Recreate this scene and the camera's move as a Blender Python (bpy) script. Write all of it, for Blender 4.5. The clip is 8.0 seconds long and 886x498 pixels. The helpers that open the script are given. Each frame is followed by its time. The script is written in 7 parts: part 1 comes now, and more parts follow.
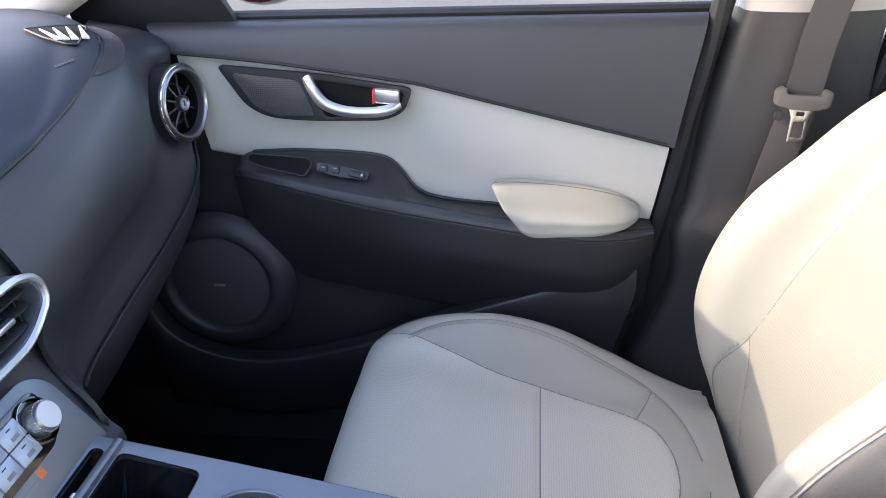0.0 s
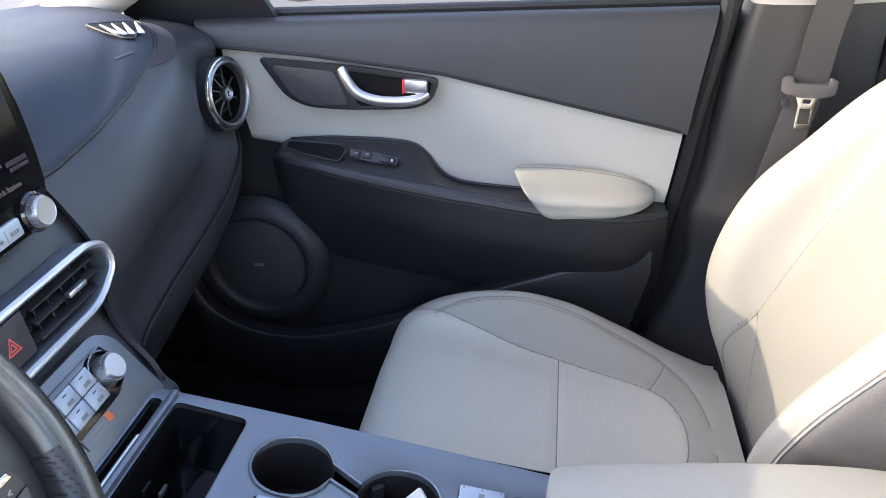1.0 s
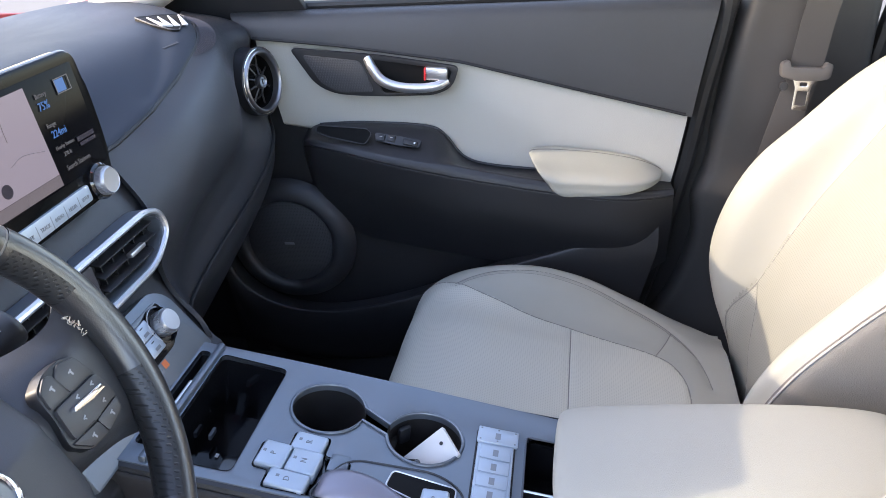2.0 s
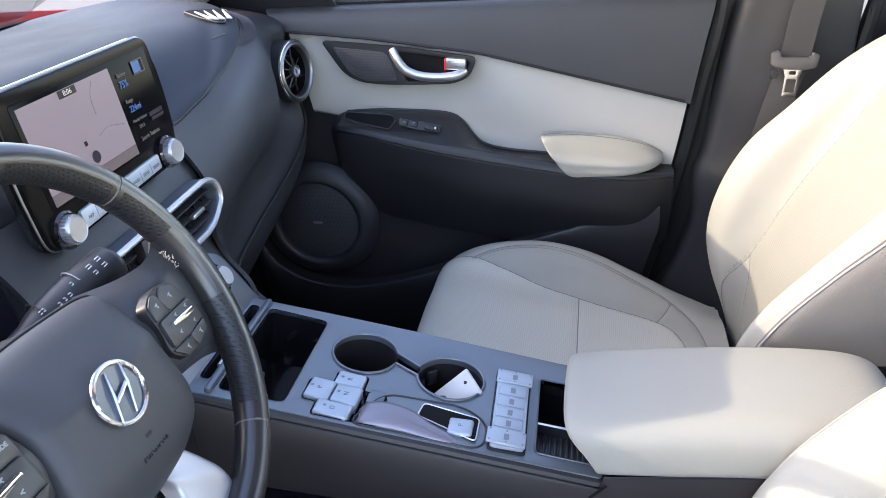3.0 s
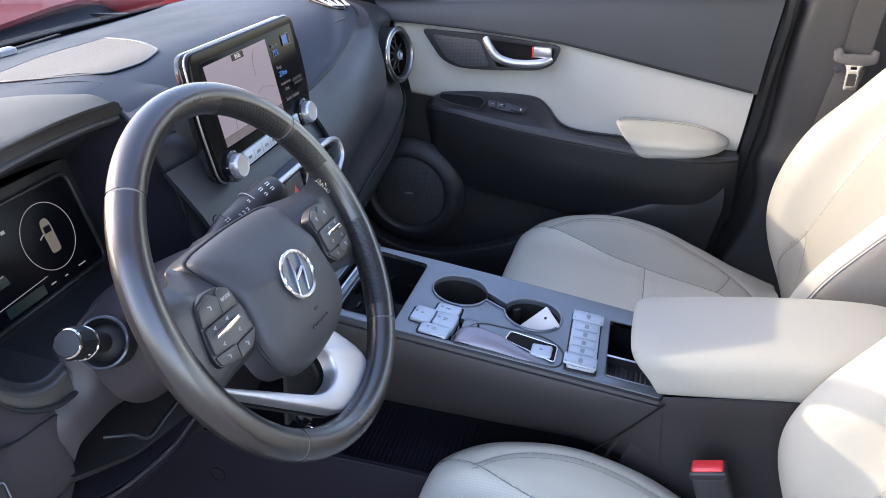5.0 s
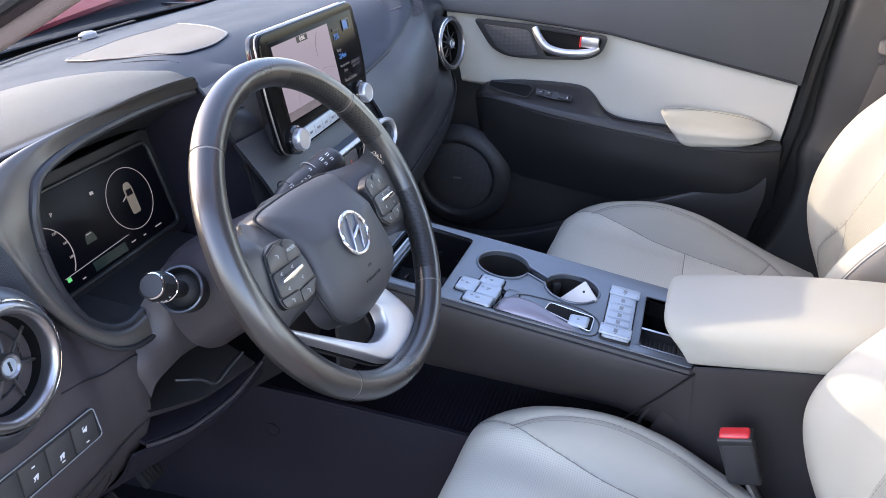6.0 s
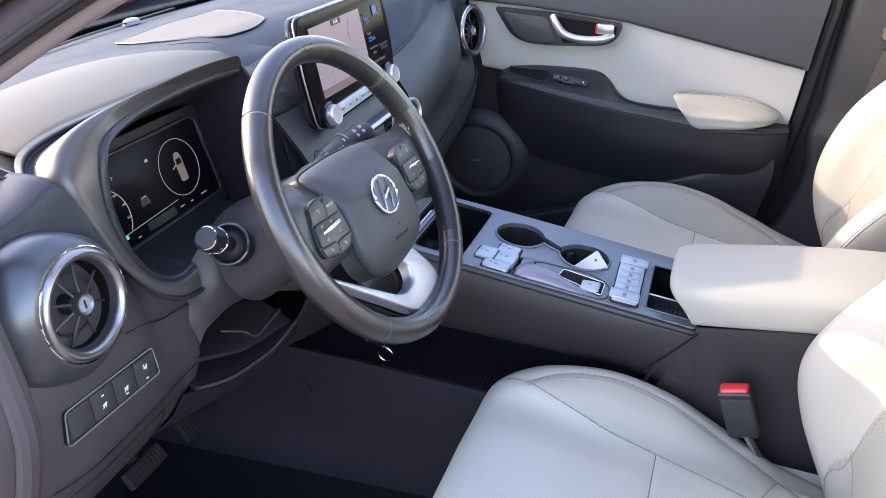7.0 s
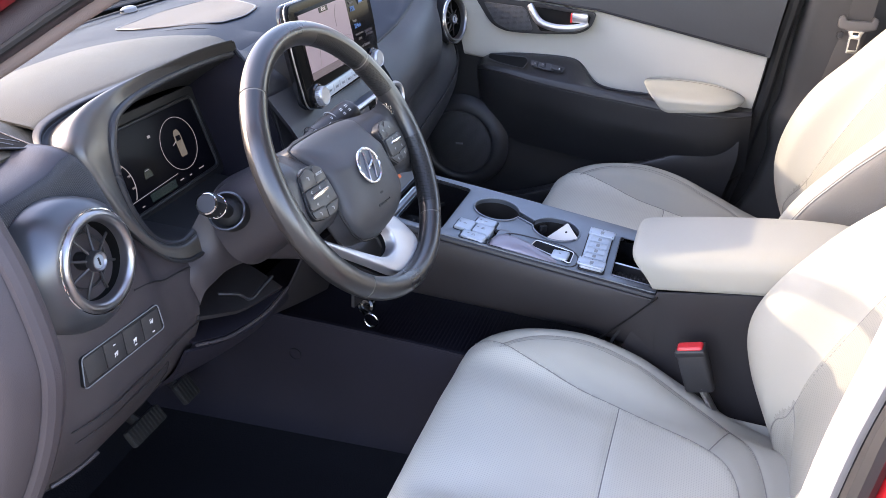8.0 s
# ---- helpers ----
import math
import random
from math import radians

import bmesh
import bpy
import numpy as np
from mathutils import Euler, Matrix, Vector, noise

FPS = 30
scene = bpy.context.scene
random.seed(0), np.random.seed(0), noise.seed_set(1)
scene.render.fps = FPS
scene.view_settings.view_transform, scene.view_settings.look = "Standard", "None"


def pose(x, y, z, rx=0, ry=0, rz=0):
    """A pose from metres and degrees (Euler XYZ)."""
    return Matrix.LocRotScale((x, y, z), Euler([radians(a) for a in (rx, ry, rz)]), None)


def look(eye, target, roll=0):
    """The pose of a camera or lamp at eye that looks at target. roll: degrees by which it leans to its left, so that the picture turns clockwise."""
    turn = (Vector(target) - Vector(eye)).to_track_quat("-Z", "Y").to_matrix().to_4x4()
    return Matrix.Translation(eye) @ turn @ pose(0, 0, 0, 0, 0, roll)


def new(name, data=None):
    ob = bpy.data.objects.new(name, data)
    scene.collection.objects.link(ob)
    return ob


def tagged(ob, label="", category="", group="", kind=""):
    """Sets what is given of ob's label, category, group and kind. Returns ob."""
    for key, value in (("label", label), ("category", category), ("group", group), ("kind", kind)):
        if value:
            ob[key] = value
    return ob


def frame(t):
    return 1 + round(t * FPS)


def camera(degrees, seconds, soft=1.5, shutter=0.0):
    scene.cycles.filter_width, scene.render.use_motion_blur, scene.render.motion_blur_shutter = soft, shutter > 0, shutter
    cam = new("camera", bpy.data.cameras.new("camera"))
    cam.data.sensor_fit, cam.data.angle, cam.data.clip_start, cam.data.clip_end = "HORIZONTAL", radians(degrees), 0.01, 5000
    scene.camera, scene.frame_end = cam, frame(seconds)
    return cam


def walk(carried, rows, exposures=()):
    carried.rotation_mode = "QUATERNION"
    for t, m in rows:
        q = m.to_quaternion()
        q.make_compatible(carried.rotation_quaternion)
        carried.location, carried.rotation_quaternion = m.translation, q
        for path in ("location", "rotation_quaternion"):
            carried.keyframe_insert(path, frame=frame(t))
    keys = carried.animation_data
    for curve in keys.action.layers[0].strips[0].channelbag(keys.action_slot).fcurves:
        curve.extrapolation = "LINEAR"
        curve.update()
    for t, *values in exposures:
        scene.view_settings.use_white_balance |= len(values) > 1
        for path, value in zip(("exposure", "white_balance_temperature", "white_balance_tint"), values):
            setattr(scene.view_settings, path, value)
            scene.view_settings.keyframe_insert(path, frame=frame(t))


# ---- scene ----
cam = camera(58.2, 8.0, soft=0.48)
PATH = [
    (0, (0.447, -0.484, 1.327), (0.22, 1.283, 0.417), -2.4),
    (0.5, (0.454, -0.52, 1.331), (0.19, 1.241, 0.421), -2.8),
    (1, (0.463, -0.568, 1.339), (0.165, 1.187, 0.427), -3.2),
    (1.5, (0.475, -0.612, 1.342), (0.149, 1.137, 0.427), -3.7),
    (3, (0.475, -0.8, 1.36), (0.116, 0.947, 0.453), -4.1),
    (3.5, (0.47, -0.864, 1.362), (0.098, 0.882, 0.46), -4.0),
    (4, (0.464, -0.913, 1.363), (0.064, 0.829, 0.464), -3.8),
    (4.5, (0.461, -0.948, 1.37), (0.015, 0.784, 0.474), -3.6),
    (5, (0.469, -0.996, 1.375), (-0.035, 0.722, 0.484), -3.5),
    (6.5, (0.506, -1.114, 1.375), (-0.144, 0.553, 0.48), -3.9),
    (7, (0.521, -1.167, 1.379), (-0.138, 0.493, 0.479), -4.0),
    (7.5, (0.544, -1.215, 1.382), (-0.106, 0.444, 0.472), -3.9),
    (8, (0.569, -1.259, 1.392), (-0.061, 0.401, 0.473), -3.7),
]
walk(cam, [(t, look(eye, target, roll)) for t, eye, target, roll in PATH],
     exposures=[(0, 2.90, 6800, 21), (4.5, 2.77, 6750, 22), (6.8, 3.00, 6900, 25), (8, 2.95, 7000, 26)])

# ---- world and light ----
SUN_FROM = Vector((-0.883, -0.095, 0.459)).normalized()
world = bpy.data.worlds.new("world")
scene.world = world
world.use_nodes = True
wn = world.node_tree
sky = wn.nodes.new("ShaderNodeTexSky")
sky.sky_type = "NISHITA"
sky.sun_disc = False
sky.dust_density = 1.3
sky.sun_elevation = math.asin(SUN_FROM.z)
sky.sun_rotation = math.atan2(SUN_FROM.x, SUN_FROM.y)
wn.nodes["Background"].inputs["Strength"].default_value = 0.20
wn.links.new(sky.outputs["Color"], wn.nodes["Background"].inputs["Color"])
sun_data = bpy.data.lights.new("sun", "SUN")
sun_data.energy, sun_data.angle, sun_data.color = 0.64, radians(0.53), (1.0, 0.92, 0.68)
sun = new("sun", sun_data)
sun.matrix_world = look(SUN_FROM * 20, (0, 0, 0))


# ---- materials ----
def material(name, color, rough=0.5, metal=0.0, grain=0.0, grain_size=900.0, vary=0.12, vary_size=9.0, coat=0.0,
             dots=0.0, dot_size=330.0, sheen=0.0, spec=0.5, plane="xy", dark=0.5):
    """A surface with fine grain relief and slow changes of tone and gloss; dots: a relief of small holes."""
    m = bpy.data.materials.new(name)
    m.use_nodes = True
    nt = m.node_tree
    b = nt.nodes["Principled BSDF"]
    b.inputs["Metallic"].default_value = metal
    b.inputs["Coat Weight"].default_value = coat
    b.inputs["Sheen Weight"].default_value = sheen
    b.inputs["Specular IOR Level"].default_value = spec
    tc = nt.nodes.new("ShaderNodeTexCoord")
    slow = nt.nodes.new("ShaderNodeTexNoise")
    slow.inputs["Scale"].default_value, slow.inputs["Detail"].default_value = vary_size, 6
    nt.links.new(tc.outputs["Object"], slow.inputs["Vector"])
    mix = nt.nodes.new("ShaderNodeMix")
    mix.data_type = "RGBA"
    mix.inputs["A"].default_value = (*[c * (1 - vary) for c in color], 1)
    mix.inputs["B"].default_value = (*[min(1, c * (1 + vary)) for c in color], 1)
    nt.links.new(slow.outputs["Fac"], mix.inputs["Factor"])
    nt.links.new(mix.outputs["Result"], b.inputs["Base Color"])
    rr = nt.nodes.new("ShaderNodeMapRange")
    rr.inputs["To Min"].default_value, rr.inputs["To Max"].default_value = max(0.02, rough * 0.82), min(1, rough * 1.18)
    nt.links.new(slow.outputs["Fac"], rr.inputs["Value"])
    nt.links.new(rr.outputs["Result"], b.inputs["Roughness"])
    bump = nt.nodes.new("ShaderNodeBump")
    bump.inputs["Strength"].default_value = dots or grain
    bump.inputs["Distance"].default_value = 0.0008
    if dots:
        # rows of small holes, every second row shifted, in the given plane
        sep = nt.nodes.new("ShaderNodeSeparateXYZ")
        nt.links.new(tc.outputs["Object"], sep.inputs["Vector"])

        def calc(op, p, q=None, val=None):
            n = nt.nodes.new("ShaderNodeMath")
            n.operation = op
            nt.links.new(p, n.inputs[0])
            if q is not None:
                nt.links.new(q, n.inputs[1])
            if val is not None:
                n.inputs[1].default_value = val
            return n.outputs[0]
        u, v = (sep.outputs["XYZ".index(c)] for c in plane.upper())
        s1 = calc("SINE", calc("MULTIPLY", calc("ADD", u, v), val=dot_size * 2.2))
        s2 = calc("SINE", calc("MULTIPLY", calc("SUBTRACT", u, v), val=dot_size * 2.2))
        prod = calc("MULTIPLY", s1, s2)
        ramp = nt.nodes.new("ShaderNodeMapRange")
        ramp.inputs["From Min"].default_value, ramp.inputs["From Max"].default_value = 0.30, 0.75
        nt.links.new(prod, ramp.inputs["Value"])
        flip = nt.nodes.new("ShaderNodeMapRange")
        flip.inputs["To Min"].default_value, flip.inputs["To Max"].default_value = 1.0, 0.0
        nt.links.new(ramp.outputs["Result"], flip.inputs["Value"])
        nt.links.new(flip.outputs["Result"], bump.inputs["Height"])
        hole = nt.nodes.new("ShaderNodeMix")
        hole.data_type = "RGBA"
        nt.links.new(mix.outputs["Result"], hole.inputs["A"])
        hole.inputs["B"].default_value = (*[c * dark for c in color], 1)
        nt.links.new(ramp.outputs["Result"], hole.inputs["Factor"])
        nt.links.new(hole.outputs["Result"], b.inputs["Base Color"])
        nt.links.new(bump.outputs["Normal"], b.inputs["Normal"])
    elif grain:
        fine = nt.nodes.new("ShaderNodeTexVoronoi")
        fine.inputs["Scale"].default_value = grain_size
        nt.links.new(tc.outputs["Object"], fine.inputs["Vector"])
        nt.links.new(fine.outputs["Distance"], bump.inputs["Height"])
        nt.links.new(bump.outputs["Normal"], b.inputs["Normal"])
    return m


def glass(name, tint=(1, 1, 1), rough=0.0):
    """Thin clear glass."""
    m = bpy.data.materials.new(name)
    m.use_nodes = True
    nt = m.node_tree
    nt.nodes.remove(nt.nodes["Principled BSDF"])
    clear, shine, mix = (nt.nodes.new("ShaderNodeBsdf" + k) for k in ("Transparent", "Glossy", "Transparent"))
    nt.nodes.remove(mix)
    mix = nt.nodes.new("ShaderNodeMixShader")
    face, power, gain = nt.nodes.new("ShaderNodeLayerWeight"), nt.nodes.new("ShaderNodeMath"), nt.nodes.new("ShaderNodeMath")
    face.inputs["Blend"].default_value = 0.5
    power.operation, gain.operation = "POWER", "MULTIPLY_ADD"
    power.inputs[1].default_value, gain.inputs[1].default_value, gain.inputs[2].default_value = 5.0, 0.94, 0.05
    nt.links.new(face.outputs["Facing"], power.inputs[0])
    nt.links.new(power.outputs[0], gain.inputs[0])
    clear.inputs["Color"].default_value = (*tint, 1)
    shine.inputs["Roughness"].default_value = rough
    nt.links.new(gain.outputs[0], mix.inputs["Fac"])
    nt.links.new(clear.outputs["BSDF"], mix.inputs[1])
    nt.links.new(shine.outputs["BSDF"], mix.inputs[2])
    nt.links.new(mix.outputs["Shader"], nt.nodes["Material Output"].inputs["Surface"])
    return m


def glow(name, color, strength):
    """A lit part of a display."""
    m = bpy.data.materials.new(name)
    m.use_nodes = True
    b = m.node_tree.nodes["Principled BSDF"]
    b.inputs["Base Color"].default_value = (*[c * 0.2 for c in color], 1)
    b.inputs["Roughness"].default_value = 0.25
    b.inputs["Emission Color"].default_value = (*color, 1)
    b.inputs["Emission Strength"].default_value = strength
    return m


LEATHER = material("light_leather", (0.346, 0.339, 0.290), 0.50, grain=0.22, grain_size=1200, vary=0.05)
# one leather: cushion insert lightened, backrest insert darkened to balance the light on each
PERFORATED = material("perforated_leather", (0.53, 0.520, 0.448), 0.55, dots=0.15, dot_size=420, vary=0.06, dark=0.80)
PERFORATED_BACK_DIM = material("dimmed_perforated_back", (0.283, 0.278, 0.238), 0.55, dots=0.2, dot_size=420, vary=0.06, plane="yz", dark=0.80)
SIDELEATHER = material("taupe_side_leather", (0.215, 0.200, 0.178), 0.55, grain=0.5, grain_size=700, vary=0.06)
STITCH = material("seam", (0.20, 0.19, 0.175), 0.8, vary=0.2)
THREAD = material("thread", (0.42, 0.40, 0.37), 0.7, vary=0.2)
DOORSKIN = material("beige_door_skin", (0.50, 0.485, 0.432), 0.62, grain=0.3, grain_size=700, vary=0.05)
PLASTIC = material("dark_grained_plastic", (0.024, 0.024, 0.026), 0.40, grain=0.20, grain_size=1300, vary=0.2)
PLASTIC_SOFT = material("soft_dash_plastic", (0.030, 0.031, 0.035), 0.40, grain=0.30, grain_size=1200, vary=0.18)
# warm, lighter tone: the sun's sheen is put into the pad's colour
TOPPAD = material("sunlit_dash_skin", (0.080, 0.073, 0.056), 0.50, grain=0.40, grain_size=900, vary=0.15, spec=0.20)
# bluish tone: the sky's reflection is put into the skin's colour
TOPSOFT = material("skylit_dash_skin", (0.027, 0.033, 0.043), 0.60, grain=0.16, grain_size=1200, vary=0.15, spec=0.16)
STALK = material("stalk_plastic", (0.018, 0.018, 0.019), 0.42, vary=0.15)
DOORTOP = material("grained_door_top", (0.040, 0.041, 0.043), 0.44, grain=0.30, grain_size=1200, vary=0.18)
PLASTIC_WARM = material("brown_grey_plastic", (0.047, 0.040, 0.043), 0.42, grain=0.2, grain_size=1300, vary=0.15)
PILLARDARK = material("dark_pillar_plastic", (0.055, 0.051, 0.048), 0.45, grain=0.2, grain_size=1300, vary=0.12)
BLACK = material("matte_black", (0.010, 0.010, 0.011), 0.6, vary=0.3)
FLANK = material("dark_console_side", (0.021, 0.0185, 0.020), 0.5, grain=0.2, grain_size=1300, vary=0.15)
SCREENBLACK = material("screen_black", (0.005, 0.005, 0.005), 0.16, vary=0.1, spec=0.10)
GLOSS = material("gloss_black", (0.008, 0.008, 0.009), 0.08, vary=0.2, coat=0.5)
RIM = material("worn_black_leather", (0.019, 0.018, 0.018), 0.29, spec=0.95, grain=0.08, grain_size=800, vary=0.12, vary_size=9)
RIMGRIP = material("perforated_black_leather", (0.020, 0.020, 0.020), 0.38, dots=0.35, dot_size=370, vary=0.2, plane="yz", dark=0.35)
VENTSHELL = material("dark_satin_vent_shell", (0.10, 0.105, 0.115), 0.30, metal=0.6, vary=0.08)
SPOKESKIN = material("satin_spoke_skin", (0.040, 0.041, 0.044), 0.36, grain=0.06, grain_size=1600, vary=0.10)
CHEEK = material("satin_hood_skin", (0.062, 0.057, 0.050), 0.33, spec=0.8, grain=0.08, grain_size=1600, vary=0.08)
COVER = material("smooth_airbag_skin", (0.046, 0.047, 0.050), 0.50, grain=0.10, grain_size=1600, vary=0.10)
KEYGREY = material("dark_grey_key", (0.040, 0.038, 0.038), 0.38, vary=0.10)
# near-black, used mostly where shade fills recesses, slots and vent throats
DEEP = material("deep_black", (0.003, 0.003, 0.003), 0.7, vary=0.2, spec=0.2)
SATIN = material("satin_silver", (0.62, 0.62, 0.63), 0.32, metal=0.9, vary=0.05)
SPOKE = material("satin_spoke_metal", (0.48, 0.48, 0.50), 0.40, metal=0.75, vary=0.08)
KEYPRINT = material("pale_key_print", (0.30, 0.30, 0.30), 0.5, vary=0.05)
CHROME = material("chrome", (0.82, 0.82, 0.82), 0.1, metal=1.0, vary=0.04)
VENTRING = material("satin_vent_ring", (0.36, 0.35, 0.355), 0.30, metal=0.95, vary=0.05)
EMBLEM = material("bright_emblem_metal", (0.62, 0.62, 0.64), 0.22, metal=1.0, vary=0.03)
GREYPAINT = material("grey_metallic_trim", (0.172, 0.195, 0.220), 0.36, metal=0.55, vary=0.06)
SWITCH = material("pale_silver_button", (0.40, 0.46, 0.52), 0.35, metal=0.35, vary=0.05)
PRINT = material("grey_print", (0.20, 0.215, 0.23), 0.5, vary=0.05)
WHITE = material("white_print", (0.75, 0.75, 0.75), 0.5, vary=0.05)
WHITEPLASTIC = material("white_plastic", (0.60, 0.59, 0.57), 0.35, vary=0.05)
CARPET = material("black_carpet", (0.006, 0.006, 0.008), 0.95, spec=0.15, grain=0.8, grain_size=260, vary=0.35, vary_size=30)
SEAL = material("plum_grey_seal", (0.050, 0.040, 0.044), 0.6, grain=0.3, vary=0.15)
RUBBER = material("rubber", (0.016, 0.016, 0.017), 0.55, vary=0.3)
DARK = material("dark_lower_plastic", (0.016, 0.0145, 0.021), 0.6, spec=0.15, grain=0.3, vary=0.3)
MATRUBBER = material("ribbed_mat", (0.009, 0.009, 0.010), 0.5, vary=0.2)
BELT = material("belt_webbing", (0.080, 0.073, 0.068), 0.75, grain=0.2, grain_size=1600, vary=0.15)
RED = material("red_button", (0.62, 0.03, 0.035), 0.3, vary=0.08, coat=0.3)
# darker, duller red than the rest of the body, for hood and fenders
HOODPAINT = material("dull_red_paint", (0.20, 0.022, 0.024), 0.6, spec=0.15, vary=0.1)
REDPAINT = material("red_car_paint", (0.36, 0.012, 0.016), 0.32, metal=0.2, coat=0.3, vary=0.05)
# darker copy of the taupe trim, with the driver's pillar's shade in its colour
PILLARSHADED = material("shaded_pillar_trim", (0.26, 0.21, 0.20), 0.7, grain=0.3, vary=0.06)
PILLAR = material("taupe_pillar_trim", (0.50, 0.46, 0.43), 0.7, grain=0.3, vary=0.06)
HEADLINER = material("headliner", (0.50, 0.48, 0.46), 0.9, grain=0.4, vary=0.05)
ORANGE = material("orange_print", (0.75, 0.18, 0.05), 0.5, vary=0.05)
STEEL = material("steel", (0.55, 0.55, 0.56), 0.3, metal=1.0, vary=0.1)
WINDOW = glass("clear_glass", (0.72, 0.74, 0.73))


# ---- mesh tools ----
def put_mesh(name, bm, mat, parent=None, label="", sharp=35.0):
    me = bpy.data.meshes.new(name)
    bmesh.ops.recalc_face_normals(bm, faces=bm.faces[:])
    for f in bm.faces:
        f.smooth = True
    bm.to_mesh(me)
    bm.free()
    me.set_sharp_from_angle(angle=radians(sharp))
    if mat:
        me.materials.append(mat)
    ob = new(name, me)
    if parent:
        hang(ob, parent)
    if label:
        ob["label"] = label
    return ob


def part(name, bm, mat, parent, label="", sharp=35.0):
    return put_mesh(name, bm, mat, parent, label, sharp)


def thing(name, label, category, group="", kind="", at=(0, 0, 0)):
    ob = new(name)
    ob.empty_display_size = 0.05
    ob.location = at
    return tagged(ob, label, category, group, kind)


def hang(ob, parent):
    """Hang ob under parent and keep its place in the world (parents here are only moved, never turned)."""
    ob.parent = parent
    ob.matrix_parent_inverse = Matrix.Translation(-parent.location)
    return ob


def spline(points, n, closed=False):
    """n points evenly along the parameter of a smooth curve through the given ones."""
    p = np.array(points, float)
    k = len(p)
    ext = np.vstack([p[-1], p, p[0], p[1]]) if closed else np.vstack([2 * p[0] - p[1], p, 2 * p[-1] - p[-2]])
    out = []
    for s in np.linspace(0, k if closed else k - 1, n, endpoint=not closed):
        i = min(int(s), (k - 1) if closed else k - 2)
        f = s - i
        a, b, c, d = ext[i], ext[i + 1], ext[i + 2], ext[i + 3]
        out.append(0.5 * (2 * b + (c - a) * f + (2 * a - 5 * b + 4 * c - d) * f * f + (3 * b - a - 3 * c + d) * f ** 3))
    return np.array(out)


def net(rows, nu, nv):
    """A smooth surface of nu x nv points through a coarse net of control points (rows of equal length)."""
    r = np.array(rows, float)
    half = np.array([spline(row, nv) for row in r])
    return np.stack([spline(half[:, j], nu) for j in range(nv)], 1)


def sheet(grid, bm=None, closed_u=False, closed_v=False, keep=None):
    """Faces over a grid of points; keep(i, j): which cells."""
    bm = bm or bmesh.new()
    nu, nv = grid.shape[:2]
    vs = [[bm.verts.new(grid[i, j]) for j in range(nv)] for i in range(nu)]
    for i in range(nu if closed_u else nu - 1):
        for j in range(nv if closed_v else nv - 1):
            if keep is None or keep(i, j):
                q = [vs[i][j], vs[(i + 1) % nu][j], vs[(i + 1) % nu][(j + 1) % nv], vs[i][(j + 1) % nv]]
                bm.faces.new(q)
    loose = [v for v in bm.verts if not v.link_faces]
    bmesh.ops.delete(bm, geom=loose, context="VERTS")
    return bm


def thick(bm, t):
    bmesh.ops.recalc_face_normals(bm, faces=bm.faces[:])
    bmesh.ops.solidify(bm, geom=bm.faces[:], thickness=t)
    return bm


def tube(points, radius, seg=10, closed=False, flat=1.0, bm=None, up=(0, 0, 1), caps=True):
    """A round (or flattened) bar along points; radius: a number, or one per point."""
    bm = bm or bmesh.new()
    p = np.array(points, float)
    n = len(p)
    rad = np.broadcast_to(radius, n)
    rings = []
    upv = Vector(up)
    for i in range(n):
        a, b = p[(i - 1) % n] if closed or i else p[0], p[(i + 1) % n] if closed or i < n - 1 else p[-1]
        d = Vector(b - a).normalized()
        side = d.cross(upv)
        side = side.normalized() if side.length > 1e-6 else d.orthogonal().normalized()
        top = side.cross(d).normalized()
        c = Vector(p[i])
        rings.append([bm.verts.new(c + float(rad[i]) * (math.cos(w) * side + flat * math.sin(w) * top))
                      for w in (2 * math.pi * k / seg for k in range(seg))])
    for i in range(n if closed else n - 1):
        for k in range(seg):
            bm.faces.new((rings[i][k], rings[(i + 1) % n][k], rings[(i + 1) % n][(k + 1) % seg], rings[i][(k + 1) % seg]))
    if caps and not closed:
        bm.faces.new(rings[0])
        bm.faces.new(rings[-1])
    return bm


def rounded(poly, r, n=5):
    """A polygon with its corners rounded by r (one number, or one per corner)."""
    out = []
    k = len(poly)
    rs = [r] * k if isinstance(r, (int, float)) else r
    for i in range(k):
        a, b, c = (Vector(poly[j % k]) for j in (i - 1, i, i + 1))
        u, w = (a - b), (c - b)
        q = min(rs[i], u.length * 0.48, w.length * 0.48)
        s, e = b + u.normalized() * q, b + w.normalized() * q
        for t in np.linspace(0, 1, n):
            out.append(tuple((1 - t) ** 2 * s + 2 * t * (1 - t) * b + t * t * e))
    return out


def frame_of(origin, ux, uy):
    """A pose whose x and y run along ux and uy at origin."""
    x = Vector(ux).normalized()
    z = x.cross(Vector(uy)).normalized()
    y = z.cross(x)
    return Matrix.Translation(origin) @ Matrix((x, y, z)).transposed().to_4x4()


def join(own, bm):
    """Add the mesh own to bm."""
    if bm is None:
        return own
    me = bpy.data.meshes.new("tmp")
    own.to_mesh(me)
    own.free()
    bm.from_mesh(me)
    bpy.data.meshes.remove(me)
    return bm


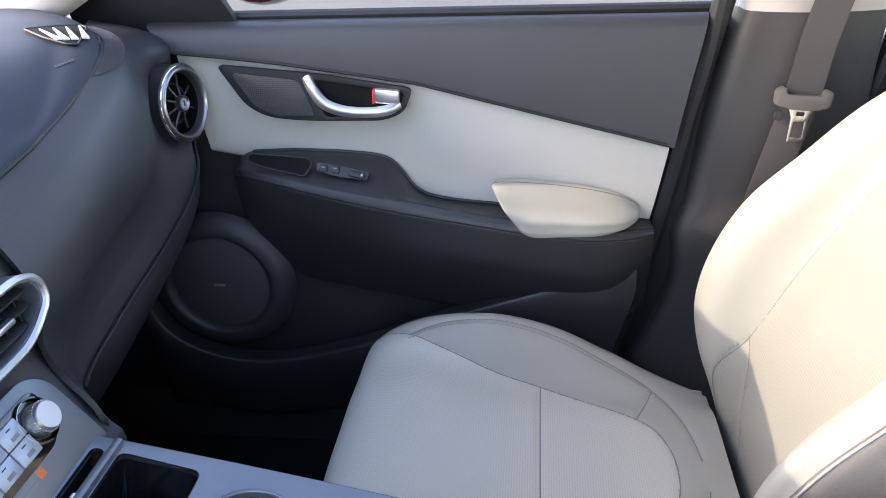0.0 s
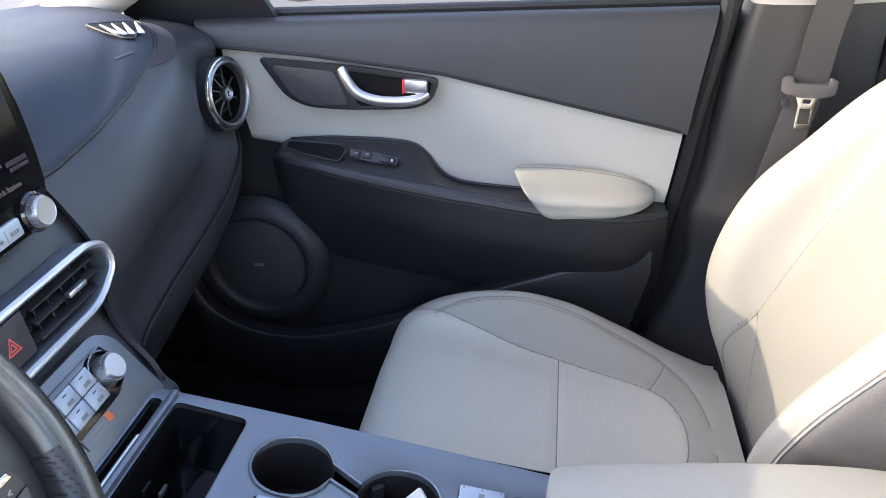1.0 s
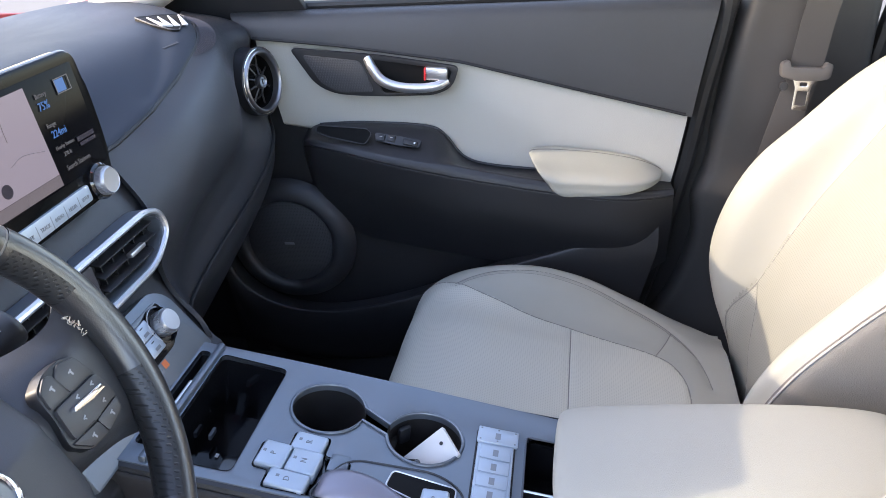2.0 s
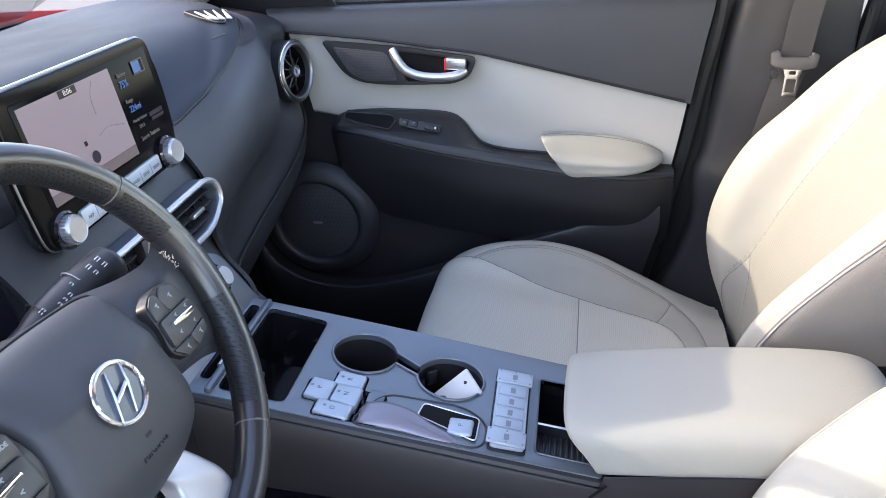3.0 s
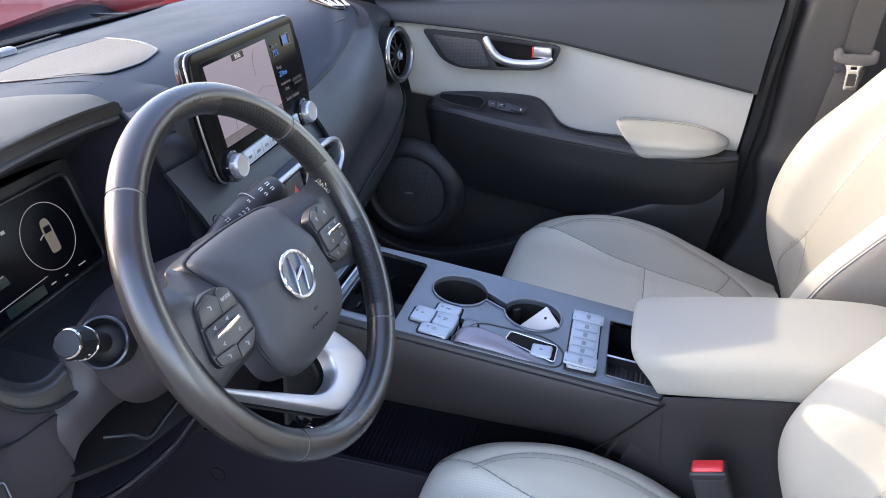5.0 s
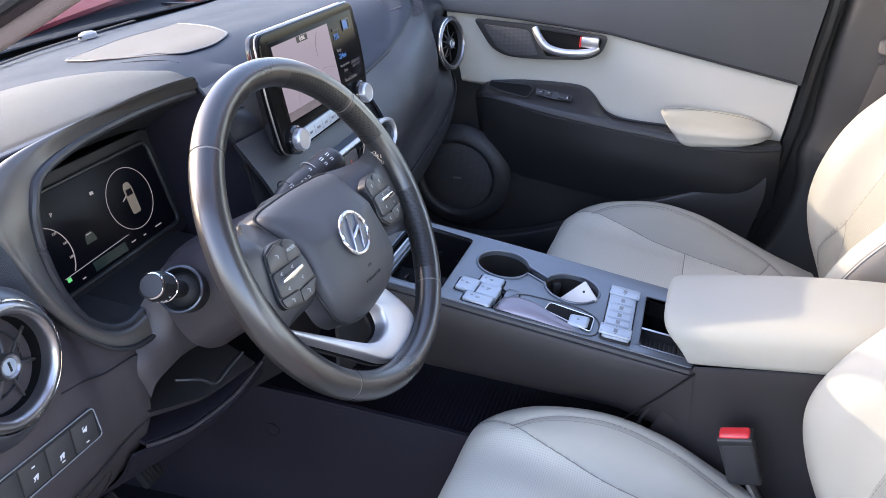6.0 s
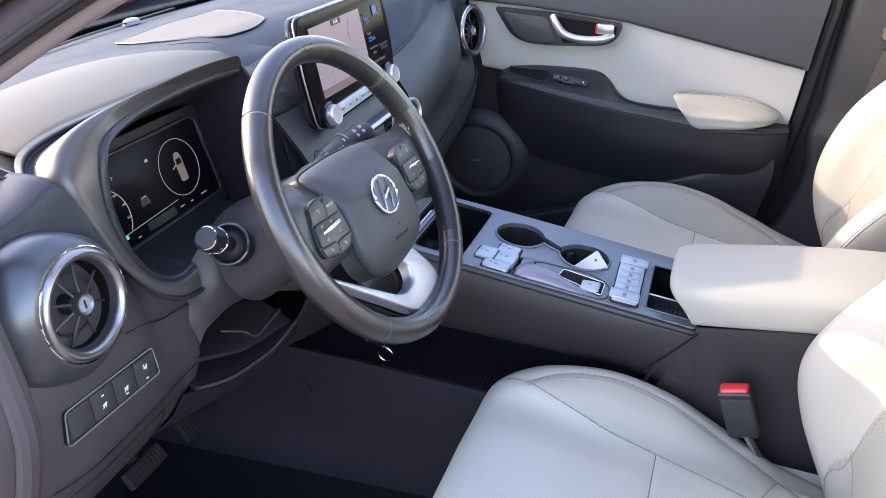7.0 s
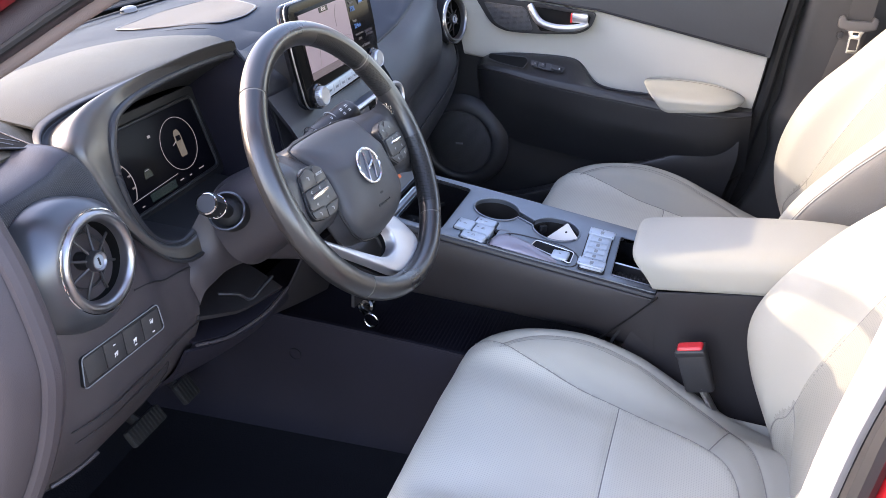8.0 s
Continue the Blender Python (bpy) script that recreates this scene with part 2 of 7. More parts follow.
def plate(poly, m, depth, bevel=0.0, holes=(), bm=None, seg=2, back=0.0):
    """A flat piece with the outline poly (x, y of m), from z = -back up to depth, with a bevelled upper rim; holes: outlines cut through."""
    own = bmesh.new()
    loops = [[Vector((x, y, -back)) for x, y in l] for l in (poly, *holes)]
    if not holes:
        made = [own.faces.new([own.verts.new(v) for v in loops[0]])]
    else:
        edges = []
        for l in loops:
            vs = [own.verts.new(v) for v in l]
            edges += [own.edges.new((vs[i], vs[(i + 1) % len(vs)])) for i in range(len(vs))]
        made = [g for g in bmesh.ops.triangle_fill(own, edges=edges, use_beauty=True)["geom"] if isinstance(g, bmesh.types.BMFace)]
    res = bmesh.ops.extrude_face_region(own, geom=made, use_keep_orig=True)
    top = [g for g in res["geom"] if isinstance(g, bmesh.types.BMVert)]
    for v in top:
        v.co.z = depth
    if bevel:
        flat = {g for g in res["geom"] if isinstance(g, bmesh.types.BMFace)}
        rim = [e for e in own.edges if len([f for f in e.link_faces if f in flat]) == 1]
        bmesh.ops.bevel(own, geom=rim, offset=bevel, segments=seg, profile=0.6, affect="EDGES", clamp_overlap=True)
    own.transform(m)
    return join(own, bm)


def block(sx, sy, sz, m, r=0.003, seg=2, bm=None):
    """A box of that size round m's origin with rounded edges."""
    own = bmesh.new()
    bmesh.ops.create_cube(own, size=1)
    for v in own.verts:
        v.co = Vector((v.co.x * sx, v.co.y * sy, v.co.z * sz))
    if r:
        bmesh.ops.bevel(own, geom=own.edges[:], offset=min(r, 0.49 * min(sx, sy, sz)), segments=seg, profile=0.5, affect="EDGES")
    own.transform(m)
    return join(own, bm)


def lathe(profile, m, seg=40, bm=None, wobble=None):
    """Turned form: profile of (radius, height) about m's z axis."""
    bm = bm or bmesh.new()
    rings = []
    for r, h in profile:
        if r < 1e-6:
            rings.append([bm.verts.new(m @ Vector((0, 0, h)))])
        else:
            rings.append([bm.verts.new(m @ Vector((r * math.cos(a), r * math.sin(a), h))) for a in (2 * math.pi * k / seg for k in range(seg))])
    for a, b in zip(rings, rings[1:]):
        for k in range(seg):
            q = [a[k % len(a)], a[(k + 1) % len(a)], b[(k + 1) % len(b)], b[k % len(b)]]
            q = list(dict.fromkeys(q))
            if len(q) > 2:
                bm.faces.new(q)
    return bm


def lettering(text, size, m, mat, parent, name="lettering", depth=0.0003, squash=1.0, bold=0.0):
    cu = bpy.data.curves.new("text", "FONT")
    cu.body, cu.size, cu.align_x, cu.align_y, cu.extrude, cu.offset = text, size, "CENTER", "CENTER", depth, bold
    cu.resolution_u = 2
    ob = new("text", cu)
    me = bpy.data.meshes.new_from_object(ob)
    bpy.data.objects.remove(ob)
    bpy.data.curves.remove(cu)
    me.transform(m @ Matrix.Diagonal((squash, 1, 1, 1)))
    me.materials.clear()
    me.materials.append(mat)
    res = new(name, me)
    return hang(res, parent)


def on(grid, u, v):
    """The point and the normal of a grid at u, v (0 to 1)."""
    nu, nv = grid.shape[:2]
    a, b = min(max(u, 0), 0.9999) * (nu - 1), min(max(v, 0), 0.9999) * (nv - 1)
    i, j = int(a), int(b)
    f, g = a - i, b - j
    p = (grid[i, j] * (1 - f) + grid[i + 1, j] * f) * (1 - g) + (grid[i, j + 1] * (1 - f) + grid[i + 1, j + 1] * f) * g
    nrm = np.cross(grid[i + 1, j] - grid[i, j], grid[i, j + 1] - grid[i, j])
    return p, nrm / (np.linalg.norm(nrm) + 1e-9)


def groove(grid, lines, depth, width):
    """Press soft grooves along lines of points into a grid."""
    pts = np.vstack(lines)
    nu, nv = grid.shape[:2]
    nrm = np.cross(np.gradient(grid, axis=0), np.gradient(grid, axis=1))
    nrm /= np.linalg.norm(nrm, axis=2, keepdims=True) + 1e-9
    flat = grid.reshape(-1, 3)
    d = np.empty(len(flat))
    for k in range(0, len(flat), 500):
        d[k:k + 500] = np.sqrt(((flat[k:k + 500, None] - pts[None]) ** 2).sum(2)).min(1)
    push = depth * np.exp(-(d / width) ** 2)
    return grid - nrm * push.reshape(nu, nv, 1)


def level(m, s):
    return m @ Matrix.Translation((0, 0, s))


# ---- setting: ground, car shell ----
# car axes: x towards the rear, y towards the passenger side, z up from the asphalt
def asphalt():
    m = material("asphalt", (0.15, 0.138, 0.118), 0.95, spec=0.2, grain=0.9, grain_size=120, vary=0.25, vary_size=0.8)
    return m


def build_ground():
    bm = bmesh.new()
    bmesh.ops.create_grid(bm, x_segments=4, y_segments=4, size=400)
    g = put_mesh("ground", bm, asphalt())
    tagged(g, "sunlit grey asphalt of a parking lot", "ground", kind="structure")
    paint = material("yellow_line_paint", (0.62, 0.48, 0.16), 0.8, vary=0.25, vary_size=6)
    for k, x in enumerate((-1.6, 1.2)):
        bm = plate([(-0.05, 1.2), (0.05, 1.2), (0.05, 6.2), (-0.05, 6.2)], Matrix.Translation((x, 0, 0.004)), 0.001)
        tagged(put_mesh("parking_line", bm, paint), "worn yellow painted line on the asphalt", "parking line", "parking lines", "structure")


build_ground()

# car shell: roof, pillars, glass, floor, hood
shell = thing("car_body", "red car body shell with a dark cabin floor and glass", "car body", kind="structure")


def build_shell():
    floor_net = net([[(x, y, z) for y, z in ((-0.74, 0.36), (-0.66, 0.30), (-0.30, 0.295), (-0.16, 0.33), (0, 0.36), (0.16, 0.33), (0.30, 0.295), (0.66, 0.30), (0.74, 0.36))]
                     for x in (-0.55, -0.3, 0.1, 0.6, 1.2, 2.1)], 14, 40)
    part("floor", thick(sheet(floor_net), 0.02), CARPET, shell, "black carpeted cabin floor")
    # firewall
    fw = net([[(x, y, z) for y in (-0.78, 0, 0.78)] for x, z in ((-0.50, 0.28), (-0.62, 0.42), (-0.78, 0.7), (-0.85, 1.0), (-0.862, 1.052))], 14, 4)
    part("firewall", thick(sheet(fw), 0.02), CARPET, shell)
    lip = net([[(x + 0.08 * (y / 0.7) ** 2, y, z) for y in (-0.78, -0.55, -0.3, 0, 0.3, 0.55, 0.78)] for x, z in ((-0.90, 0.90), (-0.875, 1.0), (-0.862, 1.055))], 6, 20)
    part("cowl_wall", thick(sheet(lip), 0.02), BLACK, shell)
    # roof with headliner
    roof = net([[(x, y, z - 0.09 * (abs(y) / 0.62) ** 2.5) for y in (-0.62, -0.45, -0.2, 0, 0.2, 0.45, 0.62)]
                for x, z in ((0.36, 1.47), (0.7, 1.52), (1.2, 1.53), (1.7, 1.50), (2.1, 1.42))], 16, 18)
    part("roof", thick(sheet(roof + np.array([0, 0, 0.03])), 0.01), REDPAINT, shell)
    part("headliner", thick(sheet(roof), 0.01), HEADLINER, shell)
    # rear closure of the cabin
    rear = net([[(x, y, z) for y in (-0.72, 0, 0.72)] for x, z in ((2.15, 0.3), (2.2, 0.8), (2.15, 1.1))], 6, 4)
    part("rear_panel", thick(sheet(rear), 0.02), PLASTIC, shell)
    for s in (-1, 1):
        side = net([[(x, s * y, z) for x in (0.95, 1.5, 2.15)] for y, z in ((0.76, 0.3), (0.77, 0.7), (0.74, 1.08))], 6, 4)
        part("rear_side_panel", thick(sheet(side), 0.02), PLASTIC, shell)
        # sill
        sill = net([[(x, s * y, z) for x in (-0.6, 0.2, 1.0)] for y, z in ((0.66, 0.30), (0.69, 0.395), (0.74, 0.40), (0.78, 0.37), (0.79, 0.22))], 14, 6)
        part("sill", thick(sheet(sill), 0.01), RUBBER if s < 0 else PLASTIC, shell)
    # windscreen and its black lower band
    ws = net([[(x + 0.10 * (y / 0.66) ** 2, y * w, z) for y in (-0.66, -0.33, 0, 0.33, 0.66)] for x, z, w in ((-0.92, 1.02, 1.06), (-0.55, 1.20, 1.0), (-0.1, 1.36, 0.95), (0.30, 1.45, 0.9))], 12, 16)
    pane = part("windscreen", sheet(ws), WINDOW, shell, "clear curved windscreen")
    pane.visible_shadow = False
    band = net([[(x + 0.006 + 0.10 * (y / 0.66) ** 2, y * w, z - 0.004) for y in (-0.78, -0.66, -0.33, 0, 0.33, 0.66, 0.80)] for x, z, w in ((-0.92, 1.02, 1.06), (-0.85, 1.057, 1.05), (-0.775, 1.096, 1.04))], 10, 30)
    part("windscreen_band", thick(sheet(band), 0.003), BLACK, shell, "black printed band along the windscreen's lower edge")
    # hood
    hood = net([[(x, y, z + 0.042 * (abs(y) / 0.7) ** 2 - 0.05 * (abs(y) / 0.84) ** 8) for y in (-0.84, -0.72, -0.5, -0.25, 0, 0.25, 0.5, 0.72, 0.84)] for x, z in ((-0.95, 1.068), (-1.2, 1.085), (-1.6, 1.03), (-1.85, 0.88), (-1.95, 0.6))], 16, 20)
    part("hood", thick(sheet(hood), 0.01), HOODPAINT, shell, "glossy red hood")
    cowl = net([[(x, y, z) for y in (-0.85, 0, 0.85)] for x, z in ((-0.80, 1.01), (-0.90, 1.045), (-0.965, 1.072))], 6, 4)
    part("wiper_cowl", thick(sheet(cowl), 0.008), BLACK, shell)


build_shell()


def build_pillars():
    for s in (-1, 1):
        if s < 0:
            line = [(-0.62, -0.755, 0.955), (-0.35, -0.722, 1.086), (-0.10, -0.680, 1.207), (0.0, -0.662, 1.257), (0.10, -0.648, 1.303), (0.24, -0.622, 1.372), (0.37, -0.598, 1.43)]
            trim, seal, skin = (-0.008, 0.006, 0.011), (0.0, -0.012, 0.031), (-0.006, -0.040, 0.083)
            rt, rs, rk = 0.0125, 0.0195, 0.040
        else:
            line = [(-0.62, 0.715, 0.97), (-0.37, 0.70, 1.105), (-0.12, 0.66, 1.235), (0.13, 0.615, 1.345), (0.38, 0.57, 1.44)]
            trim, seal, skin = (0, 0, 0), (0.02, 0.025, 0.012), (-0.01, 0.045, 0.035)
            rt, rs, rk = 0.034, 0.024, 0.034
        pts = spline(line, 30)
        part("a_pillar", tube(pts + np.array(trim), rt, seg=12, flat=1.0 if s < 0 else 1.25), PILLARSHADED if s < 0 else PILLAR, shell, "taupe inner trim of the windscreen pillar")
        part("pillar_seal", tube(pts + np.array(seal), rs, seg=12, flat=1.0), RUBBER if s > 0 else SEAL, shell, "dark door frame seal")
        part("outer_pillar", tube(pts + np.array(skin), rk, seg=12, flat=1.0), REDPAINT, shell, "red painted windscreen pillar")
        if s < 0:
            part("seal_ridge", tube(pts + np.array((0.008, -0.026, 0.020)), 0.0045, seg=8), RUBBER, shell)
        # roof rail
        rail = [(0.36, s * 0.60, 1.425), (0.8, s * 0.60, 1.465), (1.3, s * 0.60, 1.465), (2.1, s * 0.58, 1.36)]
        part("roof_rail", tube(spline(rail, 20), 0.04, seg=10), PILLAR, shell)
        part("outer_rail", tube(spline([(x, y + s * 0.035, z + 0.02) for x, y, z in rail], 20), 0.035, seg=10), REDPAINT, shell)


build_pillars()


def build_kick():
    for s in (-1, 1):
        g = net([[(x, s * y, z) for x in (-0.95, -0.6, -0.30 if s > 0 else -0.42)] for y, z in ((0.70, 0.28), (0.755, 0.5), (0.775, 0.8), (0.772, 1.06))], 10, 6)
        part("kick_panel", thick(sheet(g), 0.01), PLASTIC, shell)
        f = net([[(x, s * y, z) for x in (-1.9, -1.3, -0.62)] for y, z in ((0.84, 0.4), (0.87, 0.7), (0.85, 1.085 if s > 0 else 1.02))], 8, 6)
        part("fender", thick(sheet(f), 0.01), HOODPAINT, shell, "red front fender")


build_kick()


# ---- seats ----
SEAT_Y = 0.363


def waves(grid, amp, size, seed):
    """Small uneven swells of a stuffed surface."""
    rng = np.random.RandomState(seed)
    nrm = np.cross(np.gradient(grid, axis=0), np.gradient(grid, axis=1))
    nrm /= np.linalg.norm(nrm, axis=2, keepdims=True) + 1e-9
    push = 0
    for _ in range(9):
        way = rng.normal(size=3)
        way *= 2 * math.pi / (size * rng.uniform(0.6, 1.8) * np.linalg.norm(way))
        push = push + np.sin(grid @ way + rng.uniform(0, 6.28))
    return grid + nrm * (amp * push / 3)[..., None]


def cushion_grid(inner):
    """inner: the side (-1 or 1) that faces the console, where the bolster falls away sooner."""
    rows = []
    for x, c, s, k, w, drop in ((0.202, 0.43, 0.43, 0.43, 0.88, 0), (0.176, 0.52, 0.52, 0.52, 0.90, 0), (0.178, 0.588, 0.589, 0.592, 0.935, 0), (0.209, 0.621, 0.624, 0.630, 0.965, 0),
                                (0.285, 0.625, 0.626, 0.657, 0.99, 0), (0.375, 0.609, 0.606, 0.663, 1.0, 0.002), (0.47, 0.590, 0.585, 0.645, 1.0, 0.010), (0.56, 0.573, 0.570, 0.604, 0.985, 0.022),
                                (0.64, 0.562, 0.560, 0.566, 0.95, 0.026), (0.72, 0.550, 0.548, 0.534, 0.92, 0.020)):
        def half(k):
            low = min(0.46, k - 0.02)
            if x < 0.20:
                return [(f, z) for f, z in zip((1.0, 1.0, 0.99, 0.955, 0.87, 0.74, 0.58, 0.30, 0), (k - 0.02, k - 0.015, k - 0.01, k - 0.004, k, k, s, s, c))]
            return [(1.0, low - 0.05), (1.02, low + 0.03), (1.01, max(k - 0.06, low + 0.06)), (0.965, k - 0.016), (0.87, k), (0.74, k * 0.72 + s * 0.28), (0.58, s), (0.30, (s + c) / 2), (0, c)]
        first, second = (half(k - drop), half(k)) if inner < 0 else (half(k), half(k - drop))
        bow = [0.012 * (f ** 4 if x < 0.28 else 0) for f, _ in first]
        rows.append([(x + q, -0.25 * w * f, z) for (f, z), q in zip(first, bow)] + [(x + q, 0.25 * w * f, z) for (f, z), q in zip(second[-2::-1], bow[-2::-1])])
    return net(rows, 220, 260)


def find_line(grid, pts, n=60):
    """Points of the grid's surface over a path of (x, y), found from above."""
    path = spline(pts, n)
    flat = grid.reshape(-1, 3)
    flat = flat[flat[:, 2] > 0.48]
    out = []
    for x, y in path:
        d = (flat[:, 0] - x) ** 2 + (flat[:, 1] - y) ** 2
        near = np.argpartition(d, 4)[:4]
        w = 1 / (d[near] + 1e-7)
        out.append((x, y, float((flat[near, 2] * w).sum() / w.sum())))
    o = np.array(out)
    k = np.ones(5) / 5
    z = np.convolve(np.pad(o[:, 2], 2, mode="edge"), k, mode="valid")
    o[:, 2] = z
    return o


def seam_press(grid, lines):
    """A narrow stitched valley within a soft padded one."""
    return groove(groove(grid, lines, 0.0018, 0.0085), lines, 0.0022, 0.0026)


def build_seat(inner, at, back_at, lean, knot):
    """inner: side of the console; at: shift of the cushion; back_at: foot of the backrest; lean: its angle; knot: where the seams of its insert part, 0 to 1 up its height."""
    side_y = at[1]
    seat = thing("car_seat", "light grey perforated leather front seat with piped bolsters", "car seat", "front seats", at=(0.45 + at[0], side_y, 0.30))
    off = np.array(at)
    g = waves(cushion_grid(inner), 0.0007, 0.11, 4)
    ins = [(0.200, -0.212), (0.25, -0.190), (0.30, -0.170), (0.36, -0.157), (0.41, -0.149), (0.46, -0.142), (0.53, -0.127), (0.585, -0.109), (0.622, -0.085), (0.641, -0.045), (0.646, 0)]
    ins = ins + [(x, -y) for x, y in ins[-2::-1]]
    edge = find_line(g, ins, 260)
    cross = find_line(g, [(0.460, y) for y in np.linspace(-0.142, 0.142, 6)], 100)
    lines = [edge, cross]
    pip, ties = [], []
    for s in (-1, 1):
        pip.append(find_line(g, [(0.255, s * 0.186), (0.285, s * 0.197), (0.33, s * 0.206), (0.42, s * 0.210), (0.52, s * 0.201), (0.60, s * 0.184), (0.640, s * 0.161), (0.663, s * 0.126), (0.676, s * 0.08), (0.683, s * 0.03)], 120))
        ties.append(find_line(g, [(0.60, s * 0.102), (0.618, s * 0.14), (0.630, s * 0.168)], 20))
    g = seam_press(g, lines + pip + ties)
    # threads lie in the pressed valleys
    edge, cross = (find_line(g, l[:, :2], len(l)) for l in (edge, cross))
    pip, ties = ([find_line(g, l[:, :2], len(l)) for l in k] for k in (pip, ties))
    plain = g
    g = g + off

    def inside(x, y):
        if x > 0.646:
            return False
        lim = np.interp(x, [0.1, 0.200, 0.25, 0.30, 0.36, 0.41, 0.46, 0.53, 0.585, 0.622, 0.641, 0.646], [0.232, 0.212, 0.190, 0.170, 0.157, 0.149, 0.142, 0.127, 0.109, 0.085, 0.045, 0.0])
        return abs(y) < lim
    cen = (plain[:-1, :-1] + plain[1:, 1:]) / 2
    is_in = np.array([[inside(x, y) for x, y in r[:, :2]] for r in cen])
    cush = part("cushion", sheet(g, keep=lambda i, j: not is_in[i, j]), LEATHER, seat, sharp=180)
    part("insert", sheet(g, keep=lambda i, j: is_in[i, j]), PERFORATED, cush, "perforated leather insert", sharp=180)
    for l in (edge, cross, *ties):
        part("seam", tube(l + off + np.array([0, 0, 0.0001]), 0.0008, seg=6), STITCH, cush)
    for l in pip:
        part("piping", tube(l + off + np.array([0, 0, 0.0002]), 0.0008, seg=6), STITCH, cush)
        l2 = l.copy()
        l2[:, 1] *= 0.962
        l2 = find_line(plain, l2[:, :2], len(l2))
        part("piping", tube(l2 + off + np.array([0, 0, 0.0001]), 0.0005, seg=5), STITCH, cush)
    # backrest
    a = radians(lean)
    along, fwd = np.array([math.sin(a), 0, math.cos(a)]), np.array([-math.cos(a), 0, math.sin(a)])
    base = np.array(back_at)
    rows = []
    for h, w, k, d0, more in ((-0.06, 0.20, -0.01, -0.066, 0.010), (0.0, 0.218, 0.008, -0.045, 0.015), (0.07, 0.240, 0.042, -0.014, 0.025), (0.14, 0.252, 0.074, -0.001, 0.022), (0.22, 0.256, 0.090, 0.002, 0.006),
                              (0.31, 0.258, 0.088, 0.0, -0.010), (0.40, 0.252, 0.069, -0.008, -0.016), (0.50, 0.238, 0.046, -0.014, -0.016), (0.57, 0.215, 0.020, -0.026, -0.010), (0.625, 0.17, -0.015, -0.045, 0.0), (0.635, 0.15, -0.07, -0.085, 0.0)):
        def half(k):
            return [(0.93, -0.13), (0.985, -0.085), (1.0, -0.03), (0.985, k - 0.028), (0.93, k - 0.006), (0.85, k), (0.72, 0.72 * k), (0.575, 0.05 * k), (0.30, -0.004), (0, -0.006)]
        first, second = (half(k + more), half(k)) if inner < 0 else (half(k), half(k + more))
        full = [(-f, d) for f, d in first] + [(f, d) for f, d in second[-2::-1]]
        rows.append([base + along * h + fwd * (d + d0) + np.array([0, w * f, 0]) for f, d in full])
    b = waves(net(rows, 200, 260), 0.0008, 0.13, 7)

    def bl(pts, n=80):
        """Lines on the backrest given as (height row 0..1, across -1..1)."""
        path = spline(pts, n)
        return np.array([on(b, u, 0.5 + 0.5 * v)[0] for u, v in path])
    q = 2 / 9
    sides, lows = [], []
    for s in (-1, 1):
        sides.append(bl([(0.03, s * 0.50), (knot * 0.40, s * 0.40), (knot * 0.72, s * 0.29), (knot, s * (q + 0.01)), (0.45, s * q), (0.60, s * q), (0.72, s * q * 0.97), (0.83, s * q * 0.9)], 140))
        lows.append(bl([(knot, s * (q + 0.01)), (knot * 0.80, s * q * 0.80), (knot * 0.5, s * q * 0.62), (0.03, s * q * 0.55)], 60))
    top = bl([(0.83, -q * 0.9), (0.855, -q * 0.5), (0.86, 0), (0.855, q * 0.5), (0.83, q * 0.9)], 60)
    up = (0.06, 0.2, 0.4, 0.6, 0.75, 0.88, 0.95)
    pips = [bl([(u, s * 5.35 / 9) for u in up], 140) for s in (-1, 1)]
    outs = [bl([(u, s * 5.60 / 9) for u in up], 140) for s in (-1, 1)]
    lines = sides + lows + [top] + pips
    b = seam_press(b, lines)
    nu, nv = b.shape[:2]

    def back_insert(i, j):
        u, v = (i + 0.5) / (nu - 1), abs((j + 0.5) / (nv - 1) * 2 - 1)
        return u < 0.855 and v < np.interp(u, [0, 0.03, knot * 0.40, knot * 0.72, knot, 0.45, 0.7, 0.83, 0.86], [0.52, 0.50, 0.40, 0.29, q + 0.01, q, q, q * 0.9, 0])

    def back_side(i, j):
        return abs((j + 0.5) / (nv - 1) * 2 - 1) > 5.48 / 9
    backrest = part("backrest", sheet(b, keep=lambda i, j: not back_insert(i, j) and not back_side(i, j)), LEATHER, seat, sharp=180)
    part("insert", sheet(b, keep=back_insert), PERFORATED_BACK_DIM, backrest, "perforated leather insert", sharp=180)
    part("side_panel", sheet(b, keep=back_side), SIDELEATHER, backrest, "grained taupe side panel", sharp=180)
    for l in sides + lows + [top]:
        part("seam", tube(l - fwd * 0.0032, 0.0009, seg=6), STITCH, backrest)
    for l in pips:
        part("piping", tube(l - fwd * 0.0026, 0.0010, seg=6), STITCH, backrest)
    for l in outs:
        part("piping", tube(l - fwd * 0.0002, 0.0012, seg=6), THREAD, backrest)
    # rear shell and base
    rear = []
    for h, w in ((-0.06, 0.20), (0.1, 0.23), (0.3, 0.238), (0.5, 0.22), (0.63, 0.14)):
        rear.append([base + along * h - fwd * (0.15 + d) + np.array([0, w * f, 0]) for f, d in ((-1, 0), (-0.7, 0.02), (0, 0.03), (0.7, 0.02), (1, 0))])
    part("back_shell", thick(sheet(net(rear, 16, 12)), 0.01), PLASTIC, seat)
    part("seat_base", block(0.42, 0.40, 0.18, Matrix.Translation((0.46 + at[0], side_y, 0.40)), 0.03, 3), PLASTIC, seat, "black plastic seat base")
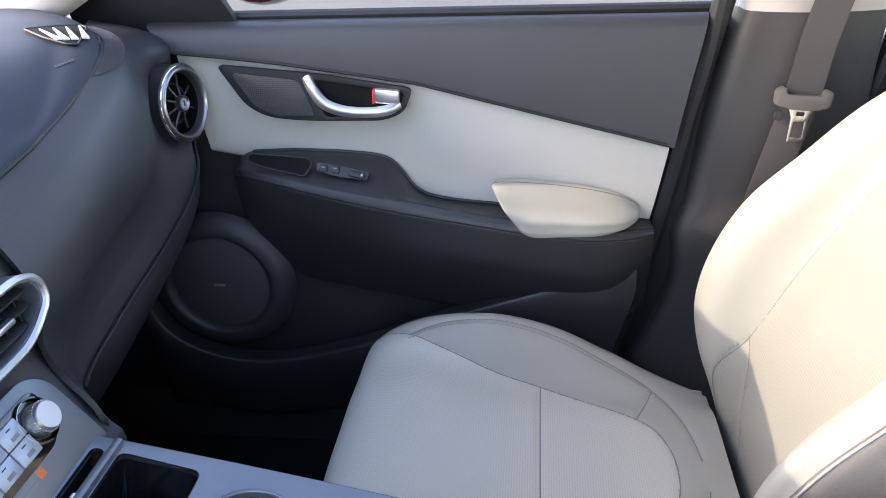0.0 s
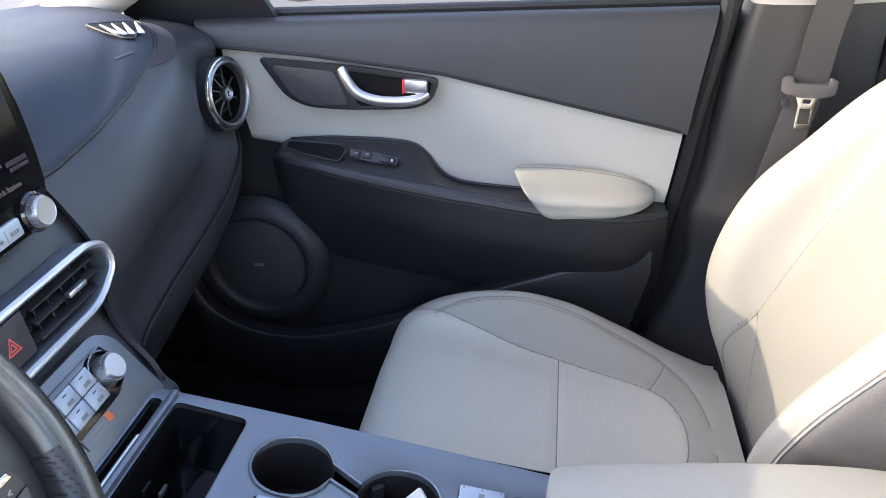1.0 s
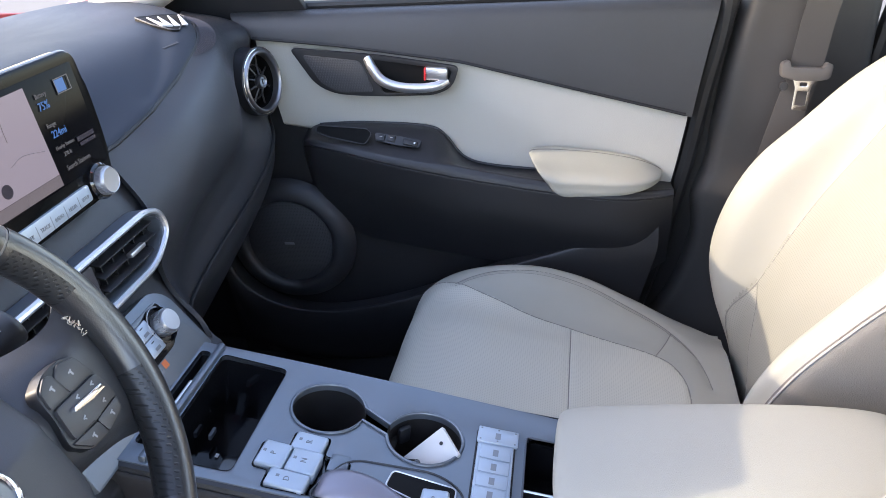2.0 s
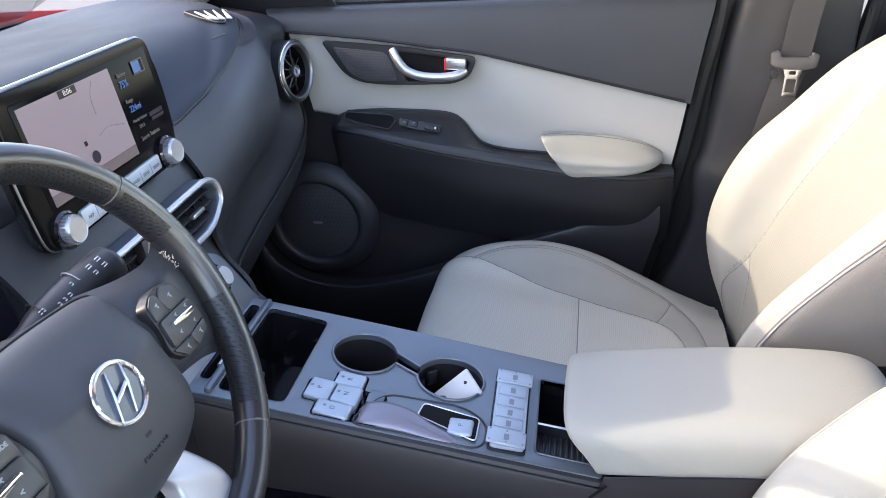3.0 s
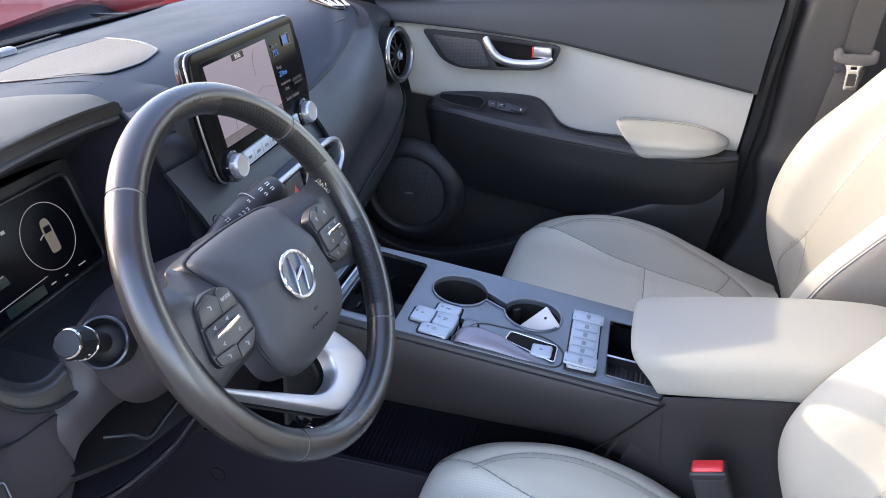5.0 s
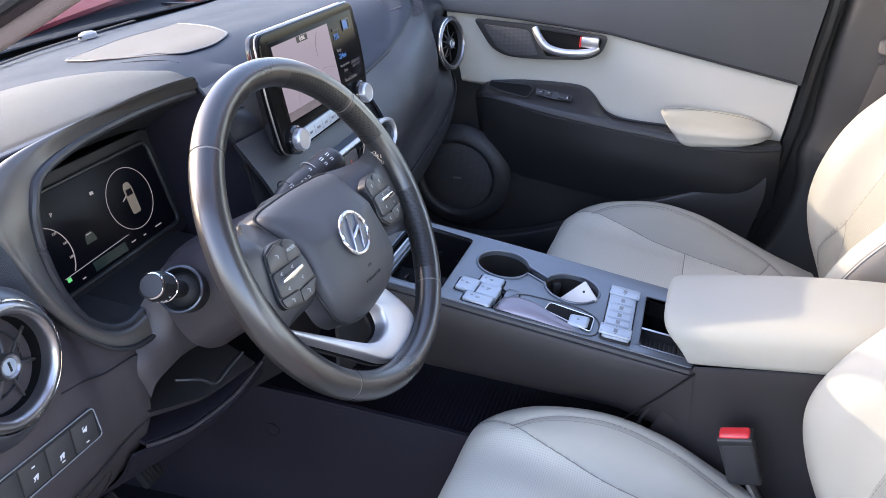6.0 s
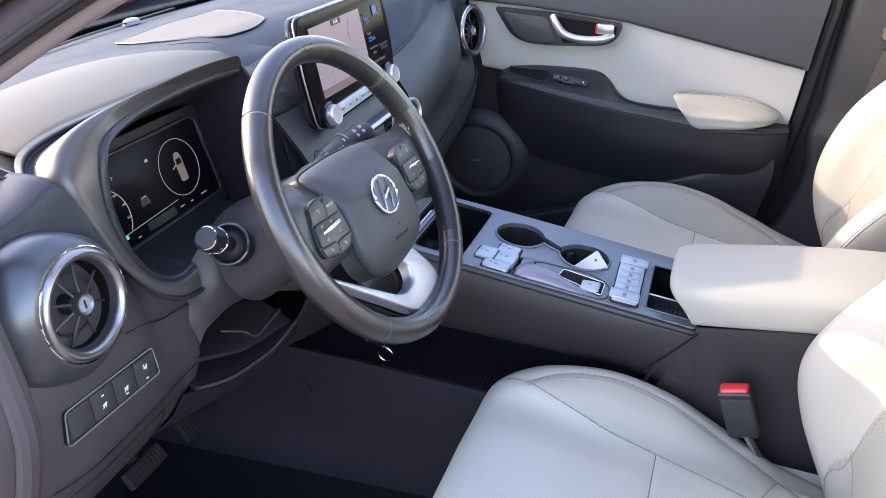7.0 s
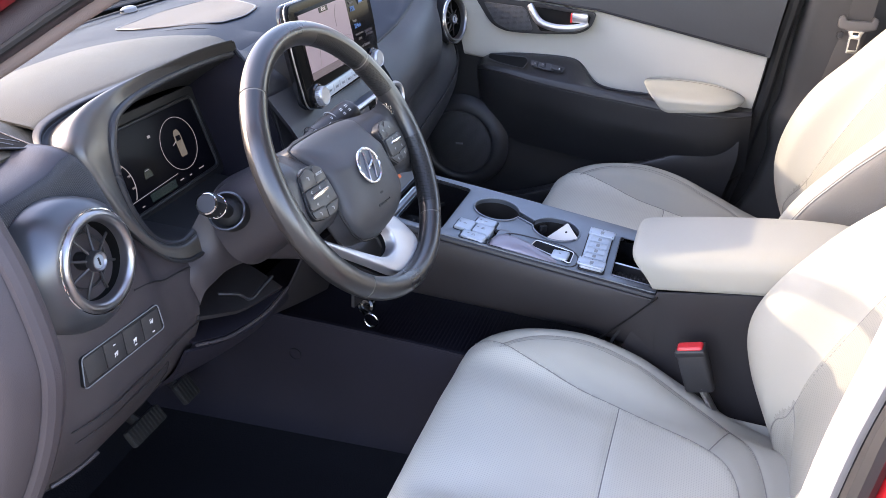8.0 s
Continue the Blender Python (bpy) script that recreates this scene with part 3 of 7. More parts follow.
    for s in (-1, 1):
        part("slide_rail", block(0.50, 0.035, 0.03, Matrix.Translation((0.46 + at[0], side_y + s * 0.19, 0.315)), 0.005), BLACK, seat)
        part("side_cover", block(0.40, 0.030, 0.09, Matrix.Translation((0.50 + at[0], side_y + s * 0.225, 0.42)) @ pose(0, 0, 0, 0, 6, 0), 0.012, 3), PLASTIC, seat)
    return seat


build_seat(-1, (0, SEAT_Y, 0), (0.697, SEAT_Y, 0.545), 25, 0.31)
build_seat(1, (0, -SEAT_Y - 0.007, -0.016), (0.668, -SEAT_Y - 0.007, 0.54), 25, 0.23)


# ---- passenger door ----
def build_passenger_door():
    door = thing("passenger_door", "closed car door with beige upper trim, black armrest and speaker", "car door", at=(0.25, 0.72, 0.40))
    # dark base panel from the sill to the window line

    def rear_x(z):
        return float(np.interp(z, [0.40, 0.52, 0.62, 0.80, 0.98, 1.08, 1.12], [0.545, 0.575, 0.605, 0.640, 0.668, 0.688, 0.695]))

    def lay(f, z, y):
        x0, x1 = -0.36, rear_x(z)
        return (x0 + (x1 - x0) * f, y, z)
    fs = (0, 0.2, 0.4, 0.6, 0.8, 1.0)
    base = net([[lay(f, z, y + 0.046 + 0.014 * (f - 0.55) ** 2) for f in fs] for z, y in ((0.38, 0.705), (0.45, 0.695), (0.56, 0.690), (0.66, 0.692), (0.76, 0.70), (0.85, 0.705), (0.95, 0.708), (1.05, 0.708))], 40, 30)
    part("door_panel", thick(sheet(base), 0.03), PLASTIC, door)

    def top_edge(x):  # lower border of the upper panel, upper border of the beige one
        return float(np.interp(x, [-0.30, -0.11, -0.03, 0.05, 0.15, 0.265, 0.40, 0.52, 0.66], [1.055, 1.053, 1.045, 1.036, 1.021, 1.003, 0.968, 0.937, 0.901]))

    def belt(x):
        return 1.094 + 0.002 * x
    rows = []
    for k, (f, y) in enumerate(((0.0, 0.688), (0.25, 0.690), (0.55, 0.694), (0.85, 0.702), (0.97, 0.712), (1.0, 0.725), (0.97, 0.745))):
        row = []
        for x in (-0.155 + 0.043 * (1 - f), -0.10 + 0.02 * (1 - f), -0.03, 0.1, 0.25, 0.4, 0.55, 0.70):
            z = top_edge(min(x, 0.66)) + (belt(x) - top_edge(min(x, 0.66))) * f
            row.append((min(x, 0.70) + (0.0 if x < 0.69 else rear_x(z) - 0.70), y, z))
        rows.append(row)
    part("upper_panel", thick(sheet(net(rows, 30, 50)), 0.012), DOORTOP, door, "dark grained upper door panel")
    part("panel_edge", tube(np.array([(x, 0.685, top_edge(x) + 0.002) for x in np.linspace(-0.108, 0.645, 60)]), 0.0026, seg=8), BLACK, door)
    part("window_seal", tube(np.array([(x, 0.742, belt(x) + 0.004) for x in np.linspace(-0.22, 0.70, 30)]), 0.008, seg=8), RUBBER, door)

    # beige middle panel between the upper panel and the armrest
    def low_edge(x):
        return float(np.interp(x, [-0.30, -0.077, 0.0, 0.10, 0.20, 0.25, 0.30, 0.40, 0.64], [0.885, 0.884, 0.870, 0.86, 0.84, 0.80, 0.785, 0.775, 0.765]))
    rows = []
    for f, y in ((0.0, 0.718), (0.06, 0.709), (0.3, 0.707), (0.6, 0.704), (0.9, 0.703), (1.0, 0.709)):
        row = []
        for x in (-0.112, -0.08, -0.03, 0.08, 0.18, 0.26, 0.36, 0.48, 0.58, 0.66):
            z = low_edge(min(x, 0.64)) + (top_edge(x) - low_edge(min(x, 0.64))) * f
            xe = (x if x > -0.1 else x + 0.03 * (1 - f)) if x < 0.65 else rear_x(z) - 0.004
            scoop = 0.004 * math.exp(-((x - 0.33) / 0.12) ** 2) * math.exp(-((f - 0.25) / 0.25) ** 2)
            row.append((xe, y + scoop, z))
        rows.append(row)
    g = net(rows, 40, 70)
    g = np.concatenate([g[:1] + np.array([0, 0.03, 0]), g, g[-1:] + np.array([0, 0.03, 0])], 0)
    g = np.concatenate([g[:, :1] + np.array([0, 0.03, 0]), g, g[:, -1:] + np.array([0, 0.03, 0])], 1)
    part("beige_panel", sheet(g), DOORSKIN, door, "smooth beige door trim panel", sharp=60)

    # inner handle with its bezel and tweeter grille
    wall = frame_of((0, 0.6835, 0), (1, 0, 0), (0, 0, 1))     # x along the car, y up, z towards the cabin
    bez = rounded([(-0.040, 1.038), (0.120, 1.022), (0.262, 0.999), (0.248, 0.962), (0.215, 0.949), (0.10, 0.949), (0.035, 0.954), (0.0, 0.972)],
                  [0.012, 0.03, 0.012, 0.02, 0.02, 0.03, 0.03, 0.03], 5)
    inner = rounded([(0.100, 1.016), (0.250, 0.993), (0.238, 0.965), (0.212, 0.955), (0.124, 0.955)], [0.006, 0.008, 0.012, 0.012, 0.006], 4)
    handle_box = part("handle_bezel", plate(bez, wall, 0.007, 0.003, holes=[inner]), STALK, door, "dark bezel round the door handle")
    cup = net([[(x, 0.684 + d, z) for x, z in ((0.100, 1.016), (0.15, 1.008), (0.20, 1.0), (0.250, 0.993))] if k == 0 else
               [(x, 0.684 + d, z) for x, z in ((0.11, 0.984), (0.15, 0.98), (0.20, 0.976), (0.24, 0.972))] if k == 1 else
               [(x, 0.684 + d, z) for x, z in ((0.124, 0.951), (0.15, 0.951), (0.20, 0.951), (0.236, 0.962))] for k, d in ((0, -0.002), (1, 0.036), (2, -0.002))], 10, 10)
    part("handle_cup", thick(sheet(cup), 0.003), BLACK, handle_box)
    # flat black plate across the opening stands for the bowl's shade
    part("handle_bowl_shade", plate(inner, level(wall, 0.0035), 0.0006), DEEP, handle_box, "flat black plate for the shade in the handle bowl")
    gril = rounded([(-0.018, 1.026), (0.088, 1.013), (0.108, 0.957), (0.045, 0.957), (0.012, 0.974)], 0.010, 4)
    gm = material("speaker_mesh", (0.055, 0.056, 0.060), 0.5, dots=0.5, dot_size=480, vary=0.1, plane="xz", dark=0.2)
    part("tweeter_grille", plate(gril, level(wall, 0.006), 0.0025, 0.0015), gm, handle_box, "perforated tweeter grille")
    hp = spline([(0.100, 0.681, 1.016), (0.110, 0.671, 1.000), (0.127, 0.665, 0.980), (0.156, 0.664, 0.969), (0.192, 0.665, 0.966), (0.222, 0.669, 0.968), (0.240, 0.679, 0.975)], 30)
    part("door_handle", tube(hp, [0.0074 + 0.0006 * math.cos(math.pi * t) for t in np.linspace(0, 1, 30)], seg=12, flat=1.2), SATIN, door, "satin silver pull handle")
    part("lock_tab", block(0.040, 0.012, 0.023, Matrix.Translation((0.222, 0.676, 0.988)) @ pose(0, 0, 0, 0, 4, 0), 0.004), SATIN, door, "bright lock tab with a red mark")
    part("lock_mark", block(0.0035, 0.0118, 0.022, Matrix.Translation((0.2025, 0.6745, 0.989)) @ pose(0, 0, 0, 0, 4, 0), 0.001), RED, door)

    # armrest: a black shelf that swells out of the door
    cols = ((-0.046, 0.864, 0.694), (-0.037, 0.875, 0.676), (-0.010, 0.889, 0.650), (0.055, 0.892, 0.628), (0.10, 0.891, 0.622), (0.159, 0.888, 0.617), (0.205, 0.881, 0.614), (0.228, 0.864, 0.613), (0.247, 0.837, 0.612),
            (0.262, 0.823, 0.612), (0.286, 0.813, 0.611), (0.327, 0.806, 0.611), (0.39, 0.800, 0.611), (0.50, 0.788, 0.613), (0.575, 0.78, 0.625), (0.632, 0.774, 0.655))
    rows = [[] for _ in range(11)]
    fold = []
    for x, zt, yi in cols:
        zb = float(np.interp(x, [-0.046, -0.01, 0.033, 0.122, 0.229, 0.306, 0.387, 0.5, 0.632], [0.860, 0.874, 0.875, 0.861, 0.844, 0.829, 0.815, 0.798, 0.780]))
        ze = float(np.interp(x, [-0.046, -0.01, 0.036, 0.075, 0.172, 0.268, 0.364, 0.406, 0.5, 0.632], [0.852, 0.862, 0.860, 0.852, 0.832, 0.815, 0.800, 0.792, 0.778, 0.768]))
        swell = min(1.0, (0.718 - yi) / 0.085)
        zs = (zt, zt - 0.001, 0.5 * (zb + zt) - 0.004 if zt > zb else zt + 0.4 * (zb - zt), zb, zb - 0.005, ze + 0.004, ze + 0.0005, ze - 0.004, ze - 0.05 * swell - 0.01, ze - 0.105 * swell - 0.02, ze - 0.165 * swell - 0.03)
        for r, w, z in zip(rows, (0, 0.31, 0.66, 0.90, 0.97, 1.01, 0.965, 0.99, 0.87, 0.56, 0.23), zs):
            r.append((x, 0.718 - (0.718 - yi) * w, z))
        fold.append((x, 0.718 - (0.718 - yi) * 0.965 - 0.001, ze + 0.0005))
    arm_grid = net(rows, 110, 80)
    arm = part("armrest", sheet(arm_grid), PLASTIC, door, "black moulded armrest with window switch", sharp=60)
    part("armrest_line", tube(spline(fold[1:], 70), 0.0013, seg=6), BLACK, arm)
    part("armrest_rim", tube(np.array(spline([(c[0], 0.702, c[1] + 0.001) for c in cols[2:13]], 80)), 0.0026, seg=8), PLASTIC, arm)
    # pull pocket and window switch on the sloping shelf
    sh = frame_of((0.11, 0.640, 0.869), (1, 0.0, -0.10), (0, 0.62, 0.78))
    poc = rounded([(-0.114, 0.016), (-0.112, 0.028), (-0.020, 0.030), (-0.010, 0.022), (-0.020, 0.000), (-0.085, 0.008)], 0.006, 4)
    # the pocket is a thin black plate, its inner shade given by colour
    part("pull_pocket_shade", plate(poc, sh, 0.0022, 0.001), DEEP, arm)
    part("pocket_lip", tube(np.array([sh @ Vector((x, y, 0.002)) for x, y in poc]), 0.0012, seg=6, closed=True), PLASTIC, arm)
    sw = part("window_switch", plate(rounded([(-0.002, 0.010), (-0.004, 0.025), (0.042, 0.022), (0.082, 0.017), (0.078, 0.003), (0.036, 0.004)], 0.004, 4), sh, 0.003, 0.001), STALK, arm)
    part("switch_key", block(0.026, 0.010, 0.006, sh @ pose(0.062, 0.010, 0.005, 0, 6, -6), 0.002), STALK, sw)
    for k in (0.008, 0.027):
        part("switch_key", block(0.014, 0.012, 0.004, sh @ pose(k, 0.0155, 0.004, 0, 0, -5), 0.0015), STALK, sw)
        part("switch_mark", block(0.005, 0.0015, 0.0004, sh @ pose(k, 0.0165, 0.0063), 0), KEYPRINT, sw)
    part("switch_mark", block(0.003, 0.004, 0.0004, sh @ pose(0.070, 0.0095, 0.0078, 0, 6, 0), 0), WHITE, sw)

    # beige elbow pad: a soft cushion on the shelf
    rows = [[] for _ in range(9)]
    for x, zt, yi, zl in ((0.379, 0.836, 0.684, 0.818), (0.385, 0.842, 0.645, 0.812), (0.400, 0.845, 0.608, 0.799), (0.430, 0.845, 0.603, 0.787), (0.480, 0.841, 0.604, 0.787),
                          (0.540, 0.832, 0.606, 0.789), (0.580, 0.821, 0.620, 0.794), (0.604, 0.809, 0.650, 0.797), (0.613, 0.801, 0.684, 0.797)):
        for r, q, f in zip(rows, (0.0, 0.86, 0.99, 1.0, 0.985, 0.82, 0.42, 0.10, 0.0), (-0.02, 0.0, 0.08, 0.30, 0.53, 0.66, 0.74, 0.98, 1.0)):
            lean = 0.030 * (1 - min(1.0, max(0.0, f) / 0.75)) * min(1.0, max(0.0, (0.47 - x) / 0.09))
            r.append((x + lean, 0.700 - (0.700 - yi) * q, zl + (zt - zl) * f))
    pg = net(rows, 40, 50)
    pad = part("elbow_pad", thick(sheet(pg), 0.004), LEATHER, door, "padded beige leather elbow rest", sharp=80)
    part("seam", tube(np.array([on(pg, 0.87, v)[0] for v in np.linspace(0.02, 0.98, 50)]), 0.001, seg=5), STITCH, pad)

    # speaker with its raised surround
    sm = frame_of((-0.098, 0.690, 0.652), (1, 0, 0), (0, 0, 1))
    spk = part("speaker_surround", lathe([(0.132, -0.006), (0.126, 0.006), (0.114, 0.014), (0.101, 0.020), (0.093, 0.018), (0.089, 0.012), (0.087, 0.0)], sm, 48), PLASTIC_SOFT, door, "raised round speaker surround", sharp=60)
    part("speaker_grille", lathe([(0.0, 0.015), (0.04, 0.014), (0.075, 0.011), (0.088, 0.006), (0.088, 0.0)], sm, 48), gm, spk)
    part("badge", block(0.020, 0.005, 0.0012, level(sm, 0.0155), 0.0003), PRINT, spk)

    # map pocket along the bottom
    edge = [(-0.235, 0.640), (-0.20, 0.565), (-0.13, 0.520), (-0.04, 0.507), (0.05, 0.520), (0.14, 0.545), (0.24, 0.583), (0.34, 0.622), (0.46, 0.663), (0.555, 0.696), (0.61, 0.715)]
    rows = []
    for dz, y in ((0.0, 0.690), (0.0, 0.664), (-0.005, 0.654), (-0.05, 0.652), (-0.12, 0.662), (-0.40, 0.68)):
        row = []
        for x, z in edge:
            zz = max(z + dz, 0.385)
            row.append((min(x, rear_x(zz) - 0.003), y, zz))
        rows.append(row)
    part("map_pocket", thick(sheet(net(rows, 26, 50)), 0.006), PLASTIC, door, "black moulded map pocket", sharp=60)

    # window pane, outer skin, mirror
    pane = net([[(x, y, z) for x in (-0.30, 0.2, 0.72)] for y, z in ((0.765, 1.05), (0.755, 1.11), (0.68, 1.30), (0.62, 1.42))], 8, 6)
    w = part("window_pane", sheet(pane), WINDOW, door, "clear side window")
    w.visible_shadow = False
    jamb = net([[(x, y, z) for x in (-0.1, 0.3, 0.80)] for y, z in ((0.748, 0.36), (0.752, 0.7), (0.752, 1.085))], 8, 6)
    part("inner_frame", thick(sheet(jamb), 0.004), BLACK, door)
    outer = net([[(x, y, z) for x in (-0.45, 0.1, 0.7)] for y, z in ((0.80, 0.36), (0.84, 0.6), (0.85, 0.85), (0.82, 1.0), (0.775, 1.06))], 14, 6)
    part("outer_skin", thick(sheet(outer), 0.006), REDPAINT, door)
    part("corner_trim", plate(rounded([(-0.26, -0.040), (0.004, -0.010), (0.008, -0.004), (-0.030, 0.10), (-0.085, 0.19), (-0.26, 0.10)], 0.008), frame_of((-0.02, 0.735, 1.095), (1, 0, 0), (0, -0.35, 1)), 0.012, 0.003), BLACK, door)
    m1 = net([[(-0.02 + 0.09 * math.cos(p) * c, 0.93 + 0.11 * c * s, 1.155 + 0.07 * math.sin(p) * c) for p in np.linspace(0, 2 * math.pi, 9)] for c, s in ((0.1, -1.0), (0.75, -0.9), (1.0, -0.2), (0.95, 0.6), (0.3, 2.6))], 18, 25)
    part("mirror_housing", sheet(m1), GLOSS, door, "black door mirror housing")
    return door


build_passenger_door()


# ---- passenger side B pillar, sill, belt ----
def build_b_pillar():
    rows = []
    # profile across the pillar from the door edge round to the rear door, at several heights
    for z, xf, xr, y in ((0.40, 0.575, 1.02, 0.715), (0.47, 0.60, 0.99, 0.715), (0.55, 0.645, 0.97, 0.716), (0.66, 0.675, 0.955, 0.716), (0.74, 0.672, 0.945, 0.712), (0.80, 0.690, 0.94, 0.712), (0.90, 0.700, 0.935, 0.708), (1.0, 0.715, 0.93, 0.703), (1.10, 0.735, 0.93, 0.695)):
        rows.append([(xf - 0.005, y + 0.06, z), (xf, y + 0.035, z), (xf + 0.012, y + 0.008, z), (xf + 0.05, y, z), ((xf + xr) / 2, y - 0.012, z), (xr - 0.04, y, z), (xr, y + 0.01, z), (xr + 0.01, y + 0.06, z)])
    part("lower_b_pillar", thick(sheet(net(rows, 50, 30)), 0.006), PILLARDARK, shell, "brown-grey plastic centre pillar trim", sharp=60)
    rows = [[(xf, y + 0.05, z), (xf + 0.012, y + 0.006, z), ((xf + xr) / 2, y - 0.012, z), (xr, y + 0.006, z), (xr + 0.01, y + 0.05, z)]
            for z, xf, xr, y in ((1.1003, 0.735, 0.93, 0.6945), (1.2, 0.755, 0.925, 0.675), (1.32, 0.79, 0.92, 0.64), (1.44, 0.83, 0.93, 0.585))]
    part("upper_b_pillar", thick(sheet(net(rows, 20, 20)), 0.006), PILLAR, shell, "beige upper centre pillar trim", sharp=60)
    seal = [(0.560, 0.732, 0.42), (0.590, 0.735, 0.52), (0.622, 0.735, 0.64), (0.655, 0.732, 0.80), (0.682, 0.728, 0.96), (0.708, 0.722, 1.10), (0.735, 0.69, 1.25), (0.78, 0.62, 1.43)]
    part("door_seal", tube(spline(seal, 50), 0.016, seg=10), RUBBER, shell, "black rubber door seal")
    part("door_seal", tube(spline([(x + 0.26 + 0.03 * (z < 0.7), y + 0.01, z) for x, y, z in seal], 40), 0.016, seg=10), RUBBER, shell, "black rubber door seal")
    rd = net([[(x, y, z) for x in (0.98, 1.3, 1.7)] for y, z in ((0.735, 0.40), (0.725, 0.6), (0.71, 0.85), (0.725, 1.08))], 12, 6)
    part("rear_door_panel", thick(sheet(rd), 0.01), PLASTIC, shell)


build_b_pillar()


def strip(points, wide, across, t=0.0012):
    """A flat strap along points, across: the direction of its width."""
    p = spline(points, 60)
    a = Vector(across).normalized()
    g = np.stack([p - np.array(a) * wide / 2, p, p + np.array(a) * wide / 2], 1)
    return thick(sheet(g), t)


def build_belt():
    belt = thing("seat_belt", "grey-brown seat belt hanging in front of the centre pillar", "seat belt", at=(0.84, 0.66, 0.6))
    part("webbing", strip([(0.885, 0.590, 1.35), (0.850, 0.645, 1.18), (0.832, 0.662, 1.08), (0.822, 0.668, 0.99), (0.806, 0.664, 0.92), (0.784, 0.655, 0.83), (0.762, 0.650, 0.72), (0.745, 0.66, 0.60)], 0.050, (1, 0, -0.12)), BELT, belt, "woven grey-brown webbing")
    m = frame_of((0.820, 0.658, 0.985), (1, 0.02, -0.07), (0.07, 0.1, 1)) @ Matrix.Diagonal((0.92, 1, 1, 1))
    part("belt_guide", plate(rounded([(-0.041, -0.009), (-0.043, 0.012), (-0.030, 0.018), (-0.026, 0.007), (0.028, 0.007), (0.031, 0.017), (0.043, 0.012), (0.041, -0.009), (0.02, -0.014), (-0.02, -0.014)], 0.005), m, 0.008, 0.003, back=0.006), material("taupe_plastic", (0.115, 0.105, 0.098), 0.4, vary=0.1), belt, "grey-brown moulded tongue grip")
    tong = rounded([(-0.020, -0.010), (0.020, -0.010), (0.013, -0.026), (0.013, -0.062), (-0.013, -0.062), (-0.013, -0.026)], 0.004)
    hole = rounded([(-0.0085, -0.031), (0.0085, -0.031), (0.0085, -0.054), (-0.0085, -0.054)], 0.002)
    slot = rounded([(-0.006, -0.017), (0.006, -0.017), (0.006, -0.023), (-0.006, -0.023)], 0.002)
    part("tongue", plate(tong, m, 0.0025, 0.0008, holes=[hole, slot]), CHROME, belt, "chromed steel belt tongue")
    part("stop_button", lathe([(0.0, 0.006), (0.007, 0.005), (0.008, 0.0)], m @ pose(-0.032, -0.024, 0), 14), PLASTIC, belt)


build_belt()


# ---- dashboard ----
dash = thing("dashboard", "dark grey moulded dashboard with round silver-ringed air vents", "dashboard", at=(-0.2, 0.0, 0.8))


def seam_at(y):
    """Front border of the soft top pad on the passenger side: x and z."""
    ys = [-0.20, 0.0, 0.168, 0.25, 0.34, 0.45, 0.56, 0.63, 0.70]
    return (float(np.interp(y, ys, [-0.095, -0.088, -0.080, -0.075, -0.080, -0.100, -0.150, -0.215, -0.33])),
            float(np.interp(y, ys, [1.045, 1.046, 1.050, 1.064, 1.081, 1.099, 1.109, 1.110, 1.106])))


GRIDS = {}


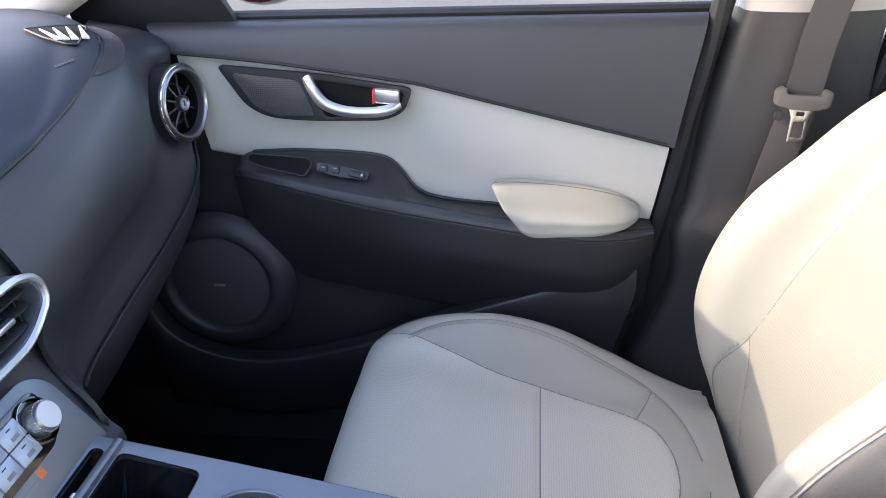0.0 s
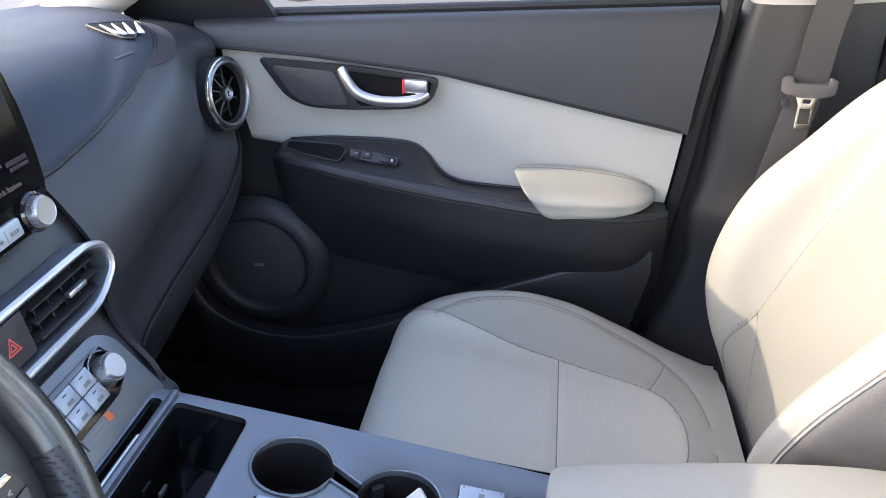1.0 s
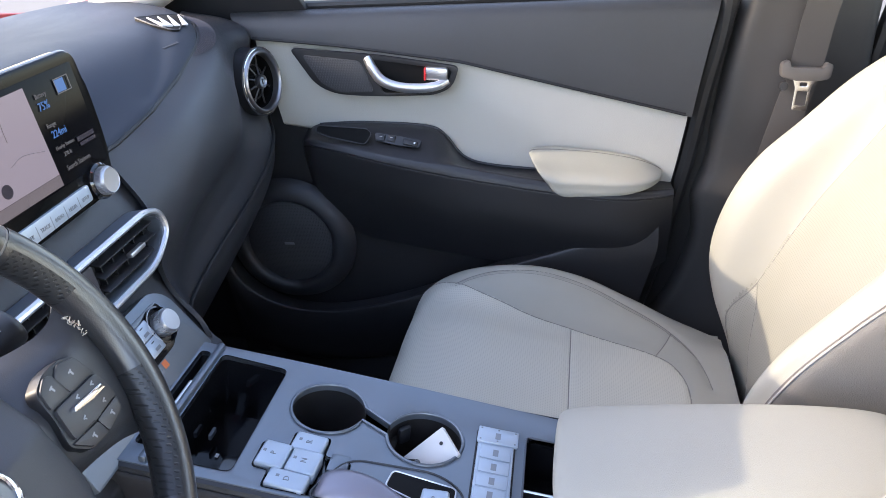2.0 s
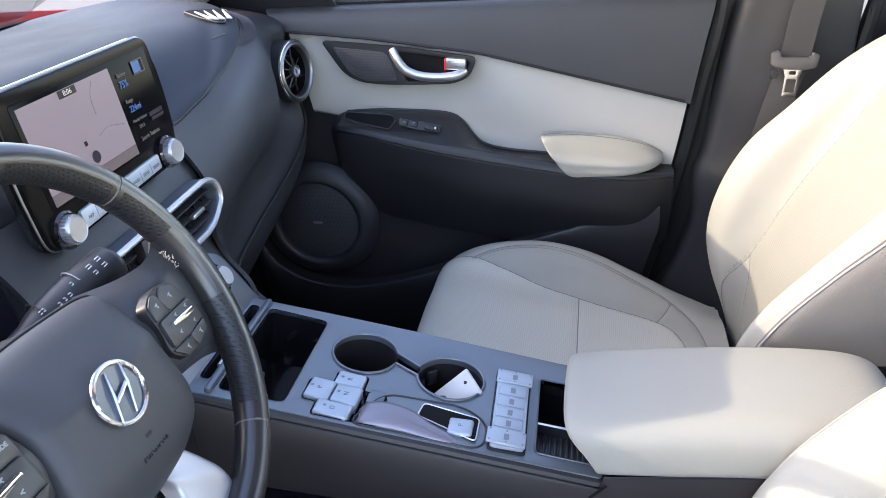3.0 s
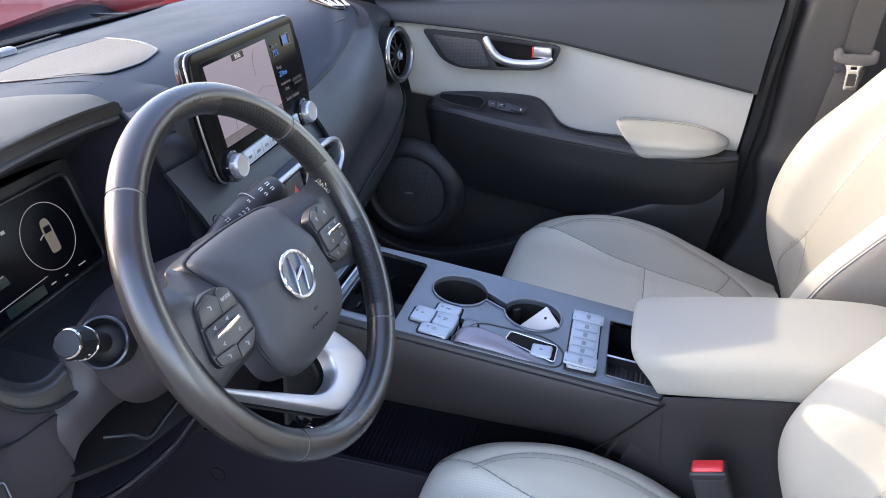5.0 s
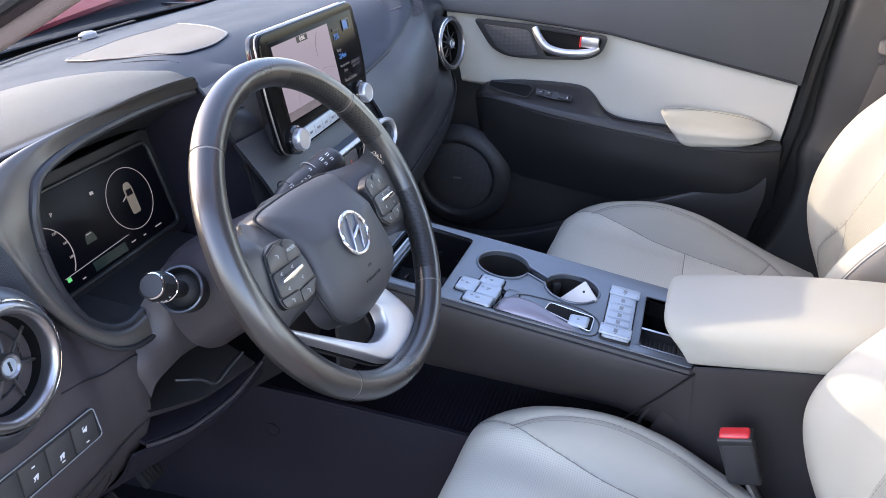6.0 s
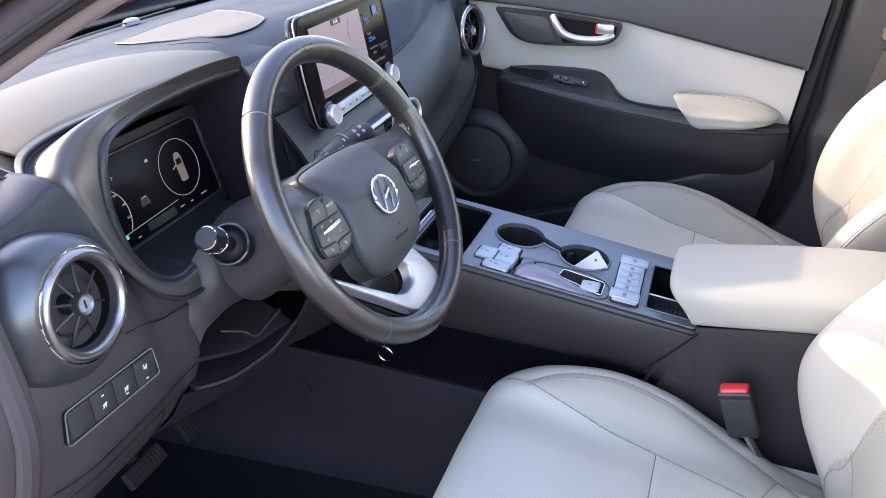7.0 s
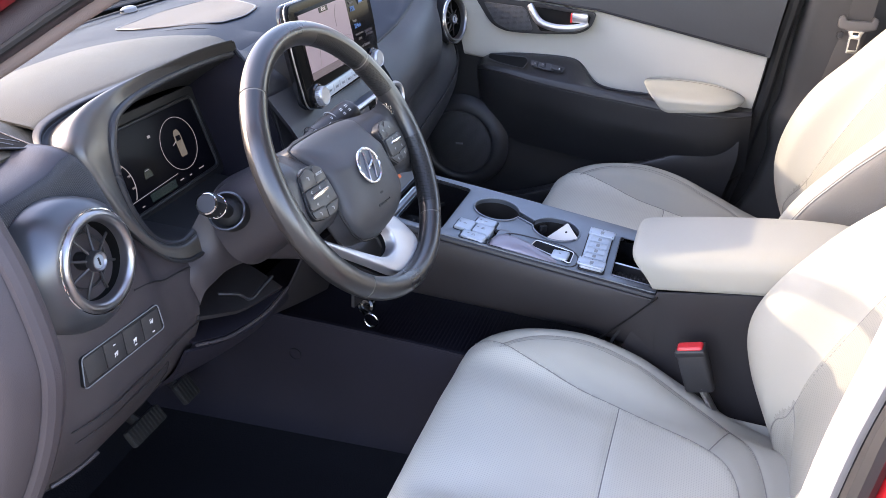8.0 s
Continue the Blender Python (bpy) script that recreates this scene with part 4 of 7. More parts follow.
def build_dash_top():
    rows = [[] for _ in range(8)]
    ys = (-0.10, 0.0, 0.10, 0.168, 0.25, 0.34, 0.45, 0.54, 0.60, 0.65, 0.70)
    for y in ys:
        x1, z1 = seam_at(y)
        x0 = -0.86 + 0.08 * (y / 0.7) ** 2
        zs = (1.066, 1.097, 1.117, 1.126, 1.124 * 0.6 + z1 * 0.4 + 0.012, z1 + 0.016, z1 + 0.002, z1 - 0.008)
        for r, f, z in zip(rows, (0, 0.33, 0.60, 0.76, 0.88, 0.96, 0.998, 1.0), zs):
            r.append((x0 + (x1 - x0) * f, y, z))
    g = net(rows, 60, 70)
    crease = np.array([on(g, u, v)[0] for u, v in spline([(0.80, 0.42), (0.74, 0.50), (0.68, 0.57), (0.64, 0.63), (0.62, 0.68)], 60)])
    g = groove(g, [crease], 0.003, 0.012)
    part("top_pad", thick(sheet(g.copy()), 0.006), TOPSOFT, dash, "soft dark grey dashboard top")
    GRIDS["top"] = g
    cur = [(*((lambda s: (s[0] + 0.001, y, s[1] - 0.004))(seam_at(y))),) for y in np.linspace(0.10, 0.69, 60)]
    part("pad_gap", tube(np.array(cur), 0.0028, seg=6), BLACK, dash)
    # driver side of the top, behind the instrument hood
    rows = []
    for x, z in ((-0.86, 1.066), (-0.606, 1.097), (-0.40, 1.117), (-0.276, 1.1255), (-0.22, 1.1145)):
        rows.append([(x + (0.08 * (y / 0.7) ** 2 if x < -0.8 else 0), y, z - 0.05 * max(0, -y - 0.45) / 0.25) for y in (-0.74, -0.62, -0.5, -0.35, -0.2, -0.10)])
    left = net(rows, 26, 30)
    part("top_pad", thick(sheet(left.copy()), 0.006), TOPSOFT, dash)
    # centre speaker grille on the top
    out = rounded([(-0.515, -0.048), (-0.545, 0.130), (-0.512, 0.258), (-0.392, 0.184), (-0.279, 0.075), (-0.258, 0.0), (-0.270, -0.066), (-0.447, -0.068)], [0.02, 0.05, 0.012, 0.05, 0.02, 0.03, 0.015, 0.02], 6)
    both = np.vstack([g.reshape(-1, 3), left.reshape(-1, 3)])

    def height(x, y):
        d = (both[:, 0] - x) ** 2 + (both[:, 1] - y) ** 2
        k = np.argsort(d)[:5]
        w = 1 / (d[k] + 1e-5)
        return float((both[k, 2] * w).sum() / w.sum())

    def within(x, y):
        odd = False
        for (ax, ay), (bx, by) in zip(out, out[1:] + out[:1]):
            if (ay > y) != (by > y) and x < (bx - ax) * (y - ay) / (by - ay) + ax:
                odd = not odd
        return odd
    gx, gy = np.linspace(-0.555, -0.247, 63), np.linspace(-0.07, 0.27, 69)
    lay = np.array([[(x, y, height(x, y) + 0.0025) for y in gy] for x in gx])
    gm = material("top_speaker_mesh", (0.120, 0.110, 0.090), 0.7, dots=0.6, dot_size=480, vary=0.1, dark=0.3)
    spk = part("speaker_grille", sheet(lay, keep=lambda i, j: within(gx[i] + 0.0025, gy[j] + 0.0025)), gm, dash, "perforated centre speaker grille")
    part("grille_rim", tube(np.array([(x, y, height(x, y) + 0.002) for x, y in out]), 0.0024, seg=8, closed=True, flat=0.6), PLASTIC, spk)
    # defroster slot along the windscreen with a light sensor dome
    # a flattened black bar takes the place of the slot's dark inside
    part("defroster_slot", tube(spline([(-0.56, -0.42, 1.104), (-0.62, -0.25, 1.099), (-0.665, -0.06, 1.096), (-0.69, 0.10, 1.0945), (-0.69, 0.35, 1.0945)], 20), 0.007, seg=8, flat=0.2), DEEP, dash)
    part("sensor_dome", lathe([(0.0, 0.009), (0.010, 0.008), (0.016, 0.004), (0.018, -0.006)], Matrix.Translation((-0.690, 0.208, 1.094)) @ Matrix.Diagonal((0.8, 1.3, 0.8, 1)), 20), KEYPRINT, dash, "pale round light sensor")


build_dash_top()


def build_passenger_face():
    cols = []
    for y, prof in ((0.135, ((-0.082, 1.043), (-0.062, 1.015), (-0.040, 0.975), (-0.032, 0.93), (-0.040, 0.895), (-0.030, 0.86), (0.000, 0.815), (0.0, 0.77), (-0.05, 0.68))),
                    (0.19, ((-0.079, 1.049), (-0.055, 1.020), (-0.034, 0.975), (-0.032, 0.93), (-0.046, 0.89), (-0.055, 0.85), (-0.050, 0.806), (-0.075, 0.775), (-0.13, 0.68))),
                    (0.30, ((-0.077, 1.070), (-0.046, 1.040), (-0.030, 0.99), (-0.038, 0.94), (-0.066, 0.90), (-0.070, 0.86), (-0.062, 0.820), (-0.070, 0.775), (-0.125, 0.68))),
                    (0.45, ((-0.100, 1.096), (-0.069, 1.066), (-0.051, 1.01), (-0.052, 0.96), (-0.068, 0.92), (-0.070, 0.885), (-0.062, 0.845), (-0.070, 0.795), (-0.130, 0.70))),
                    (0.55, ((-0.144, 1.106), (-0.110, 1.086), (-0.094, 1.035), (-0.094, 0.985), (-0.088, 0.945), (-0.074, 0.91), (-0.064, 0.868), (-0.073, 0.815), (-0.135, 0.72))),
                    (0.62, ((-0.205, 1.107), (-0.145, 1.096), (-0.114, 1.062), (-0.128, 1.0), (-0.116, 0.96), (-0.092, 0.928), (-0.074, 0.893), (-0.082, 0.835), (-0.145, 0.73))),
                    (0.668, ((-0.225, 1.106), (-0.146, 1.093), (-0.108, 1.064), (-0.124, 1.01), (-0.118, 0.975), (-0.106, 0.945), (-0.096, 0.915), (-0.100, 0.855), (-0.16, 0.75))),
                    (0.700, ((-0.240, 1.104), (-0.158, 1.088), (-0.118, 1.062), (-0.128, 1.01), (-0.124, 0.97), (-0.116, 0.94), (-0.108, 0.91), (-0.13, 0.86), (-0.22, 0.75)))):
        cols.append([(x, y, z) for x, z in prof])
    g = net(cols, 80, 70)
    GRIDS["face"] = g
    part("passenger_panel", thick(sheet(g), 0.006), PLASTIC_SOFT, dash, "smooth dark dashboard face with glove box below", sharp=70)
    low = np.array([on(g, u, 6 / 8)[0] + np.array([0.003, 0, 0]) for u in np.linspace(0.12, 0.93, 60)])
    part("glovebox_gap", tube(low, 0.0028, seg=6), BLACK, dash)
    # lower knee panel behind the glove box
    part("glovebox_latch", block(0.02, 0.05, 0.02, Matrix.Translation((-0.085, 0.215, 0.79)) @ pose(0, 0, 0, 0, 30, 0), 0.006), PLASTIC, dash)


build_passenger_face()


def vent(center, axis, up, ring_r, house_r, house, label, ring_w=0.009, lean=0.0):
    """A round air vent: housing cone, silver ring, spokes, centre knob."""
    z = Vector(axis).normalized()
    x = Vector(up).cross(z).normalized()
    m = Matrix.Translation(center) @ Matrix((x, z.cross(x), z)).transposed().to_4x4()
    r = ring_r
    shell_rows = []
    for q, h, move in ((house_r, -0.034, 1.0), (house_r * 0.99, -0.016, 0.9), (house_r * 0.94, -0.002, 0.55), (r + 0.008, 0.0085, 0.1), (r + 0.005, 0.010, 0.0), (r + 0.001, 0.009, 0.0)):
        shell_rows.append([list(m @ Vector((q * math.cos(w) - lean * move, q * math.sin(w), h - 0.4 * lean * move * max(0.0, -math.cos(w))))) for w in np.linspace(0, 2 * math.pi, 72, endpoint=False)])
    v = part("air_vent", sheet(np.array(shell_rows), closed_v=True), house, dash, label, sharp=70)
    part("ring", lathe([(r + 0.004 - (ring_w + 0.004) * (1 - math.cos(w)) / 2, 0.005 + 0.010 * math.sin(w)) for w in np.linspace(0, math.pi, 12)] + [(r - ring_w - 0.001, 0.0)], m, 72), VENTRING, v, "satin silver ring")
    part("ring_edge", tube([list(m @ Vector(((r + 0.0045) * math.cos(w), (r + 0.0045) * math.sin(w), 0.0095))) for w in np.linspace(0, 2 * math.pi, 64, endpoint=False)], 0.0011, seg=6, closed=True), CHROME, v, "thin chrome edge")
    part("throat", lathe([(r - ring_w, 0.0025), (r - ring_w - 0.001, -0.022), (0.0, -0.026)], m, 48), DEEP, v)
    for k in range(8):
        a = radians(20 + 45 * k)
        d = Vector((math.cos(a), math.sin(a), 0))
        p = [m @ (d * q + Vector((0, 0, h))) for q, h in ((0.010, 0.002), (r * 0.5, -0.004), (r - ring_w - 0.001, -0.008))]
        part("spoke", tube([list(q) for q in p], 0.0017, seg=6), KEYGREY, v)
    part("vane_ring", tube([list(m @ Vector((r * 0.58 * math.cos(a), r * 0.58 * math.sin(a), -0.010))) for a in np.linspace(0, 2 * math.pi, 32, endpoint=False)], 0.0014, seg=6, closed=True), PLASTIC, v)
    part("knob", lathe([(0.0118, 0.000), (0.0125, 0.006), (0.0112, 0.0105), (0.0100, 0.0105), (0.0085, 0.008), (0.0, 0.008)], m, 24), VENTRING, v, "chrome centre knob")
    part("knob_stem", lathe([(0.0105, -0.026), (0.0112, 0.001), (0.0, 0.001)], m, 20), BLACK, v)
    part("knob_cap", lathe([(0.0080, 0.0083), (0.0, 0.0088)], m, 20), SWITCH, v)
    part("knob_bar", block(0.0020, 0.009, 0.001, m @ pose(0, 0, 0.009), 0), STALK, v)
    return v


vent((-0.088, 0.634, 0.991), (0.96, -0.19, 0.08), (0, 0, 1), 0.0515, 0.060, PLASTIC_SOFT, "round air vent with a silver ring beside the door", 0.005)
vent((-0.088, -0.646, 0.988), (0.97, 0.06, 0.08), (0, 0, 1), 0.055, 0.080, VENTSHELL, "round air vent with a broad satin grey housing", 0.009, 0.014)


def build_side_details():
    # side window defroster with pale slats, and a ribbed grille beside it
    def seat_on(g, x, y, along):
        flat = g.reshape(-1, 3)
        k = int(np.argmin((flat[:, 0] - x) ** 2 + (flat[:, 1] - y) ** 2 + 0.2 * np.maximum(0, 1.08 - flat[:, 2])))
        i, j = divmod(k, g.shape[1])
        i, j = min(max(i, 1), g.shape[0] - 2), min(max(j, 1), g.shape[1] - 2)
        nrm = Vector(np.cross(g[i + 1, j] - g[i - 1, j], g[i, j + 1] - g[i, j - 1])).normalized()
        nrm = nrm if nrm.z > 0 else -nrm
        a = Vector(along)
        a = (a - nrm * a.dot(nrm)).normalized()
        return frame_of(Vector(g[i, j]), a, nrm.cross(a))
    top = GRIDS["top"].reshape(-1, 3)

    def lay(x, y):
        d = (top[:, 0] - x) ** 2 + (top[:, 1] - y) ** 2
        k = np.argsort(d)[:4]
        w = 1 / (d[k] + 1e-7)
        return Vector((x, y, float((top[k, 2] * w).sum() / w.sum())))
    m = seat_on(GRIDS["top"], -0.160, 0.515, (0.65, -0.76, 0))
    mi = m.inverted()
    hole = [(mi @ lay(x, y)).to_2d() for x, y in ((-0.212, 0.492), (-0.190, 0.533), (-0.170, 0.556), (-0.158, 0.548), (-0.128, 0.468), (-0.136, 0.460), (-0.172, 0.470))]
    hole = rounded([tuple(v) for v in hole], 0.004, 4)
    # black plate painted as the shaded inside of the outlet
    d = part("side_defroster", plate(hole, m, 0.0010, 0.0004, back=0.004), DEEP, dash, "side defroster outlet with pale slats")
    part("outlet_rim", tube([list(m @ Vector((x, y, 0.0010))) for x, y in hole], 0.0010, seg=6, closed=True), PLASTIC_SOFT, d)
    for k in range(4):
        f = k / 3
        a = Vector((-0.194 + 0.028 * f, 0.498 + 0.047 * f))
        b = Vector((-0.152 + 0.020 * f, 0.470 + 0.008 * f + 0.018 * f * f))
        a3, b3 = (mi @ lay(a.x, a.y)).to_2d(), (mi @ lay(b.x, b.y)).to_2d()
        side = Vector((a3.y - b3.y, b3.x - a3.x)).normalized() * 0.0045
        part("slat", plate(rounded([tuple(a3 - side * 0.2), tuple(b3 - side), tuple(b3 + side), tuple(a3 + side * 0.2)], 0.001), m @ pose(0, 0, 0.0012), 0.0022, 0.0007), WHITEPLASTIC, d)
    g = GRIDS["face"]

    def reach(u):
        return 0.012 + 0.105 * max(0.0, math.sin(math.pi * min(1, max(0, (u - 0.40) / 0.36)))) ** 0.8
    patch = np.array([[on(g, u, 0.012 + (reach(u) - 0.012) * f)[0] for f in np.linspace(0, 1, 10)] for u in np.linspace(0.40, 0.76, 40)])
    lift = np.array([0.0016, 0.0, 0.0016])
    d2 = part("ribbed_grille", sheet(patch + lift * 0.6), PLASTIC_WARM, dash, "fine ribbed corner trim")
    for u in np.linspace(0.415, 0.745, 46):
        part("rib", tube([on(g, u, 0.012 + (reach(u) - 0.012) * f)[0] + lift for f in np.linspace(0.02, 0.98, 6)], 0.0006, seg=4, caps=False), PLASTIC_WARM, d2)
    mk = seat_on(GRIDS["top"], -0.118, 0.417, (0.35, 1, 0))
    for k in range(6):
        part("airbag_mark", block(0.0032, 0.0050, 0.0005, mk @ pose(-0.0125 + 0.005 * k, 0.0, 0.0005, 0, 0, -8), 0), PLASTIC, dash)


build_side_details()


# ---- centre stack: face, vents, hazard key ----
def build_centre():
    rows = []
    for x, z in ((-0.095, 1.047), (-0.072, 1.015), (-0.055, 0.99), (-0.045, 0.965), (-0.045, 0.92), (-0.050, 0.895), (-0.046, 0.880), (-0.022, 0.84), (0.006, 0.795), (0.02, 0.77), (0.01, 0.68)):
        rows.append([(x - 0.004 * (abs(y + 0.02) / 0.16) ** 3, y, z) for y in (-0.215, -0.15, -0.07, 0.0, 0.07, 0.142)])
    part("centre_panel", thick(sheet(net(rows, 50, 30)), 0.006), PLASTIC, dash, "dark centre stack", sharp=60)
    m = frame_of((-0.040, -0.022, 0.951), (0, 1, 0), (-0.12, 0, 1))
    st = rounded([(-0.165, -0.034), (0.118, -0.034), (0.162, -0.006), (0.158, 0.022), (0.13, 0.034), (-0.165, 0.034), (-0.19, 0.0)], [0.03, 0.04, 0.02, 0.02, 0.02, 0.03, 0.03], 6)
    inn = [(x * 0.955 - 0.001, y * 0.78) for x, y in st]
    cv = part("centre_vent", plate(st, m, 0.016, 0.004, holes=[inn], back=0.005), GREYPAINT, dash, "wide centre air vent with a satin silver frame")
    part("vent_frame", tube([list(m @ Vector((x * 0.985, y * 0.92, 0.017))) for x, y in st], 0.0042, seg=8, closed=True, up=(1, 0, 0)), SATIN, cv, "satin silver frame")
    part("vent_back", plate(inn, m, -0.004, back=0.006), BLACK, cv)
    for x0, x1 in ((0.028, 0.142), (-0.158, -0.048)):
        for y in (-0.016, 0.0, 0.015):
            part("vane", block(x1 - x0, 0.0025, 0.016, m @ pose((x0 + x1) / 2, y, 0.004, 18, 0, 0), 0.001), PLASTIC, cv)
        part("vane_tab", block(0.032, 0.006, 0.008, m @ pose((x0 + x1) / 2 + 0.008, 0.0, 0.014), 0.002), SATIN, cv, "silver vane tab")
        for k in range(5):
            part("rear_vane", block(0.0018, 0.048, 0.014, m @ pose(x0 + (x1 - x0) * (k + 0.5) / 5, 0, -0.003), 0), BLACK, cv)
    hz = part("hazard_key", block(0.052, 0.046, 0.016, m @ pose(-0.010, 0, 0.006), 0.004), PLASTIC_WARM, cv, "black hazard key with a red triangle")
    tri = [(0.0115 * math.cos(radians(90 + 120 * k)), 0.0115 * math.sin(radians(90 + 120 * k)) - 0.002) for k in range(3)]
    red = material("red_print", (0.75, 0.12, 0.10), 0.5, vary=0.05)
    part("triangle", plate(tri, m @ pose(-0.012, 0, 0.0142), 0.0004, holes=[[(x * 0.72, (y + 0.002) * 0.72 - 0.002) for x, y in tri]]), red, hz)
    part("triangle", plate([(x * 0.50, (y + 0.002) * 0.50 - 0.002) for x, y in tri], m @ pose(-0.012, 0, 0.0142), 0.0004, holes=[[(x * 0.28, (y + 0.002) * 0.28 - 0.002) for x, y in tri]]), red, hz)


build_centre()


# ---- touch screen ----
def build_screen():
    scr = thing("touchscreen", "black touch screen showing a map, with silver knobs below", "touch screen", at=(-0.07, -0.012, 1.04))
    m = frame_of((-0.080, -0.012, 1.094), (0.03, 1, 0), (-0.14, 0, 1))
    body = rounded([(-0.152, -0.086), (-0.156, 0.0), (-0.148, 0.080), (0.130, 0.078), (0.130, 0.0), (0.118, -0.080)], [0.022, 0.1, 0.018, 0.018, 0.1, 0.03], 6)
    part("body", plate(body, m, 0.016, 0.004, back=0.004, seg=3), SCREENBLACK, scr, "black housing")
    part("mount", plate([(x * 0.62 + 0.02, y * 0.7) for x, y in body], m, 0.004, 0.002, back=0.05), DEEP, scr)
    part("housing_edge", plate([(x * 1.008, y * 1.014) for x, y in body], m, 0.004, 0.003, back=0.004, seg=3), GLOSS, scr, "black housing edge")
    part("rim", tube([list(m @ Vector((x * 1.004, y * 1.004, 0.010))) for x, y in body], 0.0014, seg=8, closed=True, up=(1, 0, 0)), VENTRING, scr, "thin satin rim")
    blk = material("display_black", (0.004, 0.004, 0.005), 0.14, vary=0.1, spec=0.05)
    part("display", plate(rounded([(-0.130, -0.047), (-0.130, 0.066), (0.119, 0.066), (0.117, -0.046)], 0.004), m, 0.0165, 0.0003), blk, scr, "dark display glass")
    paper = glow("map_grey", (0.42, 0.37, 0.43), 0.075)
    grey = glow("map_dark", (0.10, 0.09, 0.10), 0.2)
    mp = part("map", plate([(-0.123, -0.032), (-0.123, 0.060), (0.036, 0.060), (0.036, -0.032)], level(m, 0.0165), 0.0006), paper, scr, "pale grey navigation map")
    part("map_bar", plate([(-0.123, -0.044), (-0.123, -0.0325), (0.036, -0.0325), (0.036, -0.044)], level(m, 0.0165), 0.0006), grey, scr)
    ink = glow("map_ink", (0.05, 0.05, 0.05), 0.03)
    for line in ([(-0.02, -0.002), (0.0, 0.002), (0.03, -0.004)], [(0.0, 0.055), (-0.01, 0.04), (-0.012, 0.02)], [(-0.09, -0.03), (-0.085, -0.01), (-0.08, 0.0)]):
        part("road_line", tube([list(m @ Vector((x, y, 0.0172))) for x, y in spline(line, 10)], 0.0004, seg=4), grey, mp)
    part("clock_box", plate(rounded([(-0.058, 0.051), (-0.058, 0.0595), (-0.028, 0.0595), (-0.028, 0.051)], 0.001), level(m, 0.0172), 0.0004), ink, mp)
    pale, blue, dim = glow("screen_white", (0.30, 0.30, 0.31), 0.03), glow("screen_blue", (0.07, 0.20, 0.5), 0.10), glow("screen_violet", (0.05, 0.045, 0.07), 0.05)
    f = lambda x, y: level(m, 0.0172) @ Matrix.Translation((x, y, 0.0004))
    lettering("8:06", 0.0085, f(-0.043, 0.0552), glow("clock_white", (0.5, 0.5, 0.5), 0.16), mp)
    part("marker", lathe([(0.0, 0.0004), (0.007, 0.0004), (0.007, 0.0)], f(-0.038, -0.020), 20), dim, mp)
    part("marker", block(0.005, 0.005, 0.0004, f(-0.046, -0.002), 0), ink, mp)
    for text, size, x, y, c in (("Battery", 0.0070, 0.055, 0.047, pale), ("75%", 0.012, 0.054, 0.036, blue), ("Range", 0.0070, 0.053, 0.016, pale), ("224mi", 0.011, 0.060, 0.006, blue),
                                ("Nearby Stations", 0.0055, 0.061, -0.008, pale), ("270 ft", 0.0062, 0.060, -0.017, pale), ("Search Stations", 0.0078, 0.070, -0.031, pale)):
        lettering(text, size, f(x, y), c, scr, "screen_text", squash=0.85)
    part("status_bar", block(0.030, 0.005, 0.0003, f(0.096, -0.010), 0), dim, scr)
    part("status_bar", block(0.028, 0.004, 0.0003, f(0.097, -0.016), 0), dim, scr)
    part("battery_icon", plate([(-0.012, -0.008), (-0.012, 0.008), (0.012, 0.008), (0.012, -0.008)], f(0.0925, 0.048), 0.0003, holes=[[(-0.011, -0.007), (-0.011, 0.007), (0.011, 0.007), (0.011, -0.007)]]), pale, scr)
    part("battery_fill", block(0.015, 0.013, 0.0003, f(0.089, 0.048), 0), blue, scr)
    # keys and knobs below the display
    bar = part("key_strip", plate(rounded([(-0.098, -0.080), (-0.098, -0.060), (0.066, -0.056), (0.066, -0.074)], 0.003), m, 0.020, 0.0015), SWITCH, scr, "pale silver row of keys")
    for k, t in enumerate(("MAP", "NAV", "SEEK", "TRACK", "RADIO", "MEDIA", "SETUP")):
        x = -0.085 + 0.0232 * k
        lettering(t, 0.0058, m @ pose(x, -0.0690 + 0.022 * x, 0.0202), PRINT, bar, squash=0.8)
        if k:
            part("key_gap", block(0.0008, 0.014, 0.0004, m @ pose(x - 0.0116, -0.0690 + 0.022 * x, 0.0200), 0), PRINT, bar)
    for x, y in ((-0.124, -0.069), (0.090, -0.062)):
        k = part("knob_base", lathe([(0.0205, 0.012), (0.0205, 0.020), (0.018, 0.022), (0.016, 0.022)], m @ pose(x, y, 0), 32), GLOSS, scr)
        pts = [(0.0155, 0.014), (0.0155, 0.027), (0.0145, 0.031), (0.0138, 0.0325), (0.0132, 0.0318), (0.0, 0.0315)]
        kn = part("knob", lathe(pts, m @ pose(x, y, 0), 40), SATIN, scr, "ribbed silver knob", sharp=30)
        for q in range(28):
            a = 2 * math.pi * q / 28
            part("rib", block(0.0012, 0.0012, 0.014, m @ pose(x + 0.0155 * math.cos(a), y + 0.0155 * math.sin(a), 0.022, 0, 0, math.degrees(a)), 0), SATIN, kn)


build_screen()


